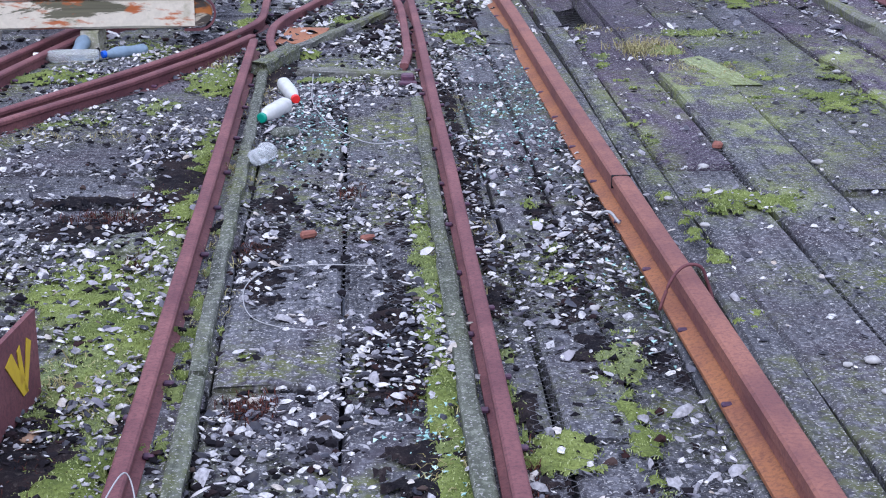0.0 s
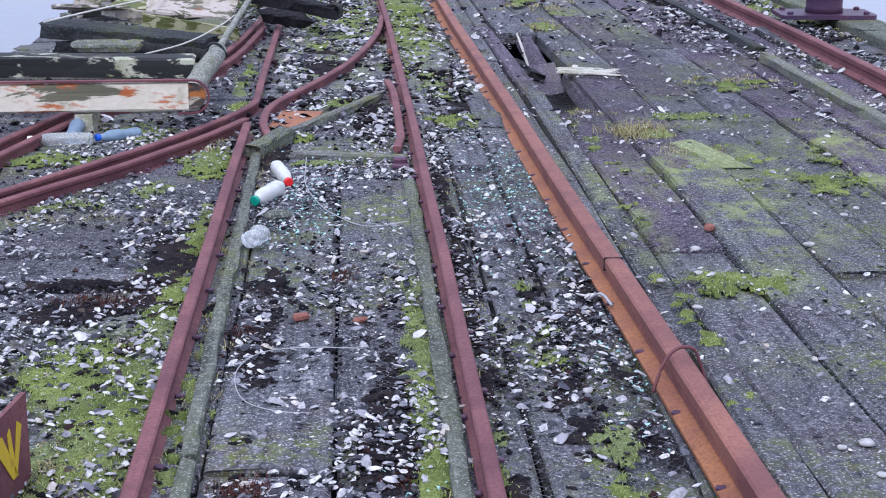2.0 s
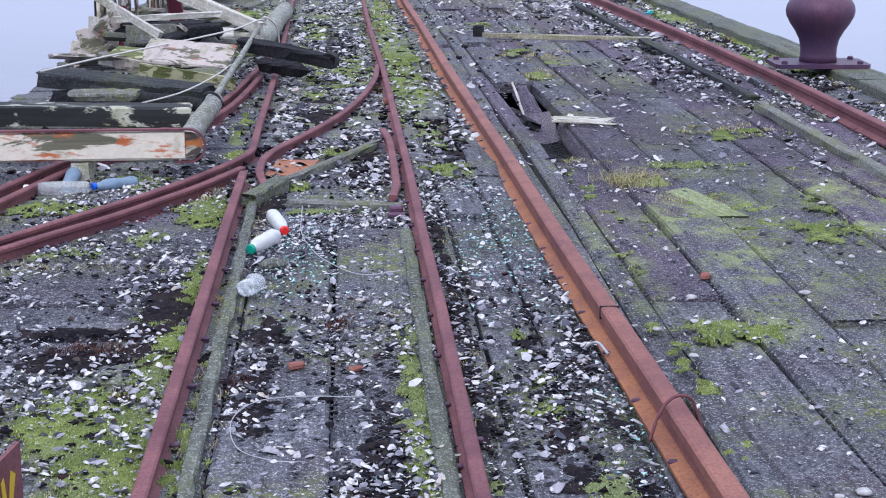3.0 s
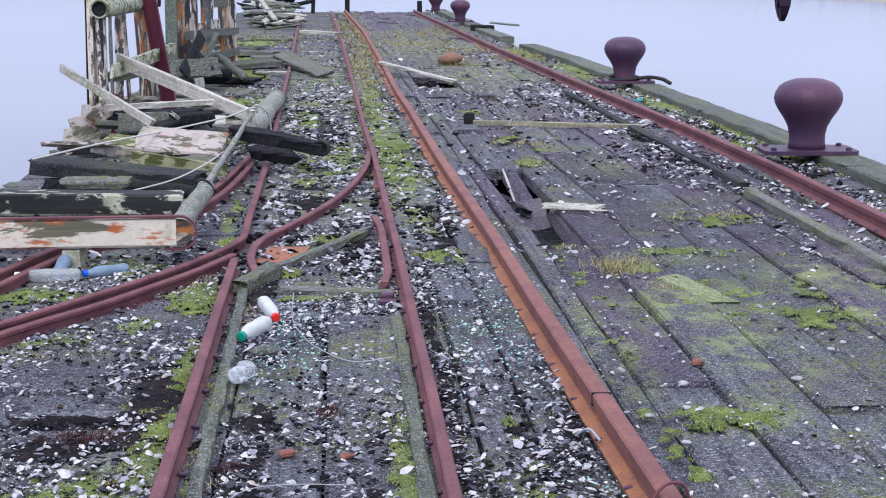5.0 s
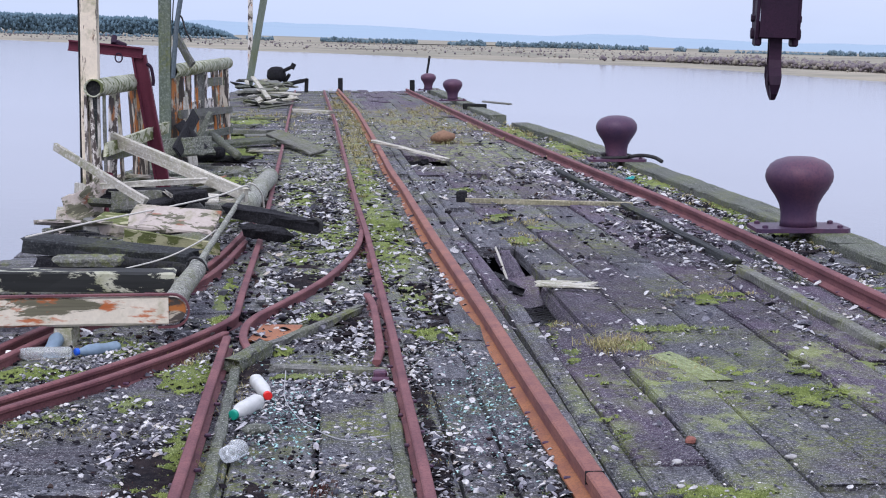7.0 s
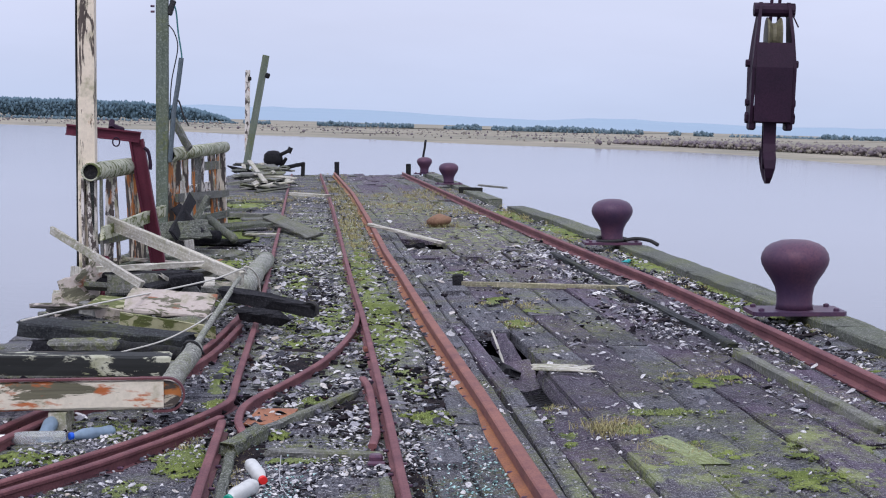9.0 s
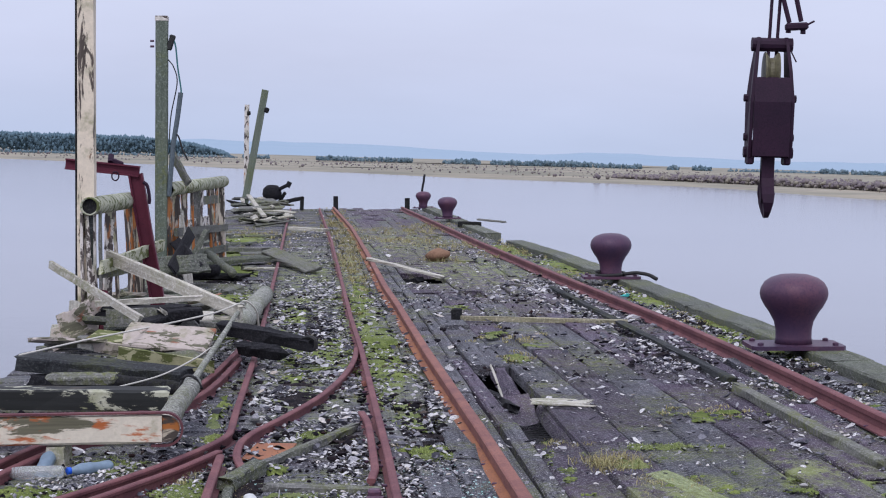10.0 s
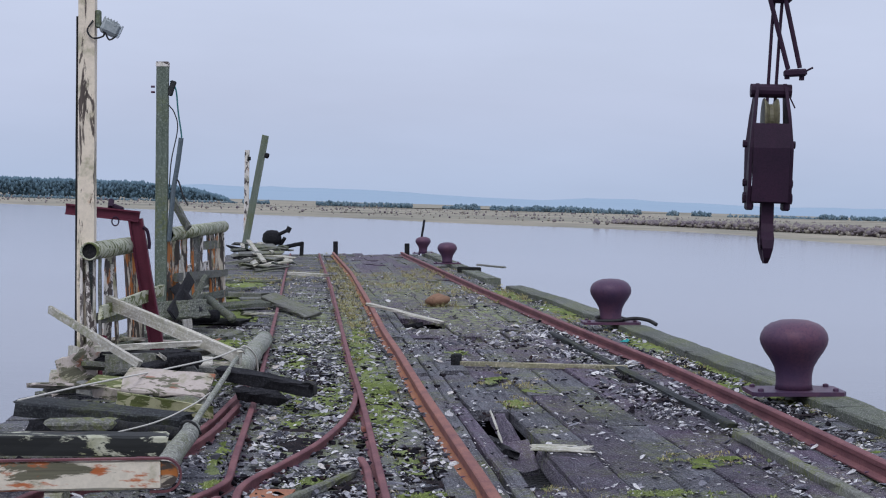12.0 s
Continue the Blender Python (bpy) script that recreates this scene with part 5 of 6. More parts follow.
def copse(rg):
    u0, u1, tall, n = rg.choice(CHOICE)
    u = rg.uniform(u0, u1)
    x, y = polar(u, 730 + rg.uniform(-15, 25))
    ragged = 0.6 + 0.4 * noise.noise(Vector((u * 0.09, 2.0, 0)))
    return x, y, -3.0 + tall * ragged * rg.random(), rg.uniform(0.6, 1.0)


far_clumps("far_trees", 3600, copse, 0.6, WOODS2, "clumps of dark trees along the far shore, tinted blue for haze", "trees", 2, 1.3)


def low_scrub(rg):
    if rg.random() < 0.62:
        u = rg.uniform(1085, 1660)
        thick = np.interp(u, [1085, 1250, 1660], [0.25, 0.9, 1.0])
        d = np.interp(u, [1085, 1300, 1660], [405, 372, 300]) + rg.uniform(0, 26)
        x, y = polar(u, d)
        return x, y, -3.3 + rg.uniform(0, 1.15) * thick, 1.0
    u = rg.uniform(-200, 1640)
    d = np.interp(u, [-200, 0, 400, 784, 1176, 1568], [640, 560, 465, 405, 372, 300]) * rg.uniform(1.0, 1.75)
    patch = noise.noise(Vector((u * 0.02, d * 0.02, 0)))
    x, y = polar(u, d)
    return x, y, -3.2 + rg.uniform(0, 0.5), 0.35 + 0.9 * max(0.0, patch + 0.2)


far_clumps("shore_scrub", 5200, low_scrub, 0.5, SCRUB, "low brown winter scrub on the far bank", "scrub", 3, 0.8)

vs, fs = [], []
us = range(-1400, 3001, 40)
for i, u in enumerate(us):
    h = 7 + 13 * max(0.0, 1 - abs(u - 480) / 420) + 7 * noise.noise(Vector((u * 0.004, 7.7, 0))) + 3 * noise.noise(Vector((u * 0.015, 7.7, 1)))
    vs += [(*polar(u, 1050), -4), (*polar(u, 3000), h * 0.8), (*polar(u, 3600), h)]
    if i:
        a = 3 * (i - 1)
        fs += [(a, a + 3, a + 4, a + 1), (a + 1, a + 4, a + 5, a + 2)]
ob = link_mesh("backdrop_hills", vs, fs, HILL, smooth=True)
tagged(ob, "far hills with pale blue haze put into their colour", "hills", kind="structure")


# ---- litter on the deck ----
# moss cushions: mounds where the blobs of growth are thick
MOSS_BLOBS = [
    (-0.70, 4.60, 0.16, 0.45, 1.0), (-0.92, 4.95, 0.16, 0.30, 0.9), (-0.76, 4.15, 0.16, 0.30, 0.85), (-0.72, 3.5, 0.14, 0.5, 0.7), (-0.68, 5.6, 0.10, 0.5, 0.75), (-0.66, 6.6, 0.08, 0.6, 0.7),
    (0.215, 4.5, 0.06, 0.9, 0.85), (0.215, 3.5, 0.05, 0.5, 0.7), (0.205, 5.6, 0.05, 0.4, 0.6), (-0.515, 4.3, 0.03, 1.2, 0.6), (0.40, 3.9, 0.03, 0.6, 0.5),
    (0.75, 4.25, 0.06, 0.16, 0.9), (0.50, 3.68, 0.09, 0.12, 0.9), (-0.345, 4.33, 0.05, 0.05, 1.0), (0.70, 3.8, 0.05, 0.7, 0.55), (0.66, 5.0, 0.07, 0.5, 0.5),
    (1.58, 5.85, 0.15, 0.16, 0.7), (1.40, 5.95, 0.14, 0.10, 0.7), (1.73, 7.9, 0.26, 0.40, 0.38), (1.95, 8.2, 0.26, 0.20, 0.5), (1.70, 8.85, 0.12, 0.14, 0.9), (2.35, 7.6, 0.36, 0.28, 0.5), (2.0, 9.35, 0.28, 0.14, 0.5), (2.75, 8.2, 0.35, 0.35, 0.35), (1.28, 6.9, 0.06, 0.4, 0.4), (1.2, 5.2, 0.05, 0.6, 0.5), (1.3, 8.9, 0.05, 0.5, 0.5),
    (0.62, 9.25, 0.12, 0.22, 0.95), (0.55, 10.4, 0.14, 0.5, 0.6), (0.48, 12.7, 0.16, 1.6, 0.95), (0.45, 15.5, 0.20, 2.0, 0.9), (0.36, 19.5, 0.20, 2.5, 0.7), (0.05, 14.0, 0.18, 1.0, 0.8), (-0.25, 14.5, 0.2, 1.0, 0.6), (-0.2, 12.6, 0.2, 0.5, 0.5), (-0.30, 17.5, 0.18, 1.5, 0.6),
    (-0.30, 8.82, 0.08, 0.08, 1.0), (-0.15, 8.15, 0.25, 0.06, 0.7), (-0.05, 9.9, 0.12, 0.15, 0.8), (-0.74, 8.2, 0.12, 0.35, 0.9), (-0.70, 9.6, 0.06, 0.5, 0.7), (-0.95, 7.6, 0.14, 0.12, 0.6), (-1.5, 8.3, 0.3, 0.15, 0.85), (-1.2, 9.0, 0.2, 0.2, 0.7), (-1.35, 7.3, 0.3, 0.12, 0.5), (-0.72, 10.8, 0.05, 0.8, 0.8), (-1.45, 13.0, 0.3, 0.6, 0.5), (-1.1, 15.2, 0.2, 0.4, 0.6),
    (-1.5, 17.5, 0.4, 0.8, 0.6), (-1.3, 19.5, 0.4, 1.0, 0.7), (-1.5, 24.0, 0.5, 1.5, 0.75), (-1.4, 28.0, 0.5, 1.6, 0.7), (-1.6, 33.0, 0.5, 2.0, 0.7),
    (1.6, 13.6, 0.12, 0.25, 0.75), (1.6, 15.4, 0.15, 0.3, 0.6), (1.9, 14.5, 0.2, 0.2, 0.55), (2.6, 10.5, 0.35, 0.2, 0.6), (1.5, 18.2, 0.15, 0.3, 0.5),
    (3.75, 14.8, 0.15, 0.6, 0.6), (3.85, 19.0, 0.25, 1.2, 0.75), (3.6, 24.5, 0.3, 2.0, 0.7), (3.2, 29, 0.4, 2.0, 0.7), (3.98, 15.5, 0.08, 2.5, 0.75), (3.9, 20.5, 0.08, 2.5, 0.7), (3.7, 10.5, 0.2, 1.0, 0.5),
]
m_moss, nt, bsdf = material("moss", 0.95)
co = coords(nt, (1, 1, 1), "Position", False)
c0 = blend(nt, step(nt, noise_of(nt, co, 4.0, 4, 0.6), 0.35, 0.65), (0.10, 0.135, 0.035), (0.25, 0.30, 0.09))
c0 = blend(nt, times(nt, step(nt, noise_of(nt, co, 1.3, 3, 0.6), 0.48, 0.62), 0.55), c0, (0.22, 0.25, 0.15))
fz = noise_of(nt, co, 90.0, 4, 0.7)
nt.links.new(blend(nt, times(nt, step(nt, fz, 0.42, 0.68), 0.6), c0, (0.035, 0.042, 0.022)), bsdf.inputs["Base Color"])
relief(nt, bsdf, fz, 1.0, 0.012)
m_dirt, nt, bsdf = material("dark_litter", 1.0)
co = coords(nt, (1, 1, 1), "Position", False)
fz2 = noise_of(nt, co, 55.0, 5, 0.75)
c0 = blend(nt, step(nt, noise_of(nt, co, 7.0, 3, 0.6), 0.4, 0.65), (0.010, 0.009, 0.013), (0.030, 0.022, 0.024))
nt.links.new(blend(nt, times(nt, step(nt, fz2, 0.55, 0.72), 0.5), c0, (0.16, 0.14, 0.13)), bsdf.inputs["Base Color"])
relief(nt, bsdf, fz2, 1.0, 0.015)


def mounds(blobs, cell, height, seed, bite=0.42):
    """Low uneven mounds over the blobs, with ragged outlines."""
    vs, fs = [], []
    for bx, by, sx, sy, amp in blobs:
        c = cell * (1 if by < 10 else 2.2 if by < 20 else 4)
        nx, ny = int(4.4 * sx / c) + 2, int(4.4 * sy / c) + 2
        ids = {}
        hs = {}
        for i in range(nx + 1):
            for j in range(ny + 1):
                x, y = bx - 2.2 * sx + i * c, by - 2.2 * sy + j * c
                g = amp * math.exp(-((x - bx) / sx) ** 2 * 0.7 - ((y - by) / sy) ** 2 * 0.7)
                q = Vector((x, y, seed))
                hs[i, j] = g + 0.42 * noise.noise(q * 5.5) + 0.40 * noise.noise(q * 15) + 0.30 * noise.noise(q * 38) - bite
        for i in range(nx):
            for j in range(ny):
                quad = [(i, j), (i + 1, j), (i + 1, j + 1), (i, j + 1)]
                if max(hs[k] for k in quad) <= 0 or sum(hs[k] > -0.04 for k in quad) < 3:
                    continue
                face = []
                for k in quad:
                    if k not in ids:
                        ids[k] = len(vs)
                        x, y = bx - 2.2 * sx + k[0] * c, by - 2.2 * sy + k[1] * c
                        h = hs[k]
                        vs.append((x + 0.3 * c * noise.noise(Vector((x * 60, y * 60, 1))), y + 0.3 * c * noise.noise(Vector((x * 60, y * 60, 9))), -0.004 if h <= 0 else 0.004 + height * min(h, 0.7) + 0.006 * noise.noise(Vector((x * 70, y * 70, 3)))))
                    face.append(ids[k])
                fs.append(tuple(face))
    return vs, fs


vs, fs = mounds(MOSS_BLOBS, 0.014, 0.040, 2.0, 0.45)
tagged(link_mesh("moss", vs, fs, m_moss, smooth=True), "yellow-green moss cushions growing over the planks", "moss", kind="stuff")
moss_points = [v for v in vs if v[2] > 0.004]
DIRT_BLOBS = [(0.12, 4.2, 0.12, 1.6, 0.75), (0.12, 7.5, 0.3, 0.25, 0.9), (-0.32, 5.4, 0.10, 1.2, 0.7), (-0.75, 6.2, 0.12, 0.9, 0.85), (-0.85, 3.6, 0.2, 0.45, 0.9), (-1.0, 5.6, 0.3, 0.15, 0.7), (-1.1, 6.0, 0.4, 0.06, 0.8), (0.43, 6.5, 0.05, 2.6, 0.85), (0.43, 4.2, 0.04, 1.2, 0.6), (0.68, 5.2, 0.10, 1.2, 0.6), (0.65, 4.2, 0.08, 0.8, 0.6), (-0.40, 8.2, 0.10, 0.5, 0.8), (0.15, 9.2, 0.15, 0.8, 0.6), (0.85, 5.2, 0.06, 1.6, 0.6), (0.6, 10.0, 0.2, 2.0, 0.55), (-0.2, 11.5, 0.3, 1.0, 0.6), (-0.1, 16, 0.35, 3.0, 0.6), (3.05, 15.0, 0.2, 3.0, 0.7), (3.0, 20.0, 0.25, 3.0, 0.65), (3.75, 13.0, 0.3, 0.6, 0.8), (3.8, 16.5, 0.2, 2.0, 0.6), (-1.4, 18, 0.5, 1.2, 0.7), (-1.5, 11.8, 0.5, 0.6, 0.8), (-1.5, 14.5, 0.5, 0.8, 0.9), (3.85, 10.0, 0.4, 2.0, 0.6), (1.30, 12.9, 0.1, 0.4, 0.6), (-1.4, 22, 0.5, 1.5, 0.7)]
vs, fs = mounds(DIRT_BLOBS, 0.016, 0.026, 5.0, 0.56)
GROUND = {}
for p in moss_points + vs:
    key = (round(p[0] / 0.02), round(p[1] / 0.02))
    GROUND[key] = max(GROUND.get(key, 0.0), p[2])
dirt_points = [v for v in vs if v[2] > 0.004]
tagged(link_mesh("dark_litter", vs, fs, m_dirt, smooth=True), "dark rotted litter and black weed between the rails", "litter", kind="stuff")

def dome(rg, x, y, z, size, long, near):
    """Verts and faces of one upturned or overturned shell."""
    n = 8 if near else 6
    a = rg.uniform(0, 2 * math.pi)
    ca, sa = math.cos(a), math.sin(a)
    flip = -1 if rg.random() < 0.4 else 1
    h = size * rg.uniform(0.08, 0.26)
    tx, ty = rg.uniform(-0.45, 0.45), rg.uniform(-0.45, 0.45)
    rim, inner = [], []
    for k in range(n):
        w = 2 * math.pi * k / n
        r = rg.uniform(0.52, 1.2) * (1 - 0.28 * (math.cos(w) > 0.6))
        rim.append((r * math.cos(w) * size / 2, r * math.sin(w) * size / 2 * long))
    vs = []
    zmin = 0.0
    for f, hh in ((1.0, 0.0), (0.6, 0.75)) if near else ((1.0, 0.0),):
        for p, q in rim:
            u, v = p * f, q * f
            zz = flip * h * hh + u * tx + v * ty
            vs.append([x + u * ca - v * sa, y + u * sa + v * ca, zz])
    vs.append([x, y, flip * h])
    zmin = min(v[2] for v in vs)
    for v in vs:
        v[2] += z - zmin
    fs = []
    if near:
        for k in range(n):
            j = (k + 1) % n
            fs.append((k, j, n + j, n + k))
            fs.append((n + k, n + j, 2 * n))
    else:
        fs = [(k, (k + 1) % n, n) for k in range(n)]
    return vs, fs


def shell_density(x, y):
    """How thickly shells lie, 0 to 1."""
    d = drift(y)
    u = x - d
    ro = along(y, OUTER)
    if u < -2.3 or x > along(y, EDGE) - 0.18:
        return 0
    if u < -1.0:
        v = 0.55 if y < 9 else 0.2
    elif u < -0.62:
        v = 0.85 if 3 < y < 7.2 else 0.35
    elif u < -0.52 or 0.31 < u < 0.39:
        v = 0.0
    elif u < -0.42:
        v = 0.25
    elif u < 0.31:
        v = 0.62 if y < 4.1 else 0.95 if y < 8 else 0.9
        if y < 8 and abs(u + 0.2) < 0.1:
            v = 0.7
    elif u < 0.92:
        v = (0.85 if u > 0.76 or u < 0.46 else 0.6) * (0.45 if y < 4.9 else 1)
    elif x < along(y, RIGHT) + 0.06:
        v = 0.0
    elif x < ro - 0.85:
        v = 0.10 if y < 17 else 0.26
    elif x < ro - 0.06:
        v = 0.85 if 12.5 < y < 30 else 0.25
    elif x < ro + 0.06:
        v = 0.0
    else:
        v = 0.65
    c = noise.noise(Vector((x * 3.1, y * 1.7, 0.3))) * 0.9 + noise.noise(Vector((x * 9, y * 6, 4.3))) * 0.6
    return v * max(0.05, min(1.6, 0.62 + c * 1.7))


SHELL = by_island("mussel_and_oyster_shell", [(0.0, (0.012, 0.012, 0.020)), (0.26, (0.04, 0.042, 0.065)), (0.36, (0.17, 0.17, 0.21)), (0.58, (0.40, 0.39, 0.43)), (0.80, (0.68, 0.67, 0.69)), (0.93, (0.78, 0.76, 0.76)), (1.0, (0.50, 0.43, 0.37))], 0.45, 95.0, 0.7)
rg = random.Random(21)
BANDS = [(2.6, 5.5, 4300, True), (5.5, 9.0, 3900, True), (9.0, 14.0, 2500, False), (14.0, 22.0, 1150, False), (22.0, 36.0, 300, False), (36.0, 50.0, 30, False)]
for y0, y1, per_m2, near in BANDS:
    vs, fs = [], []
    x0, x1 = -1.6 if y0 < 6 else -2.3, (2.2 if y0 < 5 else 3.2 if y0 < 9 else 4.6)
    for k in range(int((x1 - x0) * (y1 - y0) * per_m2)):
        x, y = rg.uniform(x0, x1), rg.uniform(y0, y1)
        if rg.random() > shell_density(x, y) * 0.9:
            continue
        if any(a < x < b and c < y < d for a, b, c, d in HOLES):
            continue
        size = min(0.048 if near else 0.07, rg.lognormvariate(math.log(0.0150), 0.66)) * (1.0 if near else 1.4 if y < 14 else 1.65)
        v, f = dome(rg, x, y, GROUND.get((round(x / 0.02), round(y / 0.02)), 0.0) * 0.8 + rg.uniform(0.0, 0.008), size, rg.uniform(0.42, 0.85), near)
        n = len(vs)
        vs += v
        fs += [tuple(i + n for i in q) for q in f]
    ob = link_mesh("shells", vs, fs, SHELL, smooth=near)
    tagged(ob, "scattered broken mussel and oyster shells, white and blue-black", "shells", kind="stuff")

# dark crumbs: dried weed, peat and mussel grit
CRUMB = by_island("dark_crumbs", [(0, (0.006, 0.006, 0.009)), (0.85, (0.016, 0.013, 0.017)), (0.96, (0.035, 0.016, 0.016)), (1, (0.11, 0.09, 0.08))], 1.0, 80.0, 0.2)
bm = bmesh.new()
bmesh.ops.create_icosphere(bm, subdivisions=1, radius=1.0)
ico = np.array([v.co[:] for v in bm.verts])
ico_f = np.array([[v.index for v in f.verts] for f in bm.faces])
bm.free()
vs, fs = [], []
nrg = np.random.default_rng(9)
count = 0
for k in range(80000):
    y = 2.7 + 17.3 * rg.random() ** 1.8
    x = rg.uniform(-1.5 if y < 7 else -2.2, 1.0 if y < 12 else 4.4)
    d = shell_density(x + 0.13, y + 0.2)
    if rg.random() > d * 0.3:
        continue
    r = min(0.014, rg.lognormvariate(math.log(0.0055), 0.6)) * (1 if y < 9 else 1.7)
    p = ico * (1 + nrg.uniform(-0.6, 0.6, (len(ico), 1))) * r * np.array([1.2, 1.0, 0.7])
    z = GROUND.get((round(x / 0.02), round(y / 0.02)), 0.0) * 0.8
    vs.append(p + np.array([x, y, z + r * 0.35]))
    fs.append(ico_f + len(ico) * count)
    count += 1
tagged(link_mesh("crumbs", np.concatenate(vs).tolist(), [tuple(t) for t in np.concatenate(fs).tolist()], CRUMB), "dark crumbs of dried weed and peat among the shells", "litter", kind="stuff")

# the larger shells near the tripod, each a thing of its own
SHELL_ONE = by_island("single_shell", [(0.0, (0.05, 0.05, 0.08)), (0.25, (0.20, 0.19, 0.24)), (0.55, (0.42, 0.40, 0.45)), (0.85, (0.66, 0.64, 0.67)), (1.0, (0.46, 0.40, 0.34))], 0.4, 55.0, 0.5, True)
kinds = []
for k in range(10):
    v, f = dome(random.Random(900 + k), 0, 0, 0.0, 0.05, 0.42 + 0.04 * k, True)
    me = bpy.data.meshes.new("oyster_shell")
    me.from_pydata([tuple(p) for p in v], [], f)
    me.materials.append(SHELL_ONE)
    me.polygons.foreach_set("use_smooth", [True] * len(me.polygons))
    kinds.append(me)
made = 0
while made < 170:
    x, y = rg.uniform(-1.15, 1.9), rg.uniform(3.0, 7.2)
    if rg.random() > shell_density(x, y) * 0.7:
        continue
    ob = new("oyster_shell", rg.choice(kinds))
    s = rg.uniform(0.75, 1.35)
    ob.matrix_world = pose(x, y, GROUND.get((round(x / 0.02), round(y / 0.02)), 0.0) * 0.8 + 0.004, rg.uniform(-8, 8), rg.uniform(-8, 8), rg.uniform(0, 360)) @ Matrix.Diagonal((s, s * rg.uniform(0.8, 1.15), s, 1))
    tagged(ob, "weathered grey and white shell lying on the deck", "shell", "scattered shells")
    made += 1

# single large shells
for k, (x, y, s, label) in enumerate(((-0.74, 4.85, 0.10, "large grey oyster shell on the moss"), (-0.247, 4.62, 0.11, "pale lilac oyster shell inside the wire loop"), (0.584, 4.54, 0.095, "large mussel shell lying open"), (0.595, 4.62, 0.04, "small white shell beside a larger one"), (0.027, 3.854, 0.09, "pale oval oyster shell"), (0.843, 3.87, 0.11, "broken grey oyster shell by the crane rail"), (0.897, 3.52, 0.10, "open pale oyster shell near the rail"), (0.557, 5.2, 0.08, "weathered mussel shell on the plank"), (0.03, 4.15, 0.09, "white scalloped shell on dark litter"), (-0.13, 4.58, 0.09, "open blue-white mussel shell"), (-0.50, 4.43, 0.07, "long mussel shell against the rail"), (-0.77, 3.86, 0.09, "blue-edged white mussel shell on the moss"), (-0.40, 3.55, 0.10, "big grey-white oyster shell"), (1.18, 4.75, 0.08, "pale shell beside the crane rail"), (0.40, 3.45, 0.08, "bleached shell on the wired plank"), (0.74, 3.45, 0.09, "upturned white shell on the plank"))):
    r2 = random.Random(400 + k)
    v, f = dome(r2, 0, 0, 0.003, s * 0.78, 0.55, True)
    ob = link_mesh("oyster_shell", v, f, SHELL, smooth=True)
    ob.location = (x, y, 0.004)
    tagged(ob, label, "shell", "large shells")


def pebble(name, x, y, size, mat, label, category, seed, flat=0.6, z=0.0):
    r2 = random.Random(seed)
    bm = bmesh.new()
    bmesh.ops.create_icosphere(bm, subdivisions=2, radius=size / 2)
    off = Vector((seed * 3.7, seed, 0))
    for v in bm.verts:
        v.co *= 1 + 0.35 * noise.noise(v.co * (2.2 / size) + off)
        v.co.z *= flat
    low = min(v.co.z for v in bm.verts)
    for v in bm.verts:
        v.co.z -= low
    ob = part(name, bm, mat, None, smooth=True)
    ob.matrix_world = pose(x, y, z + 0.001, 0, 0, r2.uniform(0, 360))
    return tagged(ob, label, category)


STONE = plain("pale_stone", (0.24, 0.23, 0.24), (0.48, 0.47, 0.47), 0.85, 40.0)
BRICK = plain("brick_fragment", (0.17, 0.07, 0.06), (0.27, 0.12, 0.095), 0.9, 60.0)
for k, (x, y, s) in enumerate(((1.41, 6.357, 0.055), (1.457, 4.224, 0.06), (1.38, 4.2, 0.04), (1.43, 4.0, 0.04), (1.18, 5.9, 0.05), (1.08, 5.0, 0.06), (1.35, 6.0, 0.05), (1.6, 7.4, 0.05), (1.9, 6.4, 0.06), (0.72, 4.7, 0.05), (2.2, 6.9, 0.05), (2.5, 8.2, 0.06), (1.25, 5.55, 0.05))):
    pebble("stone", x, y, s * 0.8, STONE, "pale rounded stone lying on the deck", "stone", 500 + k, 0.4)
for k, (x, y, s, mat) in enumerate(((-0.193, 5.49, 0.058, BRICK), (0.018, 5.445, 0.052, BRICK), (1.539, 6.679, 0.062, BRICK), (0.30, 12.0, 0.09, BRICK))):
    bm = bmesh.new()
    box(bm, (s, s * 0.7, s * 0.45), Matrix.Translation((0, 0, s * 0.22)), 0.008)
    for v in bm.verts:
        v.co += noise.noise_vector(v.co * 30 + Vector((k, 0, 0))) * 0.006
        v.co.z = max(0.0, v.co.z)
    ob = part("brick_fragment", bm, mat, None)
    ob.matrix_world = pose(x, y, 0.003, 0, 0, 30 * k + 10)
    tagged(ob, "red brick fragment lying among shells", "brick fragment", "brick fragments")
pebble("wood_chunk", -0.334, 6.98, 0.13, TIMBER, "green-black slab of rotten wood", "wood", 520, 0.35)
pebble("moss_hump", 1.83, 26.0, 0.40, plain("rusty_dead_grass", (0.17, 0.10, 0.07), (0.26, 0.16, 0.11), 1.0, 30, bump=1.0), "reddish hump of dead grass", "grass clump", 523, 0.55)
pebble("wood_chip", -0.86, 3.83, 0.07, plain("tan_wood", (0.22, 0.14, 0.10), (0.32, 0.21, 0.15), 0.9), "tan splinter of wood on moss", "wood chip", 524, 0.15)

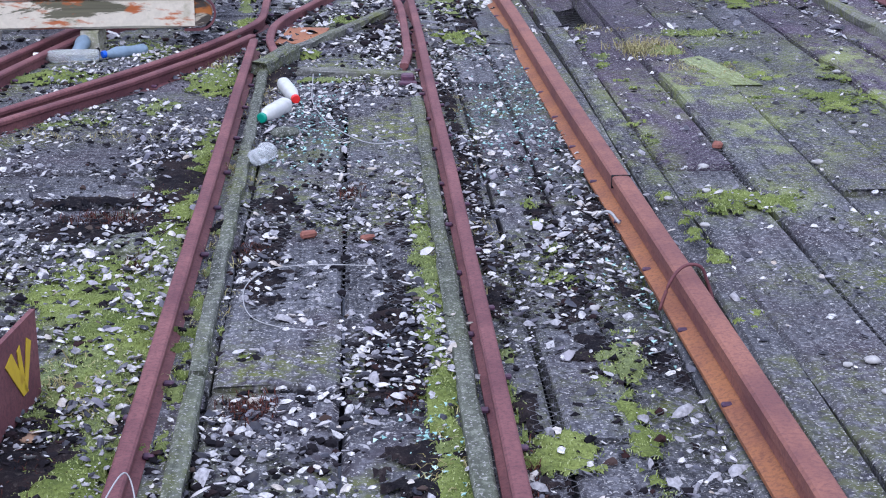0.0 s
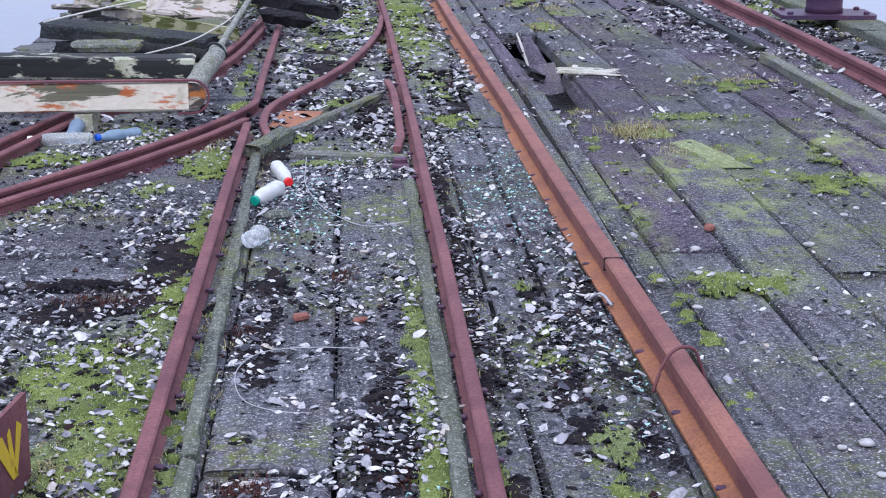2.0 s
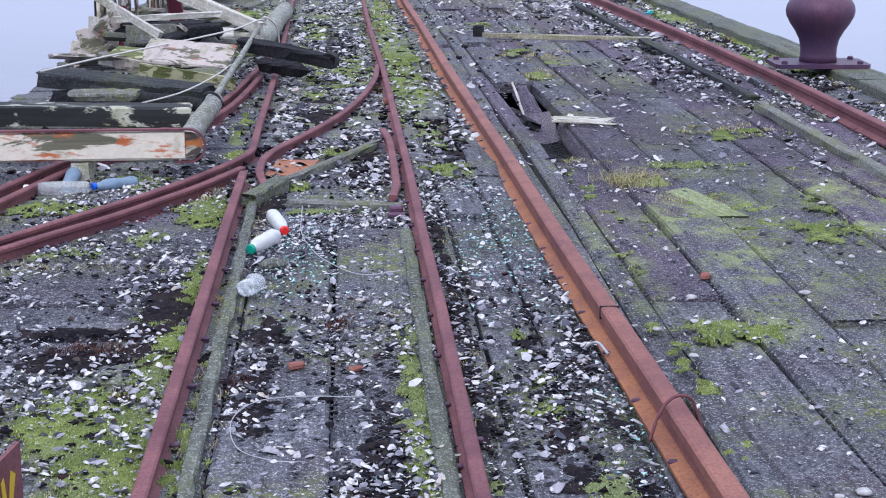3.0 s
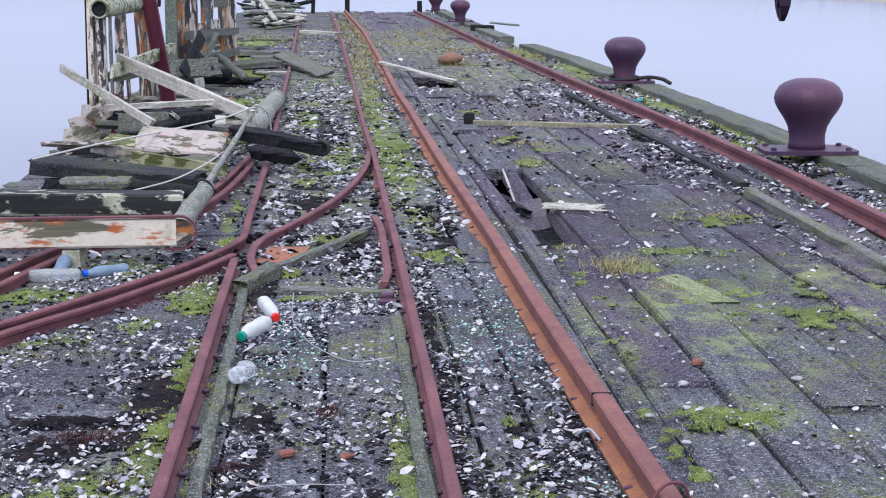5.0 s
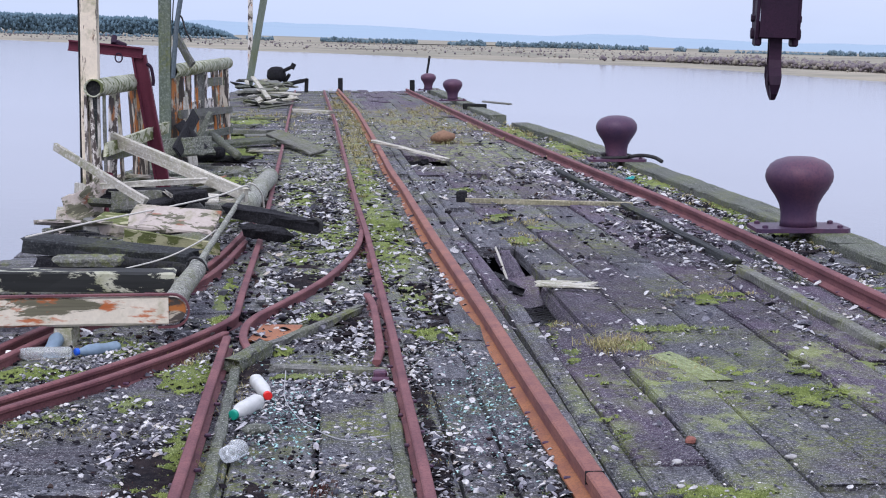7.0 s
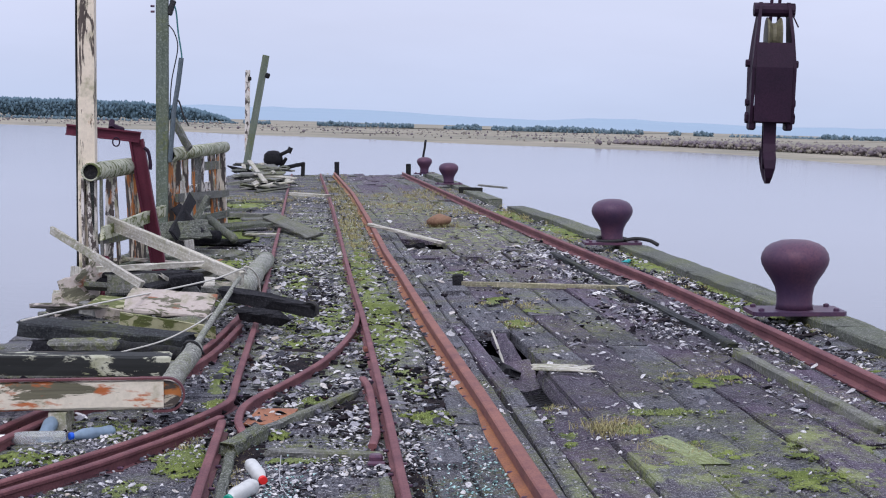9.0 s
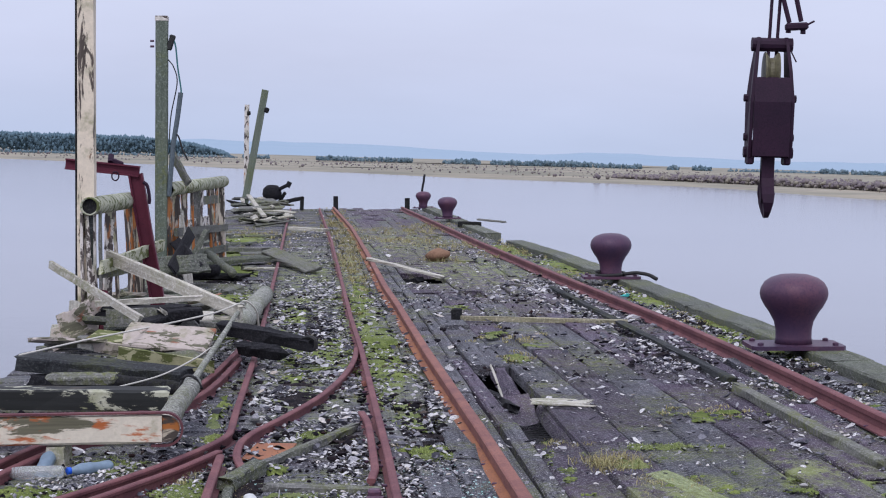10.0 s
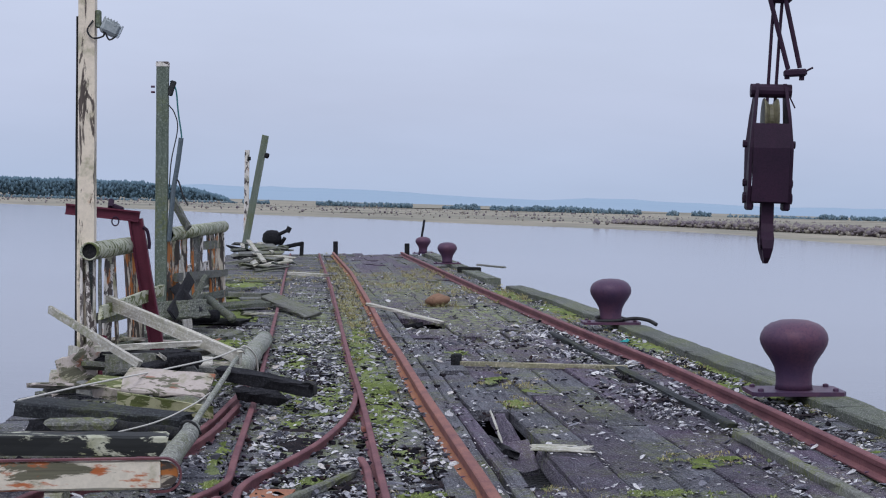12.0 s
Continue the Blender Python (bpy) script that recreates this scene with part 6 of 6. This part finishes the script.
# glass shards
SHARD = by_island("pale_green_glass", [(0, (0.16, 0.33, 0.32)), (0.5, (0.30, 0.50, 0.49)), (1, (0.50, 0.66, 0.65))], 0.15, 60.0, 0.1)
vs, fs = [], []
for cx, cy, sx, sy, n in ((-0.22, 7.2, 0.12, 0.45, 420), (0.66, 7.5, 0.11, 0.7, 380), (0.83, 7.6, 0.06, 0.7, 200), (0.18, 3.7, 0.07, 0.3, 130), (0.86, 4.9, 0.05, 0.3, 60), (0.15, 7.0, 0.10, 0.3, 60)):
    for _ in range(n):
        x, y = rg.gauss(cx, sx), rg.gauss(cy, sy)
        if -0.42 < x < 0.3 or 0.4 < x < 0.93:
            r, a, z = rg.uniform(0.004, 0.012), rg.uniform(0, 6.3), rg.uniform(0.003, 0.012)
            i = len(vs)
            for k in range(3):
                w = a + 2.1 * k + rg.uniform(-0.5, 0.5)
                vs.append((x + r * math.cos(w), y + r * math.sin(w), z + rg.uniform(-0.002, 0.008)))
            vs.append((x, y, z - 0.003))
            fs += [(i, i + 1, i + 2), (i, i + 3, i + 1), (i + 1, i + 3, i + 2), (i + 2, i + 3, i)]
tagged(link_mesh("glass_shards", vs, fs, SHARD), "scatter of pale green broken glass on the deck", "broken glass", kind="stuff")

# grass and moss fronds
def blades(places, rg2, mat, name, label, category):
    vs, fs = [], []
    for x, y, z, h, w, lean in places:
        a = rg2.uniform(0, 2 * math.pi)
        dx, dy = math.cos(a), math.sin(a)
        b = rg2.uniform(0.2, 1.0) * lean
        i = len(vs)
        vs += [(x - dy * w, y + dx * w, z), (x + dy * w, y - dx * w, z), (x + dx * h * b * 0.4 - dy * w * 0.7, y + dy * h * b * 0.4 + dx * w * 0.7, z + h * 0.6), (x + dx * h * b * 0.4 + dy * w * 0.7, y + dy * h * b * 0.4 - dx * w * 0.7, z + h * 0.6), (x + dx * h * b, y + dy * h * b, z + h * (1 - 0.4 * b))]
        fs += [(i, i + 1, i + 3, i + 2), (i + 2, i + 3, i + 4)]
    return tagged(link_mesh(name, vs, fs, mat), label, category, kind="stuff")


FROND = by_island("moss_frond", [(0, (0.08, 0.10, 0.025)), (0.5, (0.26, 0.32, 0.095)), (1, (0.46, 0.50, 0.26))], 0.9, 40, 0.1)
STRAW = by_island("dry_grass", [(0, (0.17, 0.14, 0.06)), (0.5, (0.33, 0.29, 0.14)), (1, (0.42, 0.40, 0.22))], 0.9, 40, 0.1)
rg = random.Random(33)
pick = [p for p in moss_points for _ in range(4 if p[1] < 7 else 2 if p[1] < 10 else 1)]
blades([(p[0] + rg.gauss(0, 0.009), p[1] + rg.gauss(0, 0.011), max(0.0, p[2] - 0.006), rg.uniform(0.005, 0.014) * (1 if p[1] < 9 else 1.4), 0.0016 * (1 if p[1] < 9 else 1.8), 1.3) for p in pick], rg, FROND, "moss_fronds", "short bright green moss fronds on the cushions", "moss")
FIBRE = by_island("dead_red_moss", [(0, (0.02, 0.010, 0.010)), (0.6, (0.06, 0.022, 0.018)), (1, (0.12, 0.04, 0.03))], 1.0, 60, 0.2)
clumps = []
for cx, cy, sx, sy, n in ((-0.31, 3.98, 0.035, 0.04, 420), (-0.045, 6.05, 0.025, 0.05, 220), (-0.93, 5.75, 0.10, 0.05, 500), (-0.75, 5.9, 0.05, 0.12, 260), (0.12, 4.05, 0.03, 0.05, 120), (-0.88, 3.55, 0.06, 0.12, 300), (0.40, 3.55, 0.02, 0.1, 120), (-0.38, 5.35, 0.03, 0.04, 140), (-0.78, 5.2, 0.03, 0.05, 160)):
    for _ in range(n):
        clumps.append((rg.gauss(cx, sx), rg.gauss(cy, sy), 0.002, rg.uniform(0.008, 0.028), 0.0018, 1.6))
blades(clumps, rg, FIBRE, "dead_moss", "red-brown fibrous clumps of dead moss and weed", "dead moss")
tufts = []
GRASS = [(-0.80, 4.15, 0.08, 0.10, 16, 0.07), (-0.49, 5.1, 0.03, 0.6, 14, 0.05), (0.22, 4.3, 0.05, 1.0, 26, 0.04), (-0.49, 7.6, 0.04, 0.6, 16, 0.06), (-0.85, 8.7, 0.12, 0.12, 10, 0.07), (-1.35, 7.05, 0.3, 0.06, 14, 0.05), (0.44, 7.5, 0.03, 2.0, 14, 0.04), (1.60, 8.85, 0.09, 0.12, 46, 0.10), (1.75, 8.3, 0.12, 0.15, 16, 0.06), (1.36, 9.5, 0.08, 0.06, 8, 0.05), (0.40, 25.0, 0.12, 3.5, 90, 0.11), (0.42, 33.0, 0.15, 5.0, 110, 0.14), (0.25, 42.0, 0.2, 4.0, 60, 0.15), (1.5, 32.0, 0.5, 0.6, 50, 0.13), (2.3, 30.0, 0.4, 0.6, 40, 0.13), (1.9, 36.0, 0.6, 1.0, 50, 0.14), (2.6, 38.0, 0.4, 1.0, 40, 0.14), (3.5, 22.5, 0.2, 1.2, 30, 0.10), (3.3, 28.5, 0.3, 1.5, 50, 0.12), (-0.4, 36, 0.4, 3, 40, 0.14), (-1.5, 35, 0.5, 2, 40, 0.14), (4.03, 15.0, 0.05, 2.0, 70, 0.05), (3.92, 20.0, 0.05, 2.0, 70, 0.06), (0.45, 14.5, 0.12, 2.0, 40, 0.03), (0.0, 13.8, 0.2, 0.8, 30, 0.03), (1.85, 26.0, 0.15, 0.2, 20, 0.2), (-1.4, 26.5, 0.3, 0.6, 30, 0.1), (1.6, 13.6, 0.1, 0.2, 12, 0.06), (1.75, 15.0, 0.2, 0.3, 14, 0.06), (3.6, 16.3, 0.1, 0.5, 14, 0.06), (2.65, 10.6, 0.3, 0.1, 12, 0.05)]
for gx, gy, sx, sy, n, h in GRASS:
    for _ in range(n):
        x, y = rg.gauss(gx, sx), rg.gauss(gy, sy)
        for _ in range(14):
            tufts.append((x + rg.gauss(0, 0.02 + 0.12 * h), y + rg.gauss(0, 0.02 + 0.15 * h), 0.0, h * rg.uniform(0.25, 0.75), 0.0018 * (1 if gy < 10 else 2.2), 2.2))
blades(tufts, rg, STRAW, "dry_grass", "tufts of straw-coloured dead grass in the joints", "grass")

# ---- bottles ----
def clear_plastic(name, col, rough=0.25, trans=0.55):
    m, nt, bsdf = material(name, rough)
    n = noise_of(nt, coords(nt, (1, 1, 1)), 30.0, 3, 0.6)
    nt.links.new(blend(nt, times(nt, step(nt, n, 0.4, 0.7), 0.4), col, tuple(c * 0.6 for c in col)), bsdf.inputs["Base Color"])
    bsdf.inputs["Transmission Weight"].default_value = trans
    bsdf.inputs["IOR"].default_value = 1.3
    relief(nt, bsdf, n, 0.5, 0.008)
    return m


MILKY = clear_plastic("milky_plastic", (0.60, 0.61, 0.61), 0.4, 0.15)
CLEAR = clear_plastic("scuffed_clear_plastic", (0.80, 0.83, 0.85), 0.18, 0.75)
BLUISH = clear_plastic("bluish_plastic", (0.28, 0.38, 0.50), 0.3, 0.35)
RED = plain("red_cap", (0.62, 0.02, 0.02), (0.70, 0.03, 0.03), 0.45)
GREEN = plain("green_cap", (0.01, 0.24, 0.17), (0.015, 0.30, 0.22), 0.45)
BLUE = plain("blue_cap", (0.01, 0.08, 0.55), (0.015, 0.11, 0.62), 0.45)
WHITE = plain("white_cap", (0.70, 0.70, 0.70), (0.78, 0.78, 0.78), 0.5)


def bottle(x, y, r, length, yaw, tilt, mat, cap, label, crush=0.0, ribs=False, square=False):
    """A bottle lying down; its neck points along yaw."""
    t = thing("plastic_bottle", pose(x, y, r * (0.96 if not crush else 0.8) + 0.006, 0, 0, yaw) @ pose(0, 0, 0, 0, 90 + tilt, 0), label, "bottle", "plastic bottles")
    bm = bmesh.new()
    prof = [(r * 0.75, 0.0), (r * 0.97, 0.012), (r, 0.03)]
    for k in range(7):
        h = 0.03 + (length * 0.66 - 0.03) * (k + 1) / 7
        prof.append((r * (0.94 if ribs and k % 2 else 1.0), h))
    prof += [(r * 0.90, length * 0.75), (r * 0.68, length * 0.84), (r * 0.48, length * 0.90), (r * 0.46, length * 0.95)]
    lathe(bm, prof, 20)
    for v in bm.verts:
        if square:
            a = math.atan2(v.co.y, v.co.x)
            k = 1 / max(abs(math.cos(a)), abs(math.sin(a)))
            k = 1 + (k - 1) * 0.35
            v.co.x *= k * 0.9
            v.co.y *= k * 0.9
        if crush:
            v.co.x *= 1 - crush * (0.5 + 0.5 * math.sin(v.co.z * 30))
            v.co += noise.noise_vector(v.co * 22) * crush * 0.035
        v.co.z -= length / 2
    part("body", bm, mat, t, smooth=True)
    if cap:
        bm = bmesh.new()
        lathe(bm, [(r * 0.56, length * 0.42), (r * 0.60, length * 0.425), (r * 0.60, length * 0.49), (r * 0.52, length * 0.50)], 16)
        part("cap", bm, cap, t, "coloured screw cap")
    return t


bottle(-0.345, 7.74, 0.036, 0.27, -74, 6, MILKY, RED, "white milk bottle with a red cap lying among shells", 0.0, False, True)
bottle(-0.40, 7.33, 0.040, 0.24, -118, 5, MILKY, GREEN, "white milk bottle with a green cap beside the rail", 0.08, False, True)
bottle(-0.405, 6.55, 0.044, 0.17, 70, 0, CLEAR, None, "crumpled clear plastic bottle on the litter", 0.22, True)
bottle(-1.585, 8.70, 0.037, 0.35, 183, 0, CLEAR, WHITE, "long scuffed translucent bottle lying in the moss", 0.05)
bottle(-1.29, 8.82, 0.034, 0.27, 216, 0, BLUISH, BLUE, "crushed bluish bottle with a blue cap", 0.20, True)
bottle(-1.55, 8.99, 0.040, 0.22, 80, -20, BLUISH, None, "bluish bottle half under the fender board", 0.15)

# ---- wires, straps, plate ----
WIRE = plain("galvanised_wire", (0.28, 0.28, 0.30), (0.45, 0.45, 0.47), 0.5, 90.0, 0.3)


def wire(points, r, label, mat=WIRE, name="wire"):
    bm = bmesh.new()
    tube(bm, curve_through(points, 8), r, 6)
    return tagged(part(name, bm, mat, None, smooth=True), label, "wire")


wire([(0.03, 5.13, 0.015), (-0.155, 5.12, 0.025), (-0.31, 5.06, 0.03), (-0.38, 4.88, 0.03), (-0.35, 4.66, 0.02), (-0.245, 4.56, 0.015), (-0.11, 4.54, 0.012)], 0.0018, "thin galvanised wire lying in an open loop")
wire([(-0.23, 7.85, 0.10), (-0.23, 7.62, 0.02), (-0.17, 7.25, 0.02), (-0.096, 6.97, 0.03), (0.05, 6.73, 0.03), (0.235, 6.68, 0.06)], 0.0024, "pale bent wire across the planks")
wire([(-0.60, 3.2, 0.09), (-0.55, 3.35, 0.13), (-0.52, 3.3, 0.06), (-0.51, 3.15, 0.02)], 0.002, "fine wire snagged on the rail")
wire([(0.92, 4.66, 0.012), (0.955, 4.68, 0.10), (1.0, 4.70, 0.142), (1.05, 4.70, 0.14), (1.075, 4.70, 0.09), (1.10, 4.69, 0.012)], 0.0055, "rusty strap bent over the crane rail", RUST_RAIL, "strap")
bm = bmesh.new()
box(bm, (0.074, 0.006, 0.052), Matrix.Translation((along(5.86, RIGHT), 5.86, 0.090)))
ob = part("joint_gap", bm, CHAR, rail_right)
wire([(0.86, 5.66, 0.01), (0.90, 5.6, 0.05), (0.93, 5.52, 0.03)], 0.006, "bent strip of pale metal by the rail")

plate = thing("steel_plate", pose(-0.885, 4.12, 0), "upright maroon steel plate with a yellow paint mark", "plate")
dirn = Vector((-0.115, -0.80, 0)).normalized()
nrm = Vector((-dirn.y, dirn.x, 0))
bm = bmesh.new()
q = [Vector((0, 0, 0)), dirn * 0.95, dirn * 0.95 + Vector((0, 0, 0.25)), Vector((0, 0, 0.25))]
f1 = [bm.verts.new(p) for p in q]
f2 = [bm.verts.new(p + nrm * -0.014) for p in q]
bm.faces.new(f1)
bm.faces.new(f2)
for k in range(4):
    bm.faces.new((f1[k], f1[(k + 1) % 4], f2[(k + 1) % 4], f2[k]))
part("web", bm, RUST_RAIL, plate)
YELLOW = plain("yellow_paint", (0.55, 0.40, 0.02), (0.45, 0.30, 0.03), 0.7)
for k, pts in enumerate((((0.10, 0.055), (0.14, 0.055), (0.25, 0.18), (0.20, 0.20)), ((0.055, 0.18), (0.085, 0.20), (0.13, 0.07), (0.11, 0.055)), ((0.12, 0.10), (0.15, 0.09), (0.16, 0.19), (0.14, 0.20)))):
    bm = bmesh.new()
    lo_f = [bm.verts.new(dirn * a + Vector((0, 0, b)) + nrm * 0.003) for a, b in pts]
    hi_f = [bm.verts.new(dirn * a + Vector((0, 0, b)) + nrm * 0.0005) for a, b in pts]
    bm.faces.new(lo_f)
    bm.faces.new(hi_f)
    for j in range(4):
        bm.faces.new((lo_f[j], lo_f[(j + 1) % 4], hi_f[(j + 1) % 4], hi_f[j]))
    part("paint_mark", bm, YELLOW, plate, "yellow paint stroke")

# chicken wire sagging over the deck hole
bm = bmesh.new()
def sag(x, y):
    return 0.008 - 0.05 * max(0, math.sin((x - 1.20) / 0.32 * math.pi)) * max(0, math.sin((y - 9.45) / 1.3 * math.pi)) + 0.004 * noise.noise(Vector((x * 20, y * 20, 0)))


for k in range(26):
    for s in (-1, 1):
        pts = []
        c = 9.1 + k * 0.075
        for j in range(9):
            x = 1.17 + j * 0.05
            y = c + s * (x - 1.33) * 1.0
            if 9.45 < y < 10.75:
                pts.append(Vector((x, y, sag(x, y) + 0.0012 * s)))
        if len(pts) > 1:
            tube(bm, pts, 0.0009, 3)
tagged(part("chicken_wire", bm, plain("dull_wire", (0.04, 0.04, 0.045), (0.10, 0.10, 0.11), 0.7), None), "torn chicken wire sagging over the deck hole", "wire mesh", kind="stuff")
bm = bmesh.new()
for k in range(3):
    box(bm, (0.10, 0.03, 0.012), pose(3.62 + 0.03 * k, 19.25 + 0.05 * k, 0.02 + 0.008 * k, 10 * k, 5, 35 * k), 0.004)
tagged(part("plastic_scrap", bm, plain("teal_plastic", (0.03, 0.33, 0.33), (0.05, 0.42, 0.42), 0.5), None), "torn teal plastic scrap near the bollard", "plastic scrap")


# hexagonal wire netting stapled over the planks against slipping, torn in places
def netting(x0, x1, y0, y1, seed, cell=0.024, r=0.0010):
    """Zigzag strands of thin wire, joined; gaps where the netting has rusted away."""
    xs = np.arange(x0, x1, cell)
    ys = np.arange(y0, y1, cell * 0.62)
    n = len(ys)
    phase = np.array([0, 1, 1, 0])[np.arange(n) % 4]
    vs, fs, at = [], [], 0
    for k, x in enumerate(xs):
        side = 1 if k % 2 else -1
        px = x + side * (phase - 0.5) * cell * 0.86 + 0.35 * cell * np.sin(ys * 1.7 + seed)
        keep = [noise.noise(Vector((x * 0.9, y * 0.7, seed))) + 0.35 * noise.noise(Vector((x * 4, y * 4, seed))) > -0.10 and not any(a - 0.02 < x < b + 0.02 and c - 0.1 < y < d for a, b, c, d in HOLES) for y in ys]
        ring = np.zeros((n, 3, 3))
        for j, w in enumerate((0.5, 2.6, 4.7)):
            ring[:, j, 0] = px + r * math.cos(w)
            ring[:, j, 1] = ys
            ring[:, j, 2] = 0.006 + 0.0025 * np.sin(ys * 9 + x * 31 + seed) + r * math.sin(w)
        vs.append(ring.reshape(-1, 3))
        for i in range(n - 1):
            if keep[i]:
                a = at + 3 * i
                fs += [(a, a + 1, a + 4, a + 3), (a + 1, a + 2, a + 5, a + 4), (a + 2, a, a + 3, a + 5)]
        at += 3 * n
    return tagged(link_mesh("wire_netting", np.concatenate(vs).tolist(), fs, NETWIRE), "dull galvanised wire netting stapled over the deck planks", "wire netting", kind="stuff")


NETWIRE = plain("weathered_netting", (0.05, 0.05, 0.06), (0.24, 0.24, 0.27), 0.6, 3.0, 0.2)
netting(1.14, 3.02, 4.2, 13.0, 3.1)
netting(-2.0, -0.70, 5.2, 8.0, 7.4)
netting(-0.42, 0.26, 4.2, 7.6, 5.2)
netting(0.45, 0.92, 3.2, 9.0, 9.7)

# all that stands on the jetty leans with it; the hook hangs plumb
LEVEL = {"water", "ground", "far_wood", "far_trees", "shore_scrub", "backdrop_hills", "hook_block", "sun"}
for ob in list(scene.objects):
    if ob.parent is None and ob.type != "CAMERA" and ob.name not in LEVEL:
        ob.matrix_world = LEAN @ ob.matrix_basis
